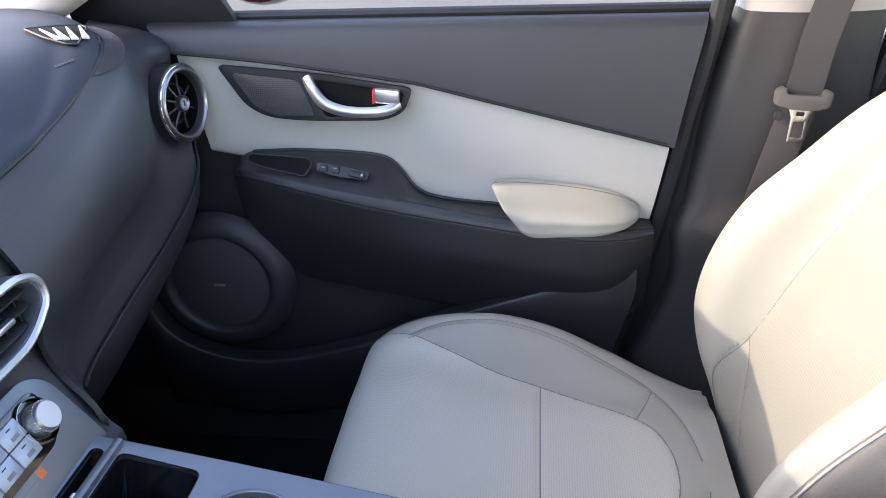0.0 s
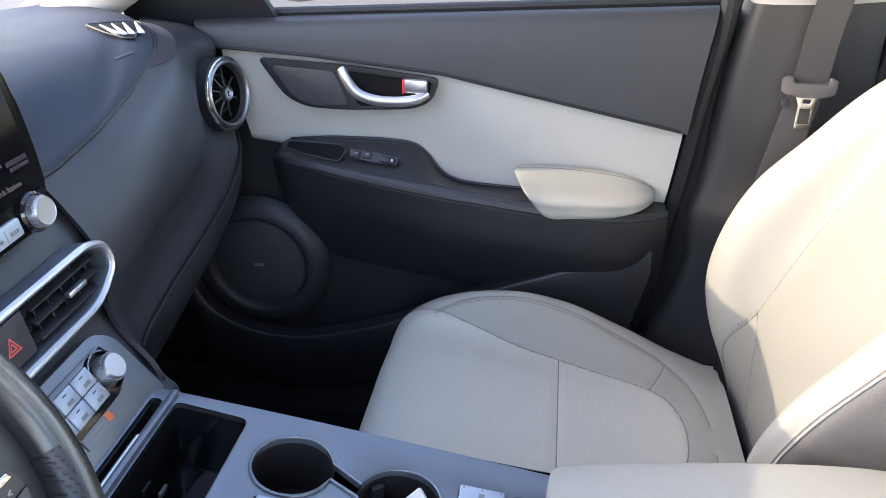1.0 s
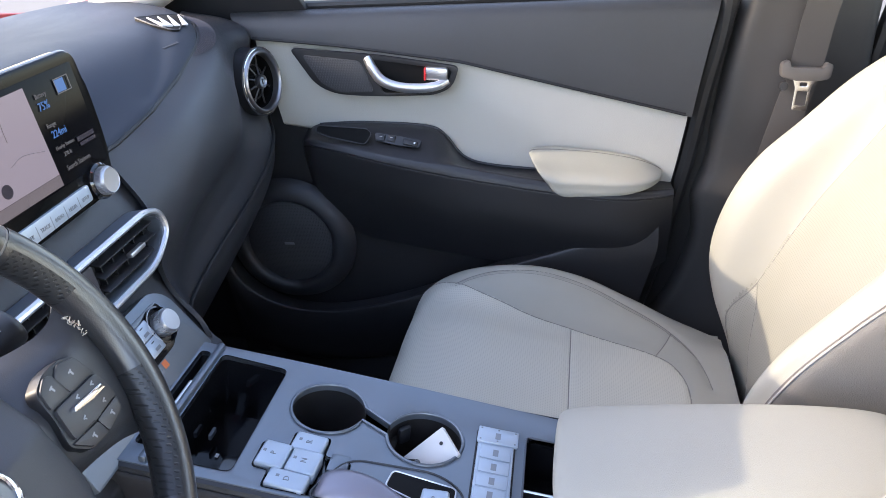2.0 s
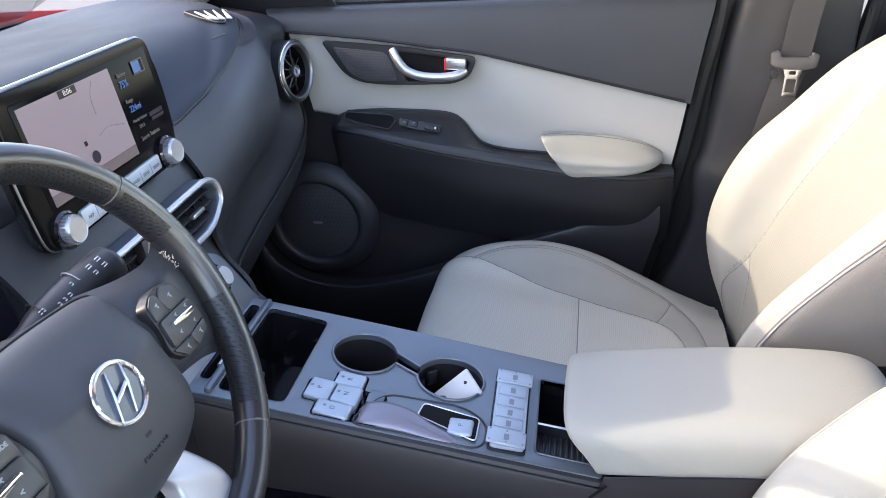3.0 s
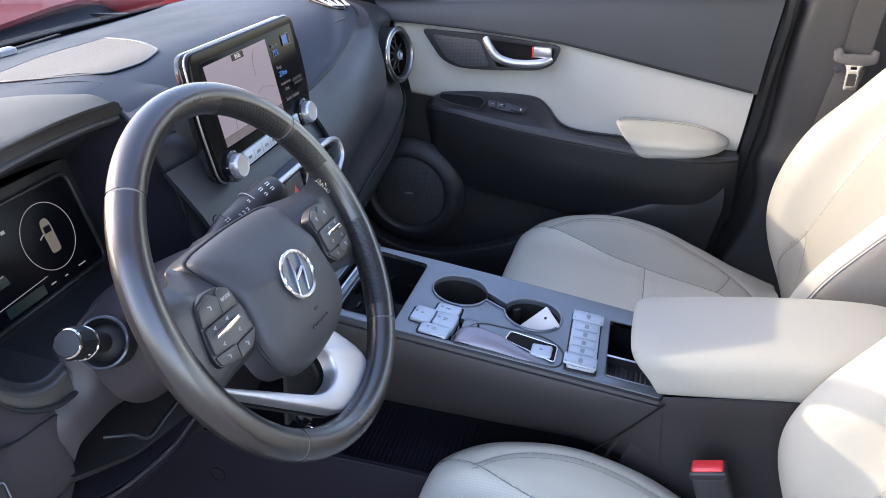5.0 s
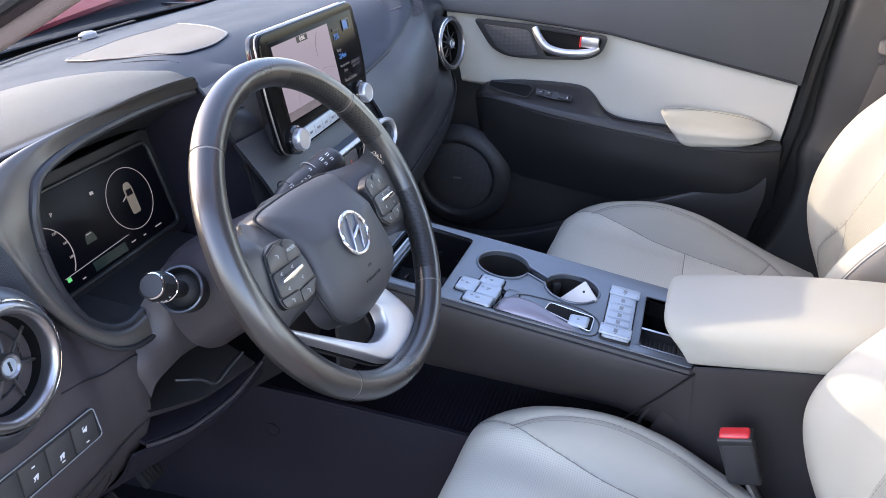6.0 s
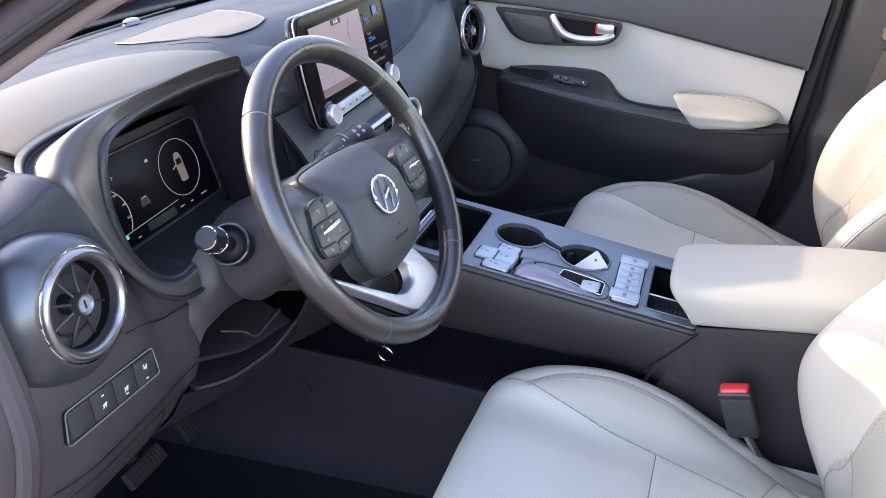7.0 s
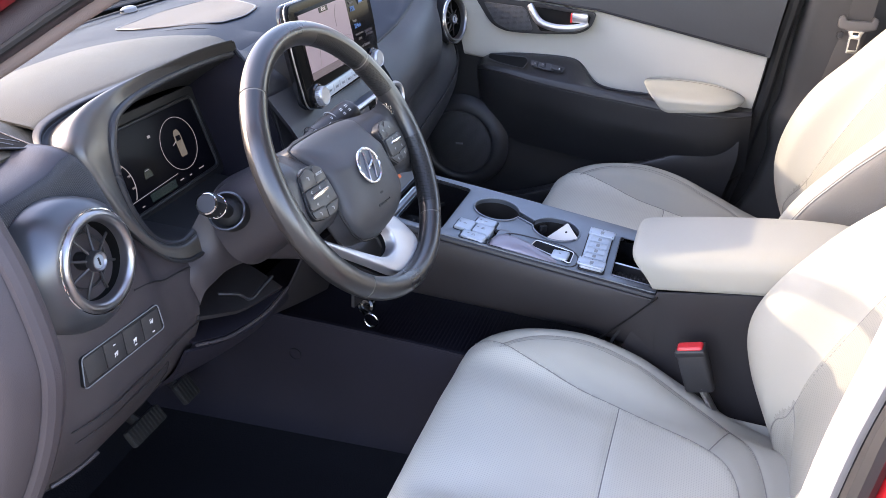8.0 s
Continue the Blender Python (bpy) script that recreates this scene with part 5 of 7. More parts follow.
# ---- climate panel ----
def build_climate():
    cl = thing("climate_panel", "grey climate control panel with a silver knob and pale keys", "climate control", at=(-0.015, -0.015, 0.845))
    m = frame_of((-0.014, -0.018, 0.846), (0, 1, 0), (-0.5, 0, 0.86))
    part("trim", plate(rounded([(-0.135, -0.054), (-0.128, 0.032), (-0.10, 0.048), (0.10, 0.048), (0.122, 0.030), (0.130, -0.054)], [0.004, 0.02, 0.02, 0.02, 0.02, 0.004], 5), m, 0.006, 0.003, back=0.02), GREYPAINT, cl, "satin grey trim")
    part("face", plate(rounded([(-0.105, -0.018), (-0.105, 0.036), (0.098, 0.036), (0.098, 0.0), (0.078, -0.018)], 0.012, 5), m, 0.0075, 0.001), GLOSS, cl)
    for k in range(4):
        for r in range(2):
            x, y = -0.0445 + 0.030 * k, 0.0205 - 0.0203 * r
            key = part("key", block(0.0285, 0.0195, 0.006, m @ pose(x, y, 0.008), 0.0012), SWITCH, cl, "pale silver key")
            part("key_mark", block(0.006, 0.0012, 0.0002, m @ pose(x, y + 0.005, 0.0111), 0), BLACK, key)
            part("key_mark", block(0.010, 0.004, 0.0002, m @ pose(x + 0.001, y - 0.004, 0.0111), 0), PRINT, key)
    for x in (-0.077, 0.077):
        part("knob_base", lathe([(0.0235, 0.006), (0.0235, 0.010), (0.0215, 0.0105)], m @ pose(x, 0.011, 0), 32), GLOSS, cl)
        kn = part("knob", lathe([(0.0155, 0.008), (0.0150, 0.022), (0.0138, 0.025), (0.0130, 0.026), (0.0, 0.026)], m @ pose(x, 0.011, 0), 40), SATIN, cl, "ribbed silver knob")
        for q in range(30):
            a = 2 * math.pi * q / 30
            part("rib", block(0.0012, 0.0012, 0.014, m @ pose(x + 0.0153 * math.cos(a), 0.011 + 0.0153 * math.sin(a), 0.015, 0, 0, math.degrees(a)), 0), SATIN, kn)
        part("dial_mark", tube([list(m @ Vector((x + 0.0222 * math.cos(a), 0.011 + 0.0222 * math.sin(a), 0.0108))) for a in np.linspace(1.6, 3.8, 14)], 0.0005, seg=4), WHITE, cl)
    part("warning_mark", block(0.009, 0.009, 0.0004, m @ pose(0.043, -0.024, 0.0062), 0), ORANGE, cl, "orange airbag lamp")
    for y in (-0.023, -0.028):
        part("warning_text", block(0.030, 0.0032, 0.0003, m @ pose(0.020, y, 0.0062), 0), PRINT, cl)
    for k in range(6):
        part("grille_slot", block(0.0022, 0.012, 0.0004, m @ pose(-0.004 - 0.005 * k, -0.025, 0.0061), 0), BLACK, cl)


build_climate()


def build_dash_ends():
    for s in (-1, 1):
        g = net([[(x, s * y, z) for x, z in ((-0.92, 1.03), (-0.6, 1.06), (-0.34, 1.075), (-0.20 if s > 0 else -0.26, 1.07))] for y, z in ((0.66, 0), (0.72, 0), (0.79, 0))], 6, 16)
        part("dash_end", thick(sheet(g), 0.03), PLASTIC, dash)


build_dash_ends()


# ---- driver side of the dashboard ----
def build_binnacle():
    outer = [(-0.150, -0.205, 1.126), (-0.153, -0.26, 1.130), (-0.156, -0.34, 1.132), (-0.165, -0.43, 1.131), (-0.188, -0.51, 1.123), (-0.197, -0.562, 1.108), (-0.170, -0.588, 1.082), (-0.144, -0.578, 1.042), (-0.117, -0.562, 0.998), (-0.103, -0.541, 0.955), (-0.0945, -0.516, 0.924), (-0.0900, -0.486, 0.907), (-0.0890, -0.455, 0.902)]
    inner = [(-0.154, -0.213, 1.114), (-0.156, -0.265, 1.118), (-0.156, -0.34, 1.120), (-0.150, -0.43, 1.119), (-0.136, -0.500, 1.112), (-0.131, -0.523, 1.090), (-0.130, -0.531, 1.060), (-0.129, -0.532, 1.030), (-0.125, -0.528, 0.990), (-0.119, -0.515, 0.953), (-0.112, -0.496, 0.932), (-0.107, -0.473, 0.924), (-0.103, -0.450, 0.929)]
    deep = [(-0.235, -0.225, 1.068), (-0.235, -0.27, 1.076), (-0.235, -0.34, 1.080), (-0.235, -0.42, 1.080), (-0.235, -0.490, 1.078), (-0.235, -0.508, 1.065), (-0.232, -0.510, 1.040), (-0.228, -0.510, 1.010), (-0.225, -0.508, 0.970), (-0.222, -0.497, 0.940), (-0.220, -0.480, 0.928), (-0.218, -0.455, 0.924), (-0.216, -0.43, 0.926)]
    lip = [(x - 0.001, y * 0.998, z - 0.006) for x, y, z in outer]
    lip2 = [tuple(0.9 * np.array(a) + 0.1 * np.array(b) + np.array([-0.002, 0, -0.005])) for a, b in zip(outer, inner)]
    mid = [tuple(0.45 * np.array(a) + 0.55 * np.array(b) + np.array([0.006, -0.006, 0.008]) + np.array([0.004, -0.006, 0.009]) * min(1.0, max(0.0, (a[2] - 1.0) / 0.08))) for a, b in zip(outer, inner)]
    part("hood_lip", sheet(net([[(x - 0.012, y, z + 0.001) for x, y, z in outer], outer, lip, lip2], 14, 90)), PLASTIC, dash, sharp=60)
    under = net([lip2, mid, inner], 14, 110)
    part("hood_cheek", thick(sheet(under), 0.003), CHEEK, dash, "smooth cheek of the instrument hood", sharp=60)
    part("hood_throat", thick(sheet(net([inner, [tuple(0.5 * (np.array(a) + np.array(b))) for a, b in zip(inner, deep)], deep], 14, 90)), 0.003), PLASTIC, dash, sharp=60)
    part("hood_edge", tube(spline(inner, 80), 0.0055, seg=10), PLASTIC, dash)
    # the hood's own soft pad
    front = [(x - 0.011, y, z + 0.001) for x, y, z in outer[:6]]
    back = [(-0.235, -0.195, 1.120), (-0.33, -0.205, 1.124), (-0.40, -0.26, 1.121), (-0.43, -0.36, 1.115), (-0.45, -0.46, 1.104), (-0.46, -0.535, 1.092)]
    rows = [[tuple(np.array(a) * (1 - f) + np.array(b) * f + np.array([0, 0, h])) for a, b in zip(front, back)] for f, h in ((0, 0), (0.06, 0.004), (0.3, 0.012), (0.6, 0.015), (0.85, 0.011), (0.96, 0.006), (1.0, -0.006))]
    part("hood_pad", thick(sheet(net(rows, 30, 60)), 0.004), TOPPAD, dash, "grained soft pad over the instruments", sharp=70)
    # lower shelf outboard of the pad
    shelf = net([[(x, y0 + (-0.775 - y0) * f, z - d) for f, d in ((0, 0.004), (0.10, 0.0), (0.4, 0.001), (0.7, 0.013), (1.0, 0.034))] for x, y0, z in ((-0.46, -0.520, 1.099), (-0.40, -0.525, 1.112), (-0.32, -0.535, 1.118), (-0.26, -0.545, 1.114), (-0.222, -0.552, 1.102), (-0.200, -0.565, 1.094))], 20, 24)
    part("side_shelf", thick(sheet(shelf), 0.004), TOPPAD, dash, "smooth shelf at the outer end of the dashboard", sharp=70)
    # right flank of the hood towards the screen, and the panel below the instruments
    ridge = [(-0.150, -0.207, 1.119), (-0.117, -0.217, 1.085), (-0.115, -0.202, 1.048), (-0.113, -0.186, 1.010), (-0.108, -0.180, 0.95), (-0.10, -0.182, 0.90)]
    deep_side = [(-0.24, -0.225, 1.075), (-0.24, -0.228, 1.05), (-0.24, -0.228, 1.0), (-0.24, -0.226, 0.95), (-0.23, -0.226, 0.91), (-0.22, -0.23, 0.87)]
    flank = net([[a, tuple(0.5 * (np.array(a) + np.array(b)) + np.array([0, -0.010, 0])), b] for a, b in zip(ridge, deep_side)], 20, 10)
    part("hood_flank", thick(sheet(flank), 0.004), DARK, dash)
    part("flank_ridge", tube(spline(ridge, 30), 0.0035, seg=8), PLASTIC, dash)
    # end panel of the hood, the shoulder behind it beside the touch screen, and the plain panel below
    end = net([[ridge[0], (-0.155, -0.165, 1.105), (-0.165, -0.130, 1.088)], [ridge[1], (-0.128, -0.170, 1.080), (-0.135, -0.133, 1.071)],
               [ridge[2], (-0.112, -0.170, 1.060), (-0.110, -0.134, 1.050)], [(-0.113, -0.187, 1.014), (-0.110, -0.175, 1.022), (-0.107, -0.158, 1.033)]], 20, 16)
    part("hood_end_panel", thick(sheet(end), 0.005), PLASTIC_SOFT, dash, "dark end panel of the instrument hood", sharp=60)
    part("end_panel_gap", tube(spline([(-0.116, -0.207, 1.082), (-0.126, -0.170, 1.0805), (-0.1335, -0.134, 1.072)], 14), 0.0010, seg=6), BLACK, dash)
    shoulder = net([[(-0.252, -0.240, 1.1235), (-0.252, -0.15, 1.1240), (-0.252, -0.07, 1.1240)], [(-0.215, -0.235, 1.1150), (-0.215, -0.15, 1.1155), (-0.210, -0.07, 1.1165)], [(-0.175, -0.22, 1.097), (-0.170, -0.140, 1.101), (-0.165, -0.08, 1.112)], [(-0.140, -0.17, 1.066), (-0.135, -0.130, 1.070), (-0.128, -0.08, 1.076)],
                    [(-0.124, -0.16, 1.040), (-0.118, -0.128, 1.044), (-0.110, -0.08, 1.044)], [(-0.118, -0.16, 1.015), (-0.112, -0.128, 1.016), (-0.104, -0.08, 1.016)]], 20, 16)
    part("shoulder_top", sheet(shoulder, keep=lambda i, j: i < 7), TOPSOFT, dash, sharp=60)
    part("dash_shoulder", thick(sheet(shoulder, keep=lambda i, j: i >= 7), 0.004), CHEEK, dash, "satin shoulder of the dashboard beside the screen", sharp=60)
    plain = net([[(-0.118, -0.190, 1.010), (-0.114, -0.180, 1.016), (-0.110, -0.155, 1.030), (-0.106, -0.10, 1.03)], [(-0.112, -0.186, 0.985), (-0.106, -0.175, 0.988), (-0.098, -0.145, 0.99), (-0.092, -0.10, 0.985)],
                 [(-0.104, -0.184, 0.95), (-0.094, -0.172, 0.95), (-0.082, -0.145, 0.95), (-0.074, -0.10, 0.945)], [(-0.094, -0.19, 0.89), (-0.083, -0.18, 0.885), (-0.066, -0.15, 0.88), (-0.06, -0.10, 0.88)]], 20, 20)
    part("column_side_panel", thick(sheet(plain), 0.004), PLASTIC, dash)


build_binnacle()


def build_cluster():
    ic = thing("instrument_cluster", "dark digital instrument display with a round gauge and car symbol", "instrument cluster", at=(-0.22, -0.36, 0.93))
    m = frame_of((-0.216, -0.365, 0.995), (0, 1, 0), (-0.22, 0, 1))
    part("bezel", plate(rounded([(-0.155, -0.075), (-0.155, 0.078), (0.140, 0.074), (0.140, -0.075)], 0.015), m, 0.002, 0.001, back=0.01), BLACK, ic)
    part("frame", tube([list(m @ Vector((x, y, 0.006))) for x, y in rounded([(-0.140, -0.060), (-0.140, 0.062), (0.120, 0.060), (0.124, -0.058)], 0.012)], 0.0028, seg=8, closed=True, up=(1, 0, 0)), STALK, ic)
    blk = material("cluster_black", (0.004, 0.004, 0.006), 0.30, vary=0.1, spec=0.12)
    part("display", plate(rounded([(-0.138, -0.058), (-0.138, 0.060), (0.118, 0.058), (0.122, -0.056)], 0.010), m, 0.004, 0.0005), blk, ic, "dark display glass")
    pale, green, teal = glow("cluster_white", (0.45, 0.45, 0.46), 0.07), glow("cluster_green", (0.1, 0.6, 0.2), 0.15), glow("cluster_teal", (0.02, 0.05, 0.05), 0.03)
    f = lambda x, y: m @ Matrix.Translation((x, y, 0.0048))
    cx, cy, r = 0.058, 0.003, 0.040
    part("gauge_ring", tube([list(f(cx + r * math.cos(a), cy + r * math.sin(a)).translation) for a in np.linspace(0, 2 * math.pi, 60, endpoint=False)], 0.0005, seg=5, closed=True), pale, ic, "thin white gauge ring")
    car = rounded([(-0.0075, -0.021), (-0.008, 0.012), (-0.005, 0.021), (0.005, 0.021), (0.008, 0.012), (0.0075, -0.021)], 0.004)
    cm = f(cx + 0.002, cy) @ pose(0, 0, 0, 0, 0, 0)
    part("car_symbol", plate(car, cm, 0.0004), glow("cluster_tan", (0.30, 0.28, 0.23), 0.06), ic)
    part("car_symbol_glass", plate(rounded([(-0.0055, 0.004), (-0.005, 0.012), (0.005, 0.012), (0.0055, 0.004)], 0.001), level(cm, 0.0005), 0.0003), blk, ic)
    part("car_symbol_door", block(0.010, 0.0015, 0.0004, cm @ pose(-0.011, 0.003, 0, 0, 0, 25), 0), pale, ic)
    part("gauge_ring", tube([list(f(-0.098 + r * math.cos(a), -0.012 + r * math.sin(a)).translation) for a in np.linspace(-0.7, 1.2, 24)], 0.0007, seg=5), pale, ic)
    for k, t in enumerate(("120", "140", "160")):
        a = 0.75 - 0.5 * k
        lettering(t, 0.0045, f(-0.098 + 0.036 * math.cos(a), -0.012 + 0.036 * math.sin(a)), pale, ic)
    lettering("P", 0.0075, f(-0.064, 0.033), pale, ic)
    part("baseline", tube([list(f(-0.085, -0.040).translation), list(f(0.03, -0.036).translation)], 0.0005, seg=4), pale, ic)
    part("power_bar", block(0.06, 0.012, 0.0003, f(-0.010, -0.047), 0), teal, ic)
    part("lamp", block(0.006, 0.005, 0.0004, f(-0.080, -0.043), 0), green, ic)
    part("lamp", block(0.006, 0.004, 0.0004, f(0.003, 0.033), 0), pale, ic)
    for x, y, w in ((-0.060, -0.051, 0.008), (0.034, -0.047, 0.012), (0.056, -0.048, 0.007), (0.085, -0.047, 0.018)):
        part("small_figures", block(w * 0.7, 0.0016, 0.0003, f(x, y), 0), pale, ic)
    sm = f(-0.027, -0.013)
    part("lane_car", plate(rounded([(-0.009, -0.006), (-0.008, 0.002), (-0.005, 0.007), (0.005, 0.007), (0.008, 0.002), (0.009, -0.006)], 0.001), sm, 0.0003), teal, ic)
    part("lane_car_roof", block(0.009, 0.0012, 0.0004, sm @ pose(0, 0.005, 0.0002), 0), pale, ic)


build_cluster()


def build_driver_face():
    cols = []
    for y, dx in ((-0.775, -0.06), (-0.755, -0.028), (-0.735, -0.012), (-0.69, 0.0), (-0.63, 0.0), (-0.575, -0.002), (-0.545, -0.004), (-0.515, -0.006), (-0.49, -0.006), (-0.478, -0.012), (-0.470, -0.055)):
        t = (-y - 0.5) / 0.25
        top = 1.100 - 0.03 * max(0, t - 0.4)
        prof = ((-0.235, top - 0.006), (-0.152, top - 0.011), (-0.128, 1.050), (-0.108, 0.995), (-0.094, 0.94), (-0.086, 0.89), (-0.086, 0.845), (-0.094, 0.80), (-0.135, 0.735), (-0.20, 0.675), (-0.30, 0.64))
        if y > -0.56:
            high = float(np.interp(y, [-0.56, -0.53, -0.51, -0.49, -0.476, -0.46], [1.03, 0.972, 0.948, 0.934, 0.927, 0.930]))
            prof = [(float(np.interp(z, [0.89, 0.93, 0.965, 0.99, 1.01, 1.03], [-0.090, -0.104, -0.118, -0.132, -0.142, -0.148])) - (0.03 if k == 0 else 0), z) for k, z in enumerate(np.linspace(high, 0.89, 6))]
            prof += [(-0.088, 0.845), (-0.096, 0.80), (-0.135, 0.735), (-0.20, 0.675), (-0.30, 0.64)]
        cols.append([(x + dx, y, z) for x, z in prof])
    g = net(cols, 60, 70)
    part("driver_panel", thick(sheet(g), 0.005), PLASTIC_WARM, dash, "brown-grey lower dashboard on the driver's side", sharp=70)
    line = np.array([on(g, u, 6.85 / 10)[0] + np.array([0.0025, 0, 0]) for u in np.linspace(0.2, 0.97, 50)])
    part("panel_gap", tube(line, 0.0009, seg=6), BLACK, dash)
    hatch = [on(g, u, v)[0] + np.array([0.002, 0, 0]) for u, v in [(q, 0.725) for q in np.linspace(0.22, 0.56, 12)] + [(0.58, 0.77), (0.56, 0.86)] + [(q, 0.89) for q in np.linspace(0.52, 0.22, 12)]]
    part("fuse_hatch_gap", tube(spline(hatch, 60), 0.0006, seg=6), BLACK, dash)
    part("hatch_grip", tube([on(g, u, 0.84)[0] + np.array([0.002, 0, 0.0]) for u in np.linspace(0.20, 0.34, 12)], 0.006, seg=8, flat=0.6), PLASTIC_WARM, dash)
    # fine ribbed strip above the vent
    rib = part("ribbed_strip", sheet(np.array([[on(g, u, v)[0] + np.array([0.002, 0, 0.001]) for v in np.linspace(0.125, 0.27, 14)] for u in np.linspace(0.22, 0.52, 30)])), PLASTIC_SOFT, dash)
    for k in range(72):
        u = 0.22 + 0.30 * k / 71
        part("rib", tube([on(g, u, v)[0] + np.array([0.0025, 0, 0.0008]) for v in np.linspace(0.125, 0.27, 6)], 0.0005, seg=4, caps=False), PLASTIC_SOFT, rib)
    # side demister outlet on the top shoulder
    m = frame_of((-0.216, -0.600, 1.1025), (1, 0, -0.22), (0, 1, 0))
    hole = rounded([(0.037, 0.012), (0.004, -0.016), (-0.045, -0.026), (-0.055, -0.010), (-0.050, 0.012), (-0.030, 0.019)], 0.004)
    # outlet without depth: black colour gives the shade inside
    d = part("side_outlet", plate(hole, m, 0.002, 0.0005), DEEP, dash, "dark side demister outlet")
    part("outlet_rim", tube([list(m @ Vector((x, y, 0.002))) for x, y in hole], 0.0012, seg=6, closed=True), PLASTIC, d)
    for k in range(2):
        part("slat", block(0.040, 0.0014, 0.001, m @ pose(-0.010, 0.006 - 0.010 * k, 0.0022, 0, 0, 14), 0), PLASTIC, d)
    # switch strip
    sm = frame_of((-0.0865, -0.640, 0.872), (0, 1, -0.07), (-0.03, 0.07, 1))
    sw = part("switch_strip", plate(rounded([(-0.072, -0.020), (-0.066, 0.018), (0.068, 0.020), (0.072, -0.016)], 0.006), sm, 0.003, 0.001, back=0.01), BLACK, dash, "black strip of four switches")
    part("strip_rim", tube([list(sm @ Vector((x, y, 0.003))) for x, y in rounded([(-0.072, -0.020), (-0.066, 0.018), (0.068, 0.020), (0.072, -0.016)], 0.006)], 0.0008, seg=6, closed=True), PRINT, sw)
    for k in range(4):
        key = part("switch", block(0.0315, 0.031, 0.004, sm @ pose(-0.050 + 0.0335 * k, 0.0, 0.0020), 0.0012), KEYGREY, sw)
        if k:
            x = -0.050 + 0.0335 * k
            part("switch_symbol", block(0.0055, 0.0026, 0.0003, sm @ pose(x, -0.003 if k < 3 else 0.004, 0.0042, 0, 0, 15), 0), WHITE, key)
            part("switch_symbol", block(0.004, 0.0015, 0.0003, sm @ pose(x, -0.010 if k > 1 else 0.008, 0.0042), 0), WHITE, key)
            part("switch_symbol", block(0.0016, 0.0060, 0.0003, sm @ pose(x + 0.002, -0.004 if k < 3 else 0.004, 0.0042, 0, 0, -20), 0), WHITE, key)
            part("switch_symbol", block(0.0030, 0.0010, 0.0003, sm @ pose(x - 0.002, -0.006 if k < 3 else 0.007, 0.0042, 0, 0, 40), 0), WHITE, key)
    # panel round the column with an arched lower edge over the pocket
    arch = [(-0.092, -0.484, 0.832), (-0.087, -0.474, 0.848), (-0.085, -0.45, 0.853), (-0.082, -0.415, 0.855), (-0.075, -0.361, 0.843), (-0.066, -0.295, 0.812), (-0.06, -0.236, 0.780)]
    upper = [(-0.128, -0.500, 0.915), (-0.122, -0.480, 0.918), (-0.108, -0.452, 0.930), (-0.084, -0.428, 0.972), (-0.068, -0.39, 0.985), (-0.064, -0.32, 0.97), (-0.064, -0.25, 0.95)]
    rows = [[(a[0] - 0.05, a[1], a[2] + 0.004) for a in arch], [(a[0] - 0.012, a[1], a[2] - 0.002) for a in arch], arch] + [[tuple(np.array(a) * (1 - f) + np.array(b) * f + np.array([0.014 * math.sin(math.pi * f), 0, 0])) for a, b in zip(arch, upper)] for f in (0.12, 0.5, 0.85, 1.0)]
    part("column_panel", sheet(net(rows, 30, 40)), PLASTIC_WARM, dash, "smooth brown-grey panel round the column", sharp=60)
    sill = net([[(x, y, z) for y in (-0.53, -0.46, -0.36, -0.25)] for x, z in ((-0.112, 0.905), (-0.125, 0.918), (-0.18, 0.925), (-0.245, 0.935))], 8, 8)
    part("cluster_sill", thick(sheet(sill), 0.004), BLACK, dash)
    crease = spline([on(g, u, v)[0] for u, v in ((0.46, 0.44), (0.54, 0.445), (0.64, 0.455), (0.74, 0.47), (0.84, 0.49), (0.90, 0.52))], 30)
    # thin black line drawn in for the shade of the panel's crease
    part("crease_shade_line", tube(crease + np.array([0.0005, 0, 0]), 0.0012, seg=6), BLACK, dash)
    # open pocket beside the column with a thin bright lip
    box = net([[(-0.100, -0.505, 0.870), (-0.10, -0.42, 0.872), (-0.09, -0.33, 0.85), (-0.085, -0.27, 0.82)], [(-0.19, -0.49, 0.85), (-0.20, -0.42, 0.85), (-0.20, -0.33, 0.83), (-0.19, -0.27, 0.80)],
               [(-0.19, -0.49, 0.80), (-0.20, -0.42, 0.79), (-0.20, -0.33, 0.76), (-0.19, -0.27, 0.75)], [(-0.104, -0.500, 0.774), (-0.097, -0.43, 0.748), (-0.094, -0.35, 0.732), (-0.090, -0.28, 0.738)]], 14, 16)
    part("open_pocket", thick(sheet(box), 0.004), DARK, dash, "open storage pocket under the column")
    ledge = net([[(-0.092, -0.490, 0.817), (-0.09, -0.44, 0.793), (-0.088, -0.389, 0.772), (-0.085, -0.288, 0.752)], [(-0.14, -0.490, 0.827), (-0.14, -0.44, 0.812), (-0.14, -0.389, 0.798), (-0.14, -0.288, 0.785)], [(-0.19, -0.49, 0.83), (-0.19, -0.44, 0.82), (-0.19, -0.39, 0.81), (-0.19, -0.288, 0.80)]], 6, 10)
    part("pocket_ledge", thick(sheet(ledge), 0.006), FLANK, dash)
    part("release_lever", tube(spline([(-0.105, -0.425, 0.815), (-0.085, -0.405, 0.805), (-0.080, -0.386, 0.786), (-0.082, -0.35, 0.786), (-0.085, -0.313, 0.785)], 16), 0.0034, seg=8, flat=0.7), PLASTIC, dash)
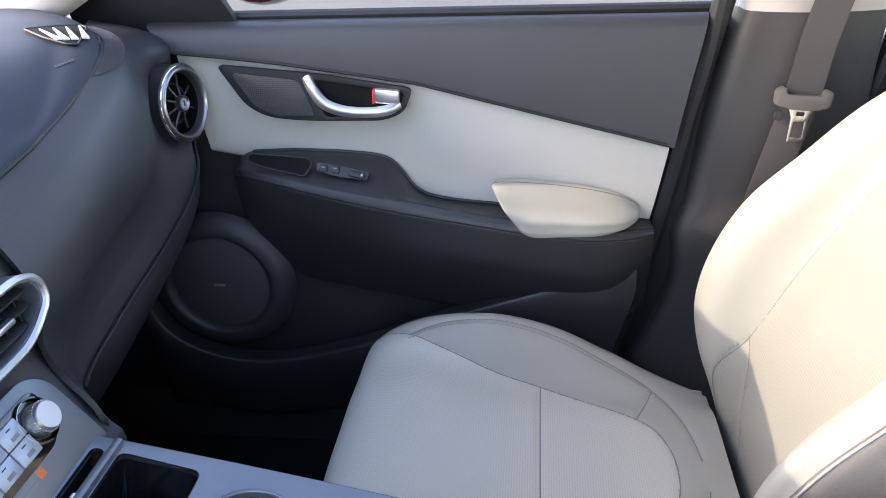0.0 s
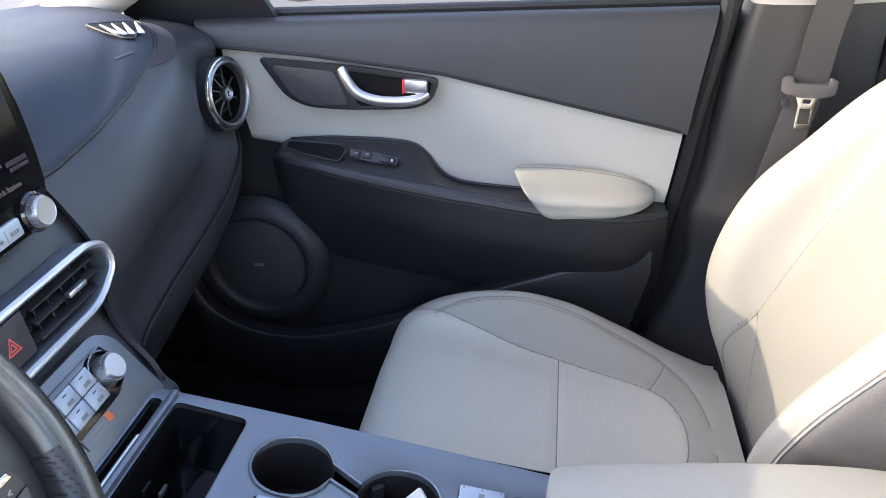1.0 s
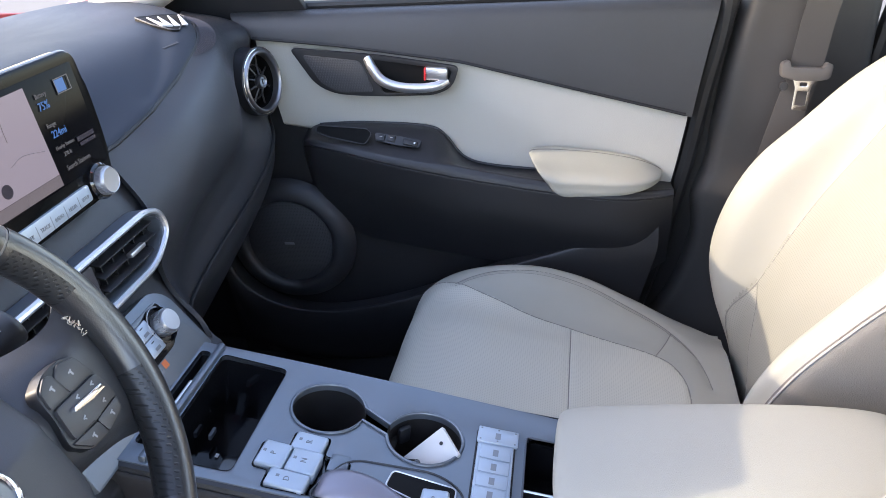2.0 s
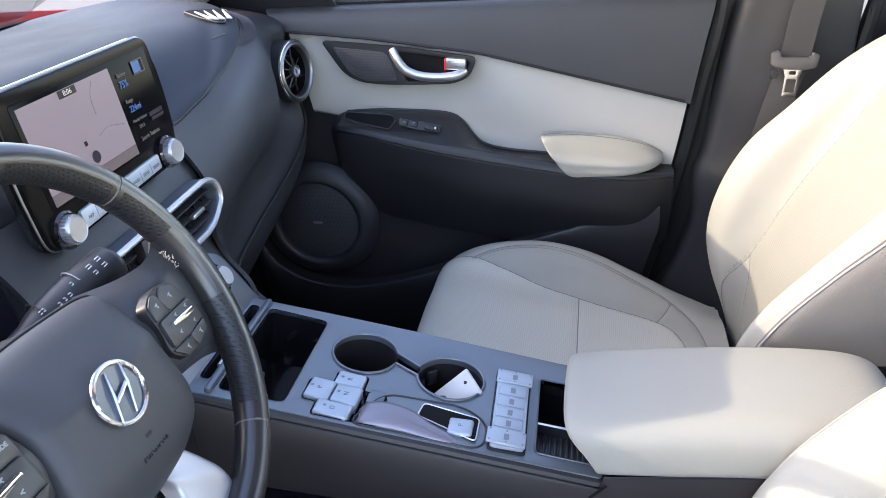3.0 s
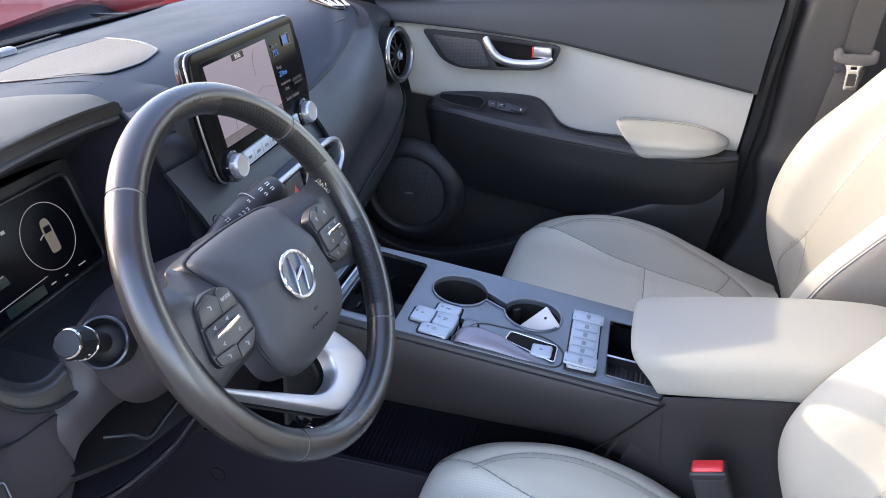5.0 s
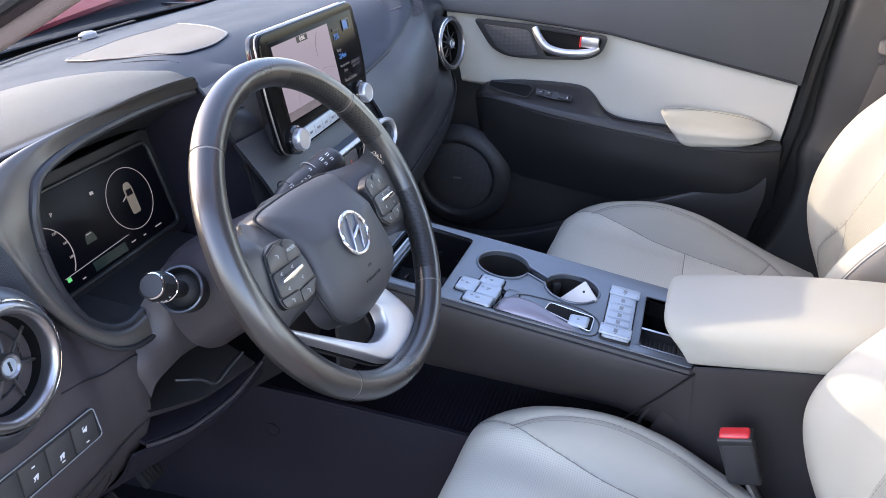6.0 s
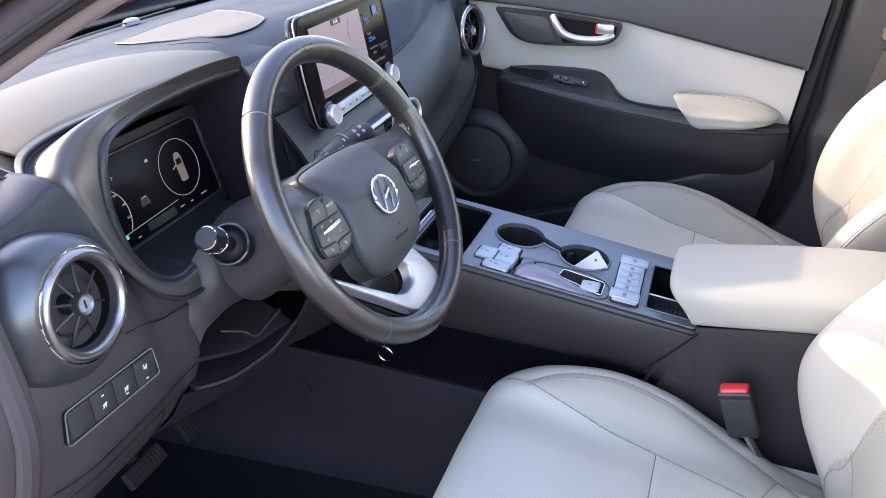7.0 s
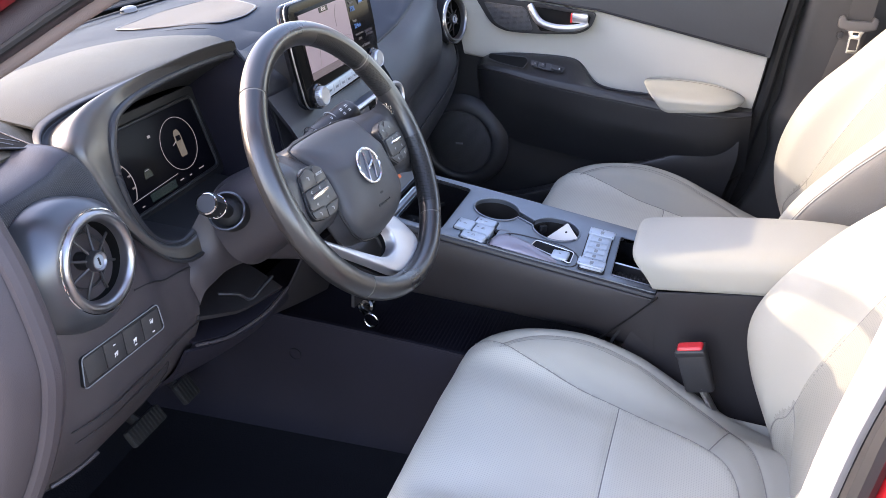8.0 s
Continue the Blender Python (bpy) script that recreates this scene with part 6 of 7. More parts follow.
    part("pocket_lip", tube(spline([(-0.100, -0.500, 0.774), (-0.095, -0.46, 0.757), (-0.093, -0.42, 0.744), (-0.090, -0.34, 0.732), (-0.087, -0.27, 0.740)], 30), 0.0026, seg=8), PLASTIC_WARM, dash)
    side = net([[(-0.060, -0.245, 0.800), (-0.056, -0.19, 0.792), (-0.050, -0.118, 0.790)], [(-0.088, -0.266, 0.742), (-0.080, -0.20, 0.722), (-0.074, -0.118, 0.712)], [(-0.125, -0.285, 0.69), (-0.115, -0.20, 0.668), (-0.105, -0.118, 0.650)]], 12, 12)
    part("knee_side", thick(sheet(side), 0.004), FLANK, dash)
    knee = net([[(-0.105, -0.52, 0.778), (-0.097, -0.43, 0.745), (-0.092, -0.34, 0.729), (-0.088, -0.22, 0.75)], [(-0.15, -0.52, 0.72), (-0.14, -0.43, 0.70), (-0.13, -0.34, 0.69), (-0.12, -0.22, 0.69)], [(-0.26, -0.52, 0.65), (-0.25, -0.43, 0.64), (-0.25, -0.34, 0.63), (-0.24, -0.2, 0.62)]], 12, 16)
    part("knee_panel", thick(sheet(knee), 0.005), DARK, dash)


build_driver_face()


# ---- steering column, stalks, wheel ----
TILT_WHEEL = radians(25.85)
WHEEL_C = Vector((0.114, -0.373, 1.021))
WHEEL = Matrix.Translation(WHEEL_C) @ Matrix(((0, -math.sin(TILT_WHEEL), math.cos(TILT_WHEEL)), (1, 0, 0), (0, math.cos(TILT_WHEEL), math.sin(TILT_WHEEL)))).to_4x4()
# wheel axes: x across the car, y up in the wheel's plane, z towards the driver


def build_column():
    col = thing("steering_column", "brown-grey steering column shroud with two control stalks", "steering column", at=(-0.03, -0.373, 0.93))
    rows = []
    for h, rx, ry, oy, sq in ((-0.050, 0.050, 0.046, -0.002, 1), (-0.062, 0.058, 0.052, -0.004, 1), (-0.11, 0.064, 0.056, -0.006, 1), (-0.155, 0.072, 0.060, -0.01, 1), (-0.20, 0.080, 0.064, -0.014, 1)):
        rows.append([tuple(WHEEL @ Vector((rx * math.copysign(abs(math.cos(a)) ** 0.8, math.cos(a)), oy + ry * math.copysign(abs(math.sin(a)) ** 0.8, math.sin(a)), h))) for a in np.linspace(0, 2 * math.pi, 21)])
    part("shroud", sheet(net(rows, 24, 60)), PLASTIC_WARM, col, "brown-grey plastic shroud", sharp=60)
    part("hub_back", lathe([(0.02, -0.034), (0.050, -0.040), (0.056, -0.055), (0.055, -0.07)], WHEEL, 32), BLACK, col)
    # left stalk with a round boot
    base, tip = Vector((-0.032, -0.462, 0.972)), Vector((-0.016, -0.520, 1.010))
    d = (tip - base).normalized()
    bm = lathe([(0.025, -0.020), (0.025, 0.002), (0.0235, 0.004), (0.019, -0.004), (0.014, 0.002), (0.0, 0.006)], frame_of(base, d.orthogonal(), d.cross(d.orthogonal())), 32)
    part("stalk_boot", bm, BLACK, col)
    part("boot_ring", tube([list(base + 0.0245 * (math.cos(a) * d.orthogonal().normalized() + math.sin(a) * d.cross(d.orthogonal()).normalized()) + d * 0.004) for a in np.linspace(0, 2 * math.pi, 30, endpoint=False)], 0.0018, seg=6, closed=True), VENTSHELL, col)
    ax = frame_of(base, d.orthogonal(), d.cross(d.orthogonal()))
    L = (tip - base).length
    st = part("light_stalk", lathe([(0.0095, 0.0), (0.0105, L * 0.34), (0.0130, L * 0.46), (0.0142, L * 0.54), (0.0148, L * 0.62)], ax, 24), STALK, col, "black light stalk")
    part("stalk_knob", lathe([(0.0148, L * 0.62), (0.0156, L * 0.66), (0.0156, L * 0.92), (0.0142, L * 1.01), (0.0118, L * 1.04), (0.0, L * 1.05)], ax, 10), STALK, st, "faceted turning knob", sharp=12)
    part("stalk_ring", lathe([(0.0146, L * 0.600), (0.0156, L * 0.610), (0.0156, L * 0.630), (0.0146, L * 0.640)], ax, 32), CHROME, st)
    part("stalk_ring", lathe([(0.0137, L * 1.018), (0.0131, L * 1.032), (0.0122, L * 1.042)], ax, 32), CHROME, st)
    for q in range(5):
        part("stalk_symbol", block(0.0030, 0.0012, 0.0006, ax @ pose(0, 0, L * 0.76, 0, 0, 20 + 18 * q) @ pose(0.0154, 0, 0, 0, 90, 0), 0), WHITE, st)
    # right stalk, flat and broad, with white print
    a, b = Vector((-0.010, -0.335, 0.994)), Vector((0.033, -0.208, 1.030))
    pts = np.array([list(a + (b - a) * q) for q in (0, 0.15, 0.3, 0.4, 0.5, 0.7, 0.9, 1.0, 1.03, 1.045, 1.05)])
    rs = part("wiper_stalk", tube(pts, [0.011, 0.012, 0.014, 0.0185, 0.0205, 0.0215, 0.0220, 0.0215, 0.0200, 0.0165, 0.008], seg=20, flat=0.82), STALK, col, "black wiper stalk with white symbols", sharp=50)
    fm = frame_of(a * 0.35 + b * 0.65, b - a, (-0.25, 0, 1))
    fm = fm @ pose(0, 0, 0, -35, 0, 0)
    for x, y, w in ((-0.030, 0.004, 0.008), (-0.022, -0.003, 0.003), (-0.016, -0.002, 0.003), (-0.010, -0.002, 0.003), (-0.004, -0.002, 0.004), (0.004, 0.004, 0.003), (0.026, 0.005, 0.007), (0.026, -0.003, 0.005), (0.037, 0.005, 0.007), (0.037, -0.003, 0.006)):
        h = 0.0176 if x < -0.02 else 0.0190 if x < 0 else 0.0200
        part("stalk_symbol", block(w * 0.7, 0.0008, 0.0006, fm @ pose(x, y + 0.0014, h), 0), WHITE, rs)
        part("stalk_symbol", block(w * 0.7, 0.0008, 0.0006, fm @ pose(x, y - 0.0014, h), 0), WHITE, rs)
        part("stalk_symbol", block(0.0009, 0.0030, 0.0006, fm @ pose(x + w * 0.30, y, h), 0), KEYPRINT, rs)
    for x in (-0.030, 0.012):
        part("stalk_band", tube([list(fm @ Vector((x, 0.0212 * math.cos(q), 0.0182 * math.sin(q)))) for q in np.linspace(0, 2 * math.pi, 20, endpoint=False)], 0.0008, seg=4, closed=True), KEYPRINT if x > 0 else BLACK, rs)


build_column()


def build_wheel():
    sw = thing("steering_wheel", "black leather three-spoke steering wheel with a satin silver lower spoke", "steering wheel", at=tuple(WHEEL_C))
    R = 0.1765
    turned = WHEEL @ pose(0, 0, 0, 0, 0, -4)

    def ring(a0, a1, n, rx, ry, bump=0.0):
        rows = []
        for a in np.linspace(a0, a1, n):
            c = Vector((math.cos(a), math.sin(a), 0))
            row = []
            for b in np.linspace(0, 2 * math.pi, 25):
                row.append(list(turned @ (c * (R + rx * math.cos(b)) + Vector((0, 0, ry * math.sin(b))))))
            rows.append(row)
        return np.array(rows)
    seams = [radians(x) for x in (40, 136, 232, 312)]
    for k, (a0, a1) in enumerate(zip(seams, seams[1:] + [seams[0] + 2 * math.pi])):
        g = ring(a0 + 0.006, a1 - 0.006, 48, 0.0155, 0.0165)
        part("rim", sheet(g), RIM, sw, "worn black leather rim", sharp=180)
        part("rim_seam", sheet(ring(a0 - 0.007, a0 + 0.007, 4, 0.0148, 0.0158)), STITCH, sw)
    # perforated grips on the inner side of the rim at both spokes and the upper right
    for a0, a1 in ((radians(-42), radians(-6)), (radians(20), radians(38)), (radians(42), radians(76)), (radians(186), radians(222)), (radians(104), radians(134))):
        rows = []
        for a in np.linspace(a0, a1, 24):
            c = Vector((math.cos(a), math.sin(a), 0))
            rows.append([list(turned @ (c * (R + 0.0159 * math.cos(b)) + Vector((0, 0, 0.0169 * math.sin(b))))) for b in np.linspace(radians(115), radians(235), 10)])
        part("grip", sheet(np.array(rows)), RIMGRIP, sw, "perforated leather grip")
    # frayed leather where the thumb rests
    rng = random.Random(5)
    fray = bmesh.new()
    for k in range(130):
        a, b = radians(rng.uniform(8.0, 15.5)), radians(rng.gauss(208, 13))
        c = Vector((math.cos(a), math.sin(a), 0))
        p = c * (R + 0.0158 * math.cos(b)) + Vector((0, 0, 0.0168 * math.sin(b)))
        out_ = (p - c * R).normalized()
        side = Vector((rng.uniform(-1, 1), rng.uniform(-1, 1), rng.uniform(-1, 1))) * 0.0030
        tube([list(turned @ (p - out_ * 0.0005)), list(turned @ (p + out_ * 0.0012 + side * 0.5)), list(turned @ (p + out_ * rng.uniform(0.0008, 0.0024) + side))], [0.0006, 0.0004, 0.0002], seg=4, bm=fray)
    part("frayed_patch", fray, material("frayed_leather_fibre", (0.46, 0.41, 0.33), 0.8, vary=0.4, vary_size=300), sw, "pale frayed leather at the right spoke")
    # airbag cover
    out = [(0.0, 0.053), (0.04, 0.052), (0.066, 0.050), (0.078, 0.044), (0.076, 0.022), (0.0745, -0.006), (0.077, -0.034), (0.077, -0.058), (0.068, -0.080), (0.044, -0.097), (0.015, -0.104), (0.0, -0.105)]
    out = out + [(-x, y) for x, y in out[-2:0:-1]]
    loop = spline([(x, y, 0) for x, y in out], 96, closed=True)

    def fall(y):
        return -0.030 * max(0, y) / 0.053 - 0.016 * (max(0, -y - 0.055) / 0.05) ** 2
    rows = []
    for f, h in ((0.02, 0.020), (0.3, 0.0195), (0.55, 0.018), (0.75, 0.0150), (0.88, 0.011), (0.95, 0.007), (0.985, 0.003), (1.0, -0.004), (1.0, -0.03)):
        rows.append([list(turned @ Vector((x * f, -0.008 * (1 - f) + y * f, h + fall(y * f)))) for x, y, _ in loop])
    cov = part("airbag_cover", sheet(np.array(rows), closed_v=True), COVER, sw, "smooth dark airbag cover", sharp=60)
    part("cover_gap", tube([list(turned @ Vector((x * 1.008, y * 1.008, -0.004 + fall(y)))) for x, y, _ in loop], 0.0018, seg=6, closed=True), BLACK, sw)
    lettering("AIRBAG", 0.0095, turned @ pose(-0.003, -0.066, 0.0158, -14, 0, 0), BLACK, cov, "embossed_word", depth=0.0006)
    part("embossed_mark", block(0.007, 0.007, 0.0008, turned @ pose(-0.003, -0.052, 0.0180, -10, 0, 0), 0), BLACK, cov)
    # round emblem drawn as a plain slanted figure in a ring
    em = turned @ pose(-0.006, -0.015, 0.0225)
    e = part("emblem", tube([list(em @ Vector((0.0250 * math.cos(a), 0.0230 * math.sin(a), 0))) for a in np.linspace(0, 2 * math.pi, 40, endpoint=False)], 0.0021, seg=8, closed=True), EMBLEM, sw, "chrome emblem ring with a slanted figure")
    part("emblem_dish", lathe([(0.0235, -0.0005), (0.0, -0.0005)], em, 32), VENTSHELL, e)
    for s in (-1, 1):
        part("emblem_bar", tube([list(em @ Vector(p)) for p in ((s * 0.0085 + 0.0065, 0.0185, 0), (s * 0.0090 + 0.001, 0.003, 0.001), (s * 0.0085 - 0.0065, -0.0185, 0))], [0.0022, 0.0032, 0.0022], seg=8, flat=0.6, up=(0, 1, 0.2)), EMBLEM, e)
    part("emblem_bar", tube([list(em @ Vector(p)) for p in ((-0.009, -0.0035, 0.001), (0.0, 0.0, 0.0015), (0.009, 0.0035, 0.001))], 0.0020, seg=8, up=(1, 0, 0)), EMBLEM, e)
    # side spokes and key pods
    for s in (-1, 1):
        spoke = net([[(s * 0.080, 0.052, -0.006), (s * 0.115, 0.044, -0.004), (s * 0.145, 0.046, -0.002), (s * 0.166, 0.060, 0.0)],
                     [(s * 0.080, 0.030, 0.008), (s * 0.115, 0.026, 0.010), (s * 0.145, 0.026, 0.010), (s * 0.168, 0.032, 0.006)],
                     [(s * 0.075, -0.010, 0.012), (s * 0.115, -0.008, 0.012), (s * 0.145, -0.008, 0.010), (s * 0.170, -0.006, 0.006)],
                     [(s * 0.066, -0.040, 0.008), (s * 0.105, -0.042, 0.008), (s * 0.140, -0.044, 0.006), (s * 0.166, -0.040, 0.004)],
                     [(s * 0.060, -0.056, -0.010), (s * 0.105, -0.056, -0.010), (s * 0.140, -0.060, -0.010), (s * 0.160, -0.066, -0.006)]], 20, 20)
        w = np.array([[list(turned @ (Vector(p) + Vector((0, 0, (-0.012 if s > 0 else -0.008) + (fall(p[1]) - 0.002) * max(0.0, min(1.0, (0.128 - abs(p[0])) / 0.045)))))) for p in r] for r in spoke])
        part("spoke", thick(sheet(w), 0.006), SPOKESKIN, sw, "smooth dark spoke trim", sharp=80)
        # pods of keys: outlines given for the console side, mirrored for the door side
        pm = turned @ pose(0, 0, 0.008 if s < 0 else 0.003, 0, s * 3, 0)

        def mirror(poly):
            return [(s * x, y) for x, y in poly]
        pod = part("key_pod", plate(rounded(mirror([(0.086, 0.016), (0.100, 0.023), (0.118, 0.024), (0.133, 0.019), (0.139, 0.002), (0.145, -0.026), (0.142, -0.036), (0.119, -0.042), (0.096, -0.041), (0.082, -0.029), (0.085, -0.008)]), 0.005), pm, 0.005, 0.0015, back=0.006), STALK, sw, "black key pod with grey keys")
        for k, poly in enumerate(([(0.110, 0.0010), (0.106, 0.0150), (0.115, 0.0215), (0.131, 0.0170), (0.1375, 0.0010)], [(0.0875, 0.0010), (0.0885, 0.0145), (0.098, 0.0205), (0.1045, 0.0185), (0.1085, 0.0010)],
                                  [(0.1145, -0.0280), (0.1420, -0.0255), (0.1400, -0.0345), (0.1180, -0.0400)], [(0.0850, -0.0280), (0.1130, -0.0290), (0.1155, -0.0400), (0.0975, -0.0390)])):
            x, y = s * sum(q[0] for q in poly) / len(poly), sum(q[1] for q in poly) / len(poly)
            grown = [(x + (s * a - x) * 1.06, y + (b - y) * 1.06) for a, b in poly]
            key = part("key", plate(rounded(grown, 0.0025), level(pm, 0.004), 0.0028, 0.0010), KEYGREY, pod)
            if s < 0 and k == 1:
                lettering("MODE", 0.0046, pm @ pose(x, y - 0.001, 0.0070), KEYPRINT, key, depth=0.0002, bold=0.00015)
            else:
                part("key_symbol", block(0.0042, 0.0011, 0.0003, pm @ pose(x, y + 0.0010, 0.0069, 0, 0, 20 * s), 0), KEYPRINT, key)
                part("key_symbol", block(0.0016, 0.0032, 0.0003, pm @ pose(x + 0.0010, y - 0.001, 0.0069, 0, 0, 20 * s), 0), KEYPRINT, key)
        rock = part("rocker", plate(rounded(mirror([(0.0880, -0.0010), (0.1385, -0.0010), (0.1430, -0.0240), (0.1140, -0.0268), (0.0865, -0.0265)]), 0.004), level(pm, 0.004), 0.0042, 0.0018), KEYGREY, pod)
        part("rocker_bar", plate(rounded(mirror([(0.0975, -0.0110), (0.0990, -0.0075), (0.1320, -0.0085), (0.1345, -0.0130), (0.1180, -0.0135)]), 0.0015), level(pm, 0.007), 0.0045, 0.0016), CHROME, pod, "chrome rocker bar")
        for x, y in ((0.110, -0.0045), (0.104, -0.0190), (0.128, -0.0045), (0.128, -0.0200)):
            part("key_symbol", block(0.0040, 0.0012, 0.0003, pm @ pose(s * x, y, 0.0085, 0, 0, 25), 0), KEYPRINT, rock)
            part("key_symbol", block(0.0030, 0.0010, 0.0003, pm @ pose(s * x, y - 0.0012, 0.0085, 0, 0, -35), 0), KEYPRINT, rock)
    # U-shaped silver lower spoke
    outl = [(-0.145, -0.050), (-0.103, -0.088), (-0.056, -0.131), (-0.025, -0.158), (0.0, -0.169), (0.025, -0.170), (0.050, -0.168), (0.064, -0.158), (0.066, -0.138), (0.054, -0.110), (0.035, -0.080)]
    inl = [(-0.143, -0.046), (-0.088, -0.088), (-0.046, -0.121), (-0.027, -0.131), (-0.012, -0.133), (0.0, -0.131), (0.008, -0.125), (0.011, -0.113), (0.009, -0.103), (0.005, -0.094), (0.0, -0.075)]
    rows = []
    for f, h in ((0.0, -0.010), (0.02, 0.001), (0.08, 0.0045), (0.20, 0.0055), (0.5, 0.0055), (0.85, 0.004), (0.96, 0.001), (1.0, -0.012)):
        rows.append([list(turned @ Vector((a[0] * (1 - f) + b[0] * f, a[1] * (1 - f) + b[1] * f, h - 0.010 - 0.012 * max(0, (0.14 + a[1])) / 0.106))) for a, b in zip(outl, inl)])
    part("lower_spoke", sheet(net(rows, 26, 60)), SPOKE, sw, "satin silver U-shaped lower spoke", sharp=70)
    part("lower_spoke_back", thick(sheet(net([[list(turned @ Vector((x, y, -0.026 - 0.012 * max(0, 0.14 + y) / 0.106))) for x, y in outl], [list(turned @ Vector((x, y, -0.026 - 0.012 * max(0, 0.14 + y) / 0.106))) for x, y in inl]], 4, 30)), 0.004), BLACK, sw)
    return sw


build_wheel()


# ---- centre console ----
CON = frame_of((0, 0, 0.812), (1, 0, -0.188), (0, 1, 0))
K = 1.0175


def cx(pts):
    return [(x * K, y) for x, y in pts]


def circle(x, y, r, a0=0, a1=2 * math.pi, n=28, end=False):
    return [((x + r * math.cos(a)) * K, y + r * math.sin(a)) for a in np.linspace(a0, a1, n, endpoint=end)]


def well(outline, depth, mat, parent, name, taper=0.92, label="", floor=True, tilt=0.0):
    """The inside of an opening in the console: walls and floor below the top plate."""
    c = np.mean(np.array(outline), 0)
    rows = []
    for f, z in ((1.0, 0.001), (1.0, -0.006), (taper * 0.5 + 0.5, -depth * 0.5), (taper, -depth)):
        rows.append([list(CON @ Vector((c[0] + (x - c[0]) * f, c[1] + (y - c[1]) * f, z))) for x, y in outline])
    bm = sheet(np.array(rows), closed_v=True)
    if floor:
        bm.verts.ensure_lookup_table()
        n = len(outline)
        bm.faces.new([bm.verts[3 * n + k] for k in range(n)])
    return part(name, bm, mat, parent, label)


def build_console():
    con = thing("center_console", "satin grey centre console with cup holders and push-button selector", "center console", at=(0.26, -0.01, 0.40))
    y0, y1 = -0.112, 0.100
    tray = cx(rounded([(0.046, -0.098), (0.045, 0.083), (0.128, 0.078), (0.127, -0.098)], 0.009, 4))
    slot = cx(rounded([(0.018, -0.085), (0.018, 0.082), (0.031, 0.082), (0.031, -0.085)], 0.006, 4))
    c1, c2, r = (0.193, 0.026), (0.307, 0.009), 0.042
    cups = circle(*c1, r, radians(18), radians(348), 34, True) + circle(*c2, r, radians(190), radians(538 - 22 + 10), 34, True)
    gate = cx(rounded([(0.1705, -0.046), (0.1425, -0.046), (0.1425, -0.0835), (0.1605, -0.0845), (0.1605, -0.1075), (0.240, -0.106), (0.240, -0.052), (0.2105, -0.049), (0.2105, -0.0225), (0.1705, -0.0225)], 0.004, 4))
    bank = cx(rounded([(0.368, -0.102), (0.364, 0.040), (0.404, 0.043), (0.407, -0.100)], 0.005, 4))
    bin_ = cx(rounded([(0.420, -0.094), (0.417, 0.045), (0.488, 0.045), (0.488, -0.094)], 0.006, 4))
    top = cx(rounded([(0.000, y0), (0.000, y1), (0.20, y1 - 0.002), (0.496, y1 - 0.014), (0.496, y0)], [0.004, 0.004, 0.2, 0.006, 0.006], 5))
    part("top_plate", plate(top, CON, 0.0, 0.003, holes=[tray, slot, cups, gate, bin_], back=0.008, seg=2), GREYPAINT, con, "satin grey top plate")
    part("plate_edge", tube([list(CON @ Vector((x, y, -0.008))) for x, y in top], 0.006, seg=8, closed=True), PLASTIC, con)
    well(tray, 0.085, GLOSS, con, "storage_tray", 0.94, "deep black storage tray")
    well(slot, 0.035, BLACK, con, "card_slot", 0.9)
    part("slot_lip", tube([list(CON @ Vector((0.033 * K, y, 0.002))) for y in np.linspace(-0.06, 0.02, 10)], 0.0032, seg=8), SATIN, con)
    part("tray_bar", block(0.009, y1 - y0 - 0.006, 0.010, CON @ pose(0.0385 * K, (y0 + y1) / 2, 0.002), 0.003), GREYPAINT, con)
    fl = CON @ pose(0.09 * K, 0, -0.07)
    part("usb_port", block(0.004, 0.016, 0.008, fl @ pose(-0.034, 0.02, 0.0), 0.001), PRINT, con)
    part("tray_symbol", block(0.004, 0.010, 0.0006, fl @ pose(-0.02, -0.03, -0.013), 0), WHITE, con)
    part("tray_symbol", block(0.004, 0.006, 0.0006, fl @ pose(-0.02, 0.0, -0.013), 0), WHITE, con)
    cup_in = material("cup_plastic", (0.022, 0.020, 0.019), 0.42, grain=0.3, vary=0.2)
    for c in (c1, c2):
        well(circle(*c, r + 0.0006, n=40), 0.072, cup_in, con, "cup_holder", 0.9, "round black cup holder")
    part("cup_rim", tube([list(CON @ Vector((x, y, 0.0008))) for x, y in cups], 0.0019, seg=8, closed=True), GREYPAINT, con, "satin rim round the cup holders")
    neck = CON @ pose(0.25 * K, 0.018, -0.028)
    part("cup_neck", block(0.050, 0.028, 0.010, neck, 0.003), cup_in, con)
    for c, a in ((c1, -0.4), (c2, 2.4)):
        part("cup_clip", block(0.008, 0.016, 0.022, CON @ Matrix.Translation(((c[0] + 0.036 * math.cos(a)) * K, c[1] + 0.036 * math.sin(a), -0.022)) @ pose(0, 0, 0, 0, 0, math.degrees(a)), 0.003), PLASTIC, con)
    # push-button selector
    g = well(gate, 0.012, GLOSS, con, "selector_recess", 0.99)
    for name, x, y, w, h, z in (("R", 0.190, -0.037, 0.036, 0.027, 0.001), ("P", 0.160, -0.064, 0.031, 0.036, 0.002), ("N", 0.193, -0.066, 0.033, 0.033, 0.002), ("D", 0.184, -0.094, 0.043, 0.024, 0.001)):
        key = part("gear_key", block(w, h, 0.016, CON @ pose(x * K, y, z - 0.0045, 0, 0, -3), 0.0028, 3), SWITCH, con, "pale silver gear key")
        lettering(name, 0.009, CON @ pose(x * K, y, z + 0.0037, 0, 0, 90), PRINT, key, depth=0.0002)
        part("key_lamp", block(0.0035, 0.0035, 0.0003, CON @ pose((x - 0.010) * K, y + 0.002, z + 0.0036), 0), PRINT, key)
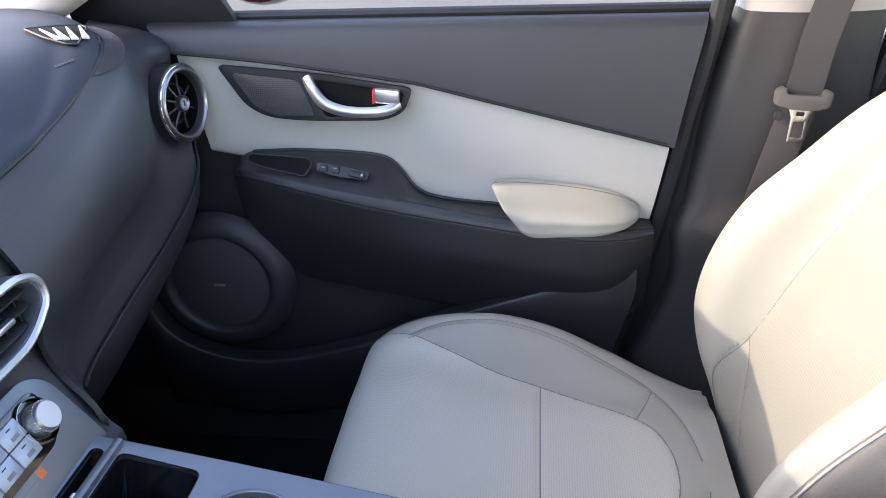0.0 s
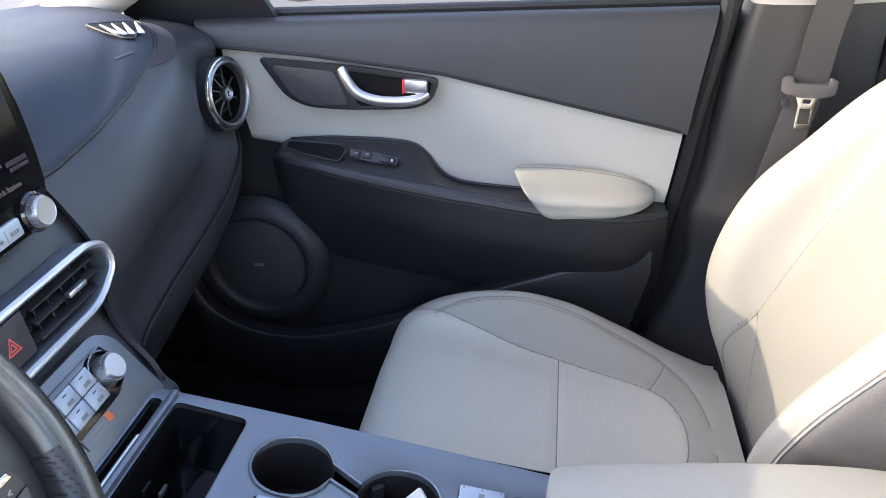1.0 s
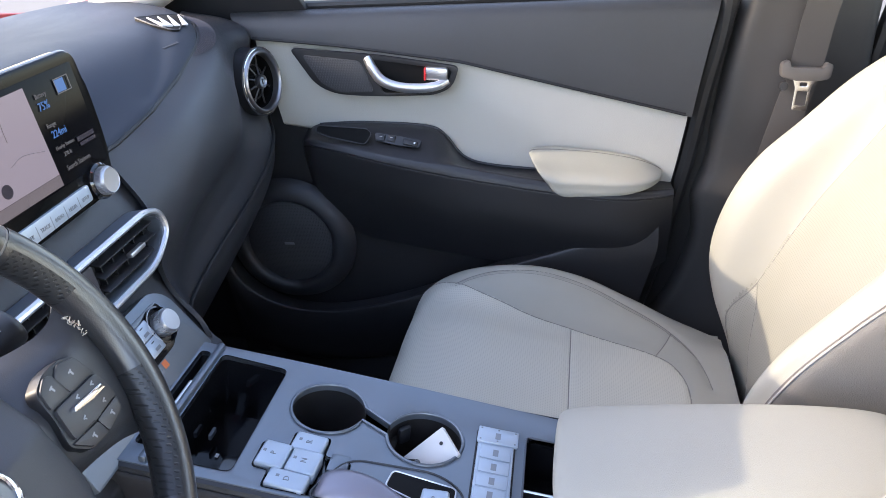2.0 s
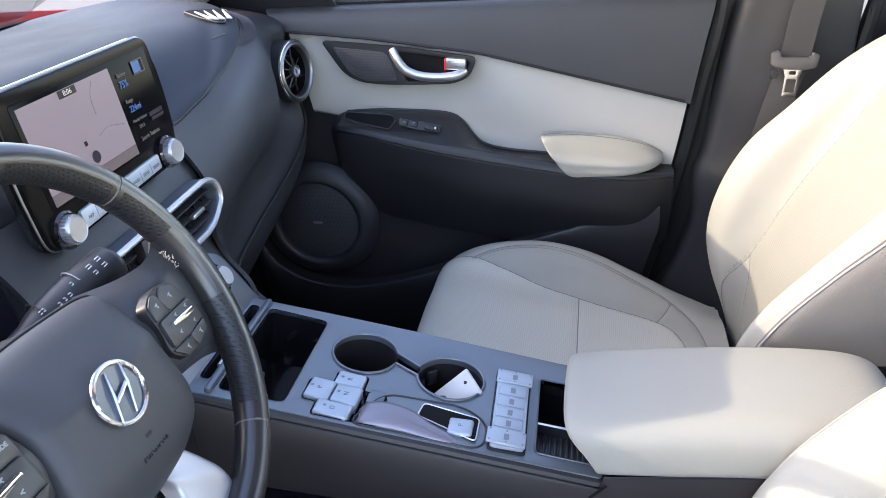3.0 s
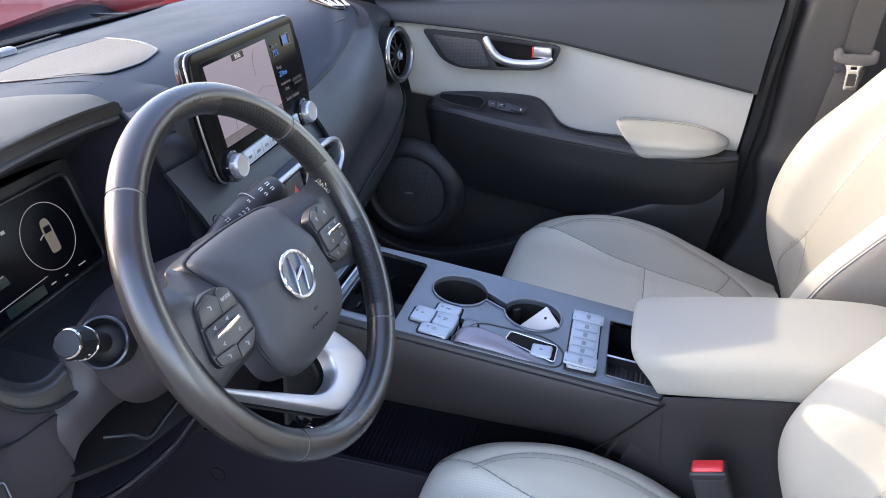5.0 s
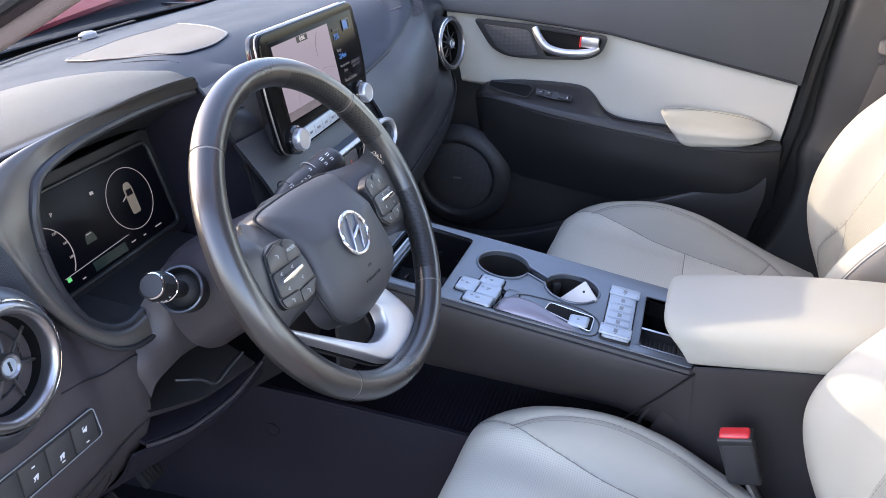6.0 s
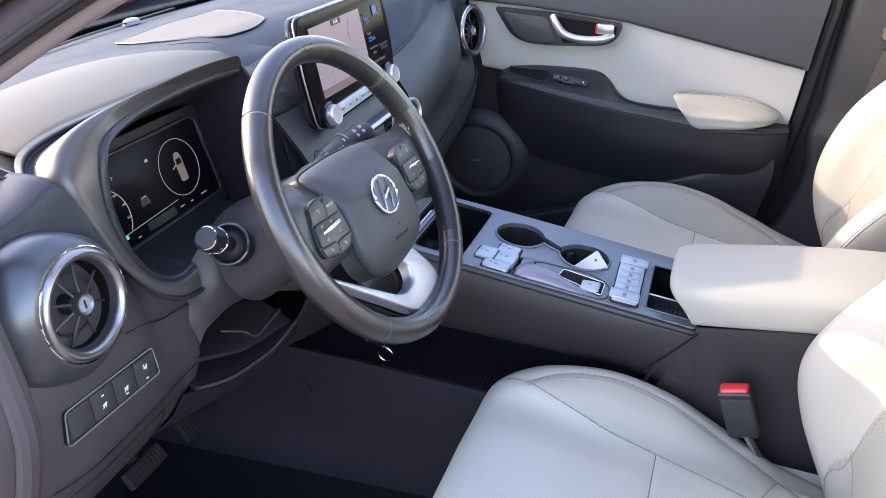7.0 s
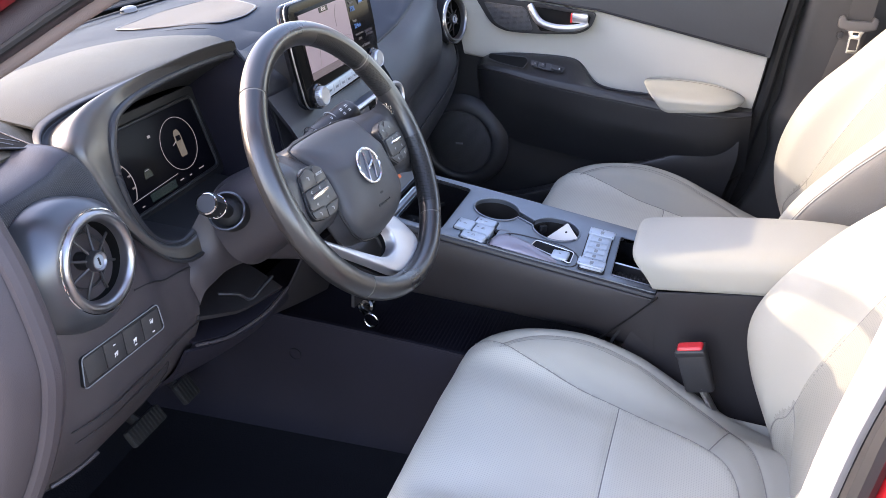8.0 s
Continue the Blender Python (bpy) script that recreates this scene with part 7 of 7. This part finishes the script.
    part("slide_cover", block(0.022, 0.026, 0.012, CON @ pose(0.227 * K, -0.054, -0.005), 0.003), GREYPAINT, con)
    # palm rest hump with the parking brake key behind it
    hump = []
    for u, w, h, yc in ((0.212, 0.014, -0.004, -0.090), (0.220, 0.020, 0.006, -0.087), (0.240, 0.023, 0.010, -0.084), (0.270, 0.021, 0.009, -0.086), (0.300, 0.014, 0.006, -0.096), (0.325, 0.008, 0.003, -0.102), (0.340, 0.005, -0.006, -0.103)):
        hump.append([list(CON @ Vector((u * K, yc + w * f, -0.004 + (h + 0.004) * q))) for f, q in ((-1, 0), (-0.85, 0.6), (-0.5, 0.95), (0, 1.0), (0.5, 0.95), (0.85, 0.6), (1, 0))])
    part("palm_rest", sheet(net(hump, 24, 24)), material("pearl_trim", (0.25, 0.235, 0.27), 0.36, metal=0.5, vary=0.05), con, "smooth pale palm rest", sharp=80)
    part("selector_edge", tube([list(CON @ Vector((x, y, 0.0))) for x, y in cx(rounded([(0.205, -0.110), (0.235, -0.045), (0.330, -0.040), (0.362, -0.060), (0.362, -0.108)], 0.02, 6))], 0.0015, seg=6, closed=True), PLASTIC, con)
    # low black plate round the brake key stands for shade in its recess
    part("brake_recess_shade", plate(cx(rounded([(0.280, -0.074), (0.284, -0.050), (0.352, -0.058), (0.352, -0.098)], 0.006)), level(CON, 0.0), 0.0022, 0.001), DEEP, con)
    part("recess_rim", tube([list(CON @ Vector((x, y, 0.002))) for x, y in cx(rounded([(0.280, -0.074), (0.284, -0.050), (0.352, -0.058), (0.352, -0.098)], 0.006))], 0.0010, seg=6, closed=True), SATIN, con)
    key = part("brake_key", block(0.030, 0.028, 0.010, CON @ pose(0.332 * K, -0.079, 0.000, 0, -6, 0), 0.004, 3), SWITCH, con, "pale parking brake key")
    lettering("P", 0.008, CON @ pose(0.332 * K, -0.079, 0.0054, 0, -6, 90), PRINT, key, depth=0.0002)
    # seat heating key bank
    bx, by = sum(p[0] for p in bank) / len(bank), sum(p[1] for p in bank) / len(bank)
    part("bank_surround", plate([(bx + (x - bx) * 1.11, by + (y - by) * 1.05) for x, y in bank], CON, 0.0022, 0.0008), BLACK, con, "black gap round the key bank")
    b = part("key_bank", plate(bank, CON, 0.006, 0.002), SWITCH, con, "pale bank of seat climate keys")
    for k, (y, h) in enumerate(((0.028, 0.026), (0.002, 0.022), (-0.020, 0.020), (-0.041, 0.020), (-0.061, 0.018), (-0.086, 0.026))):
        w = 0.046 if k in (0, 5) else 0.034
        kk = part("bank_key", block(w, h - 0.0012, 0.004, CON @ pose(0.3855 * K, y, 0.0055 + (0.0012 if k in (0, 5) else 0)), 0.0015), SWITCH, b)
        zz = 0.0076 + (0.0012 if k in (0, 5) else 0)
        part("bank_mark", block(0.006, 0.010, 0.0002, CON @ pose(0.3855 * K, y - 0.001, zz), 0), PRINT, kk)
        if k in (0, 5):
            for s in (-1, 1):
                for q in (-1, 0, 1):
                    part("bank_lamp", block(0.002, 0.002, 0.0002, CON @ pose((0.3855 + 0.019 * q) * K, y + s * 0.009, zz), 0), PRINT, kk)
    # rear bin with a ribbed mat
    well(bin_, 0.055, GLOSS, con, "rear_bin", 0.93, "small open bin")
    part("bin_bar", tube([list(CON @ Vector((x * K, -0.022, -0.016))) for x in (0.421, 0.486)], 0.0016, seg=5), SATIN, con)
    # wall, ribs and mat get a lighter grey for light falling into the bin
    part("bin_wall", block(0.064, 0.003, 0.036, CON @ pose(0.453 * K, -0.022, -0.035), 0.0), KEYGREY, con)
    for k in range(9):
        part("bin_rib", block(0.0034, 0.062, 0.004, CON @ pose((0.426 + 0.0068 * k) * K, -0.056, -0.030), 0.001), KEYGREY, con)
    part("bin_mat", block(0.062, 0.066, 0.004, CON @ pose(0.453 * K, -0.056, -0.033), 0.001), KEYGREY, con)
    part("bin_rim", tube([list(CON @ Vector((x, y, 0.0005))) for x, y in bin_], 0.0012, seg=6, closed=True), VENTSHELL, con)
    # flanks of the bridge
    for s, ye in ((-1, -0.120), (1, 0.104)):
        rows = []
        for f, dy in ((0.0, 0.006), (0.03, 0.0), (0.25, -0.003), (0.6, 0.004), (0.9, 0.016), (1.0, 0.03)):
            row = []
            for x in (-0.02, 0.08, 0.18, 0.28, 0.38, 0.46, 0.498):
                zt = 0.812 - 0.188 * x - 0.010
                zb = np.interp(x, [-0.02, 0.40, 0.43, 0.498], [0.655, 0.616, 0.612, 0.60])
                dd = dy * min(1.0, max(0.0, (0.505 - x) / 0.12))
                row.append((x, ye + dd if s < 0 else ye - dd, zt + (zb - zt) * f))
            rows.append(row)
        part("bridge_side", sheet(net(rows, 20, 40)), FLANK, con, "brown-grey flank of the console bridge", sharp=60)
    part("flank_gap", tube([(0.500, -0.1215, 0.716), (0.455, -0.1215, 0.668), (0.405, -0.120, 0.618)], 0.0014, seg=6), DEEP, con)
    under = net([[(x, y, np.interp(x, [-0.02, 0.42], [0.668, 0.632])) for y in (-0.10, 0, 0.085)] for x in (-0.02, 0.2, 0.42)], 6, 4)
    part("bridge_floor", thick(sheet(under), 0.006), BLACK, con)
    # rear pedestal under the armrest
    rows = []
    for f, dy in ((0.0, 0.004), (0.04, 0.0), (0.4, -0.002), (0.8, -0.010), (1.0, -0.022)):
        row = []
        for k, (x0, x1) in enumerate(((0.498, 0.36), (0.56, 0.47), (0.66, 0.62), (0.76, 0.75), (0.86, 0.86))):
            zt, zb = 0.722 + 0.016 * min(1, (x0 - 0.498) / 0.18), 0.30
            row.append((x0 + (x1 - x0) * min(1, f * 1.4), -0.117 + dy, zt + (zb - zt) * f))
        rows.append(row)
    g = net(rows, 20, 30)
    part("pedestal_side", sheet(g), FLANK, con, "brown-grey side of the armrest pedestal")
    g2 = g.copy()
    g2[:, :, 1] = -0.012 - g2[:, :, 1]
    part("pedestal_side", sheet(g2), FLANK, con)
    back = net([[(0.86, y, z) for y in (-0.115, 0, 0.10)] for z in (0.30, 0.735)], 4, 4)
    part("pedestal_back", thick(sheet(back), 0.005), PLASTIC, con)
    fr = net([[(0.498, y, 0.718) for y in (-0.113, 0.095)], [(0.42, y, 0.60) for y in (-0.118, 0.10)], [(0.36, y, 0.30) for y in (-0.13, 0.12)]], 8, 4)
    part("pedestal_front", thick(sheet(fr), 0.005), BLACK, con)
    # low storage walls either side of the tunnel, with a ribbed mat between
    for s, yy in ((-1, -0.172), (1, 0.160)):
        rows = [[(x, yy + s * dy, z + dz) for x, z in ((-0.58, 0.640), (-0.35, 0.626), (-0.196, 0.6145), (-0.056, 0.605), (0.055, 0.595), (0.172, 0.584), (0.38, 0.556), (0.50, 0.50))] for dy, dz in ((-0.022, -0.03), (-0.010, -0.002), (0.0, 0.0), (0.006, -0.01), (0.010, -0.14), (0.02, -0.30))]
        for r in rows:
            for q in range(len(r)):
                r[q] = (r[q][0], r[q][1], max(r[q][2], 0.30))
        part("tunnel_wall", thick(sheet(net(rows, 20, 40)), 0.005), DARK, con, "dark side wall of the lower tray")
    # shallow dish coloured black for the shade of a deeper hole
    part("wall_recess_shade", lathe([(0.0, -0.004), (0.010, -0.002), (0.012, 0.003), (0.014, 0.0)], frame_of((-0.155, -0.1785, 0.533), (1, 0, 0), (0, 0, 1)), 20), DEEP, con)
    low = net([[(x, y, z) for y in (-0.165, 0, 0.155)] for x, z in ((-0.30, 0.60), (-0.05, 0.565), (0.20, 0.555), (0.42, 0.54))], 8, 4)
    part("lower_tray", thick(sheet(low), 0.006), DARK, con)
    for k in range(52):
        x = -0.02 + 0.0075 * k
        part("mat_rib", block(0.0036, 0.26, 0.0004, Matrix.Translation((x, -0.005, float(np.interp(x, [-0.05, 0.2, 0.42], [0.5674, 0.5574, 0.5424])))), 0.001), DARK, con)
    return con


build_console()


def build_armrest():
    lid = thing("armrest_box", "padded beige leather armrest lid on the console", "armrest box", at=(0.64, -0.015, 0.73))
    rows = []
    for x0, x1, h, e in ((0.528, 0.528, 0.0, 0.93), (0.505, 0.524, 0.14, 0.945), (0.478, 0.518, 0.36, 0.955), (0.458, 0.508, 0.60, 0.955), (0.451, 0.498, 0.76, 0.95), (0.459, 0.490, 0.90, 0.955), (0.488, 0.498, 0.975, 0.98), (0.56, 0.56, 1.0, 1), (0.64, 0.64, 1.01, 1), (0.72, 0.72, 1.01, 1), (0.775, 0.775, 0.97, 0.98), (0.806, 0.806, 0.80, 0.94), (0.818, 0.818, 0.50, 0.90), (0.820, 0.820, 0.0, 0.86)):
        zb = 0.727 + 0.013 * min(1, max(0, x0 - 0.49) / 0.19)
        hh = 0.067 * h
        row = []
        for f, q in ((-0.97, 0.0), (-1.0, 0.10), (-1.0, 0.38), (-0.965, 0.66), (-0.86, 0.87), (-0.68, 0.965), (-0.3, 1.0), (0.3, 0.99), (0.68, 0.94), (0.87, 0.83), (0.97, 0.62), (1.01, 0.38), (1.0, 0.1), (0.97, 0.0)):
            row.append((x0 + (x1 - x0) * (1 - q), -0.026 + 0.093 * e * f, zb + hh * q * (1 - 0.10 * max(0, f))))
        rows.append(row)
    g = net(rows, 60, 60)
    part("lid", sheet(g), LEATHER, lid, "soft beige leather pad", sharp=80)
    part("lid_base", block(0.300, 0.170, 0.012, Matrix.Translation((0.672, -0.026, 0.739)) @ pose(0, 0, 0, 0, -2, 0), 0.004), PLASTIC, lid)


build_armrest()


# ---- small things ----
def build_small():
    card = thing("key_card", "white plastic key card with a black fob in the cup holder", "key card", at=(0.315, 0.0, 0.70))
    m = CON @ Matrix.Translation((0.318 * K, -0.004, -0.012)) @ pose(0, 0, 0, 18, -42, 28)
    part("card", block(0.058, 0.040, 0.007, m, 0.002), WHITEPLASTIC, card, "white plastic card")
    part("card_mark", lathe([(0.0, 0.0040), (0.0022, 0.0040), (0.0022, 0.003)], m @ pose(0.018, 0.004, 0), 12), BLACK, card)
    m2 = CON @ Matrix.Translation((0.290 * K, -0.020, -0.020)) @ pose(0, 0, 0, 5, -30, -20)
    part("fob", block(0.040, 0.020, 0.010, m2, 0.004, 3), GLOSS, card, "black key fob")
    part("fob_ring", tube([list(m2 @ Vector((-0.014 + 0.012 * math.cos(a), 0.012 * math.sin(a), 0.006))) for a in np.linspace(0, 2 * math.pi, 24, endpoint=False)], 0.0014, seg=6, closed=True), CHROME, card)
    # belt buckle between driver's seat and console
    b = thing("belt_buckle", "black seat belt buckle with a red release button", "belt buckle", at=(0.60, -0.160, 0.50))
    top, low = Vector((0.556, -0.163, 0.650)), Vector((0.580, -0.160, 0.578))
    d = (top - low).normalized()
    m = frame_of(low, (0.94, -0.10, 0.26), d)
    L = (top - low).length
    part("button_frame", block(0.047, 0.012, 0.027, m @ pose(0, L + 0.002, 0), 0.003, 3), STALK, b)
    part("housing", block(0.046, L, 0.024, m @ pose(0, L / 2, 0), 0.006, 3), PLASTIC, b, "black plastic housing")
    part("release_button", block(0.040, 0.012, 0.020, m @ pose(0, L + 0.006, 0.0), 0.004, 3), RED, b, "red release button")
    part("stalk", tube([list(m @ Vector(p)) for p in ((0, 0.01, 0), (0.010, -0.05, -0.006), (0.03, -0.11, -0.012))], 0.013, seg=8, flat=0.5), STEEL, b)
    # pedals
    for name, c, w, h, lab in (("brake_pedal", (-0.365, -0.382, 0.474), 0.088, 0.034, "ribbed black rubber brake pedal"), ("accelerator_pedal", (-0.365, -0.262, 0.466), 0.045, 0.045, "ribbed black accelerator pedal")):
        p = thing(name, lab, "pedal", at=c)
        pm = frame_of(c, (0, 1, 0), (-0.5, 0, 0.86))
        part("pad", plate(rounded([(-w / 2, -h / 2), (-w / 2, h / 2), (w / 2, h / 2), (w / 2, -h / 2)], 0.006), pm, 0.010, 0.003), RUBBER, p)
        n = int(w / 0.008)
        for k in range(n):
            part("rib", block(0.004, h * 0.86, 0.004, pm @ pose(-w / 2 + 0.008 * (k + 0.5), 0, 0.011), 0.001), MATRUBBER, p)
        part("arm", tube([list(pm @ Vector((0, 0, 0))), list(pm @ Vector((0, 0.10, -0.06))), (c[0] - 0.12, c[1], c[2] + 0.30)], 0.009, seg=8, flat=1.4), BLACK, p)
    # socket with a small key ring under the console front
    s = thing("power_socket", "black power socket with a small chrome ring", "power socket", at=(0.0, -0.13, 0.60))
    sm = frame_of((-0.01, -0.140, 0.640), (1, 0, 0), (0, 0.3, 1))
    part("socket", lathe([(0.016, 0.0), (0.016, 0.012), (0.012, 0.014), (0.011, 0.004), (0.0, 0.003)], sm, 24), GLOSS, s)
    part("ring", tube([list(sm @ Vector((0.012 + 0.013 * math.cos(a), -0.026 + 0.013 * math.sin(a), 0.010 + 0.004 * math.sin(a)))) for a in np.linspace(0, 2 * math.pi, 26, endpoint=False)], 0.0014, seg=6, closed=True), CHROME, s)


build_small()


# ---- driver's door opening ----
def build_opening():
    edge = [(-0.26, -0.765, 0.60), (-0.16, -0.772, 0.72), (-0.085, -0.780, 0.83), (-0.040, -0.785, 0.92), (-0.029, -0.786, 0.975), (-0.036, -0.784, 1.045), (-0.058, -0.778, 1.10), (-0.10, -0.762, 1.16), (-0.16, -0.735, 1.195)]
    part("door_seal", tube(spline(edge, 60), 0.0115, seg=10, up=(0, 1, 0)), SEAL, shell, "dark rubber door seal")
    part("seal_bead", tube(spline([(x + 0.006, y + 0.008, z) for x, y, z in edge], 60), 0.0022, seg=8, up=(0, 1, 0)), PLASTIC_WARM, shell, "thin bead along the seal")
    rows = [[(x + dx, y + dy, z) for x, y, z in edge] for dx, dy in ((-0.004, -0.006), (-0.016, -0.022), (-0.040, -0.032), (-0.12, -0.036), (-0.40, -0.036))]
    part("hinge_pillar", thick(sheet(net(rows, 16, 40)), 0.006), SEAL, shell, "dark trim of the front door frame")
    rows = [[(x + dx, y + dy, z) for x, y, z in edge] for dx, dy in ((-0.004, 0.004), (-0.03, 0.022), (-0.09, 0.030))]
    part("dash_end_trim", thick(sheet(net(rows, 8, 40)), 0.004), PLASTIC_WARM, shell)
    bs = [(0.56, -0.735, 0.42), (0.60, -0.735, 0.56), (0.635, -0.735, 0.70), (0.660, -0.730, 0.84), (0.680, -0.724, 0.97), (0.704, -0.716, 1.08), (0.74, -0.68, 1.25), (0.79, -0.615, 1.43)]
    part("door_seal", tube(spline(bs, 50), 0.013, seg=10, up=(0, 1, 0)), PILLAR, shell, "taupe door seal")
    part("door_seal", tube(spline([(x + 0.018, y - 0.022, z) for x, y, z in bs], 50), 0.011, seg=10), RUBBER, shell)
    rows = [[(x + dx, y + dy, z) for x, y, z in bs] for dx, dy in ((0.022, -0.015), (0.032, -0.035), (0.040, -0.060), (0.10, -0.085), (0.22, -0.085))]
    part("outer_b_pillar", thick(sheet(net(rows, 16, 40)), 0.006), REDPAINT, shell, "red painted door frame")
    rows = [[(x + dx, y + dy, z) for x, y, z in bs] for dx, dy in ((0.010, 0.010), (0.06, 0.03), (0.20, 0.03))]
    part("inner_b_pillar", thick(sheet(net(rows, 8, 40)), 0.006), PLASTIC_WARM, shell)


build_opening()
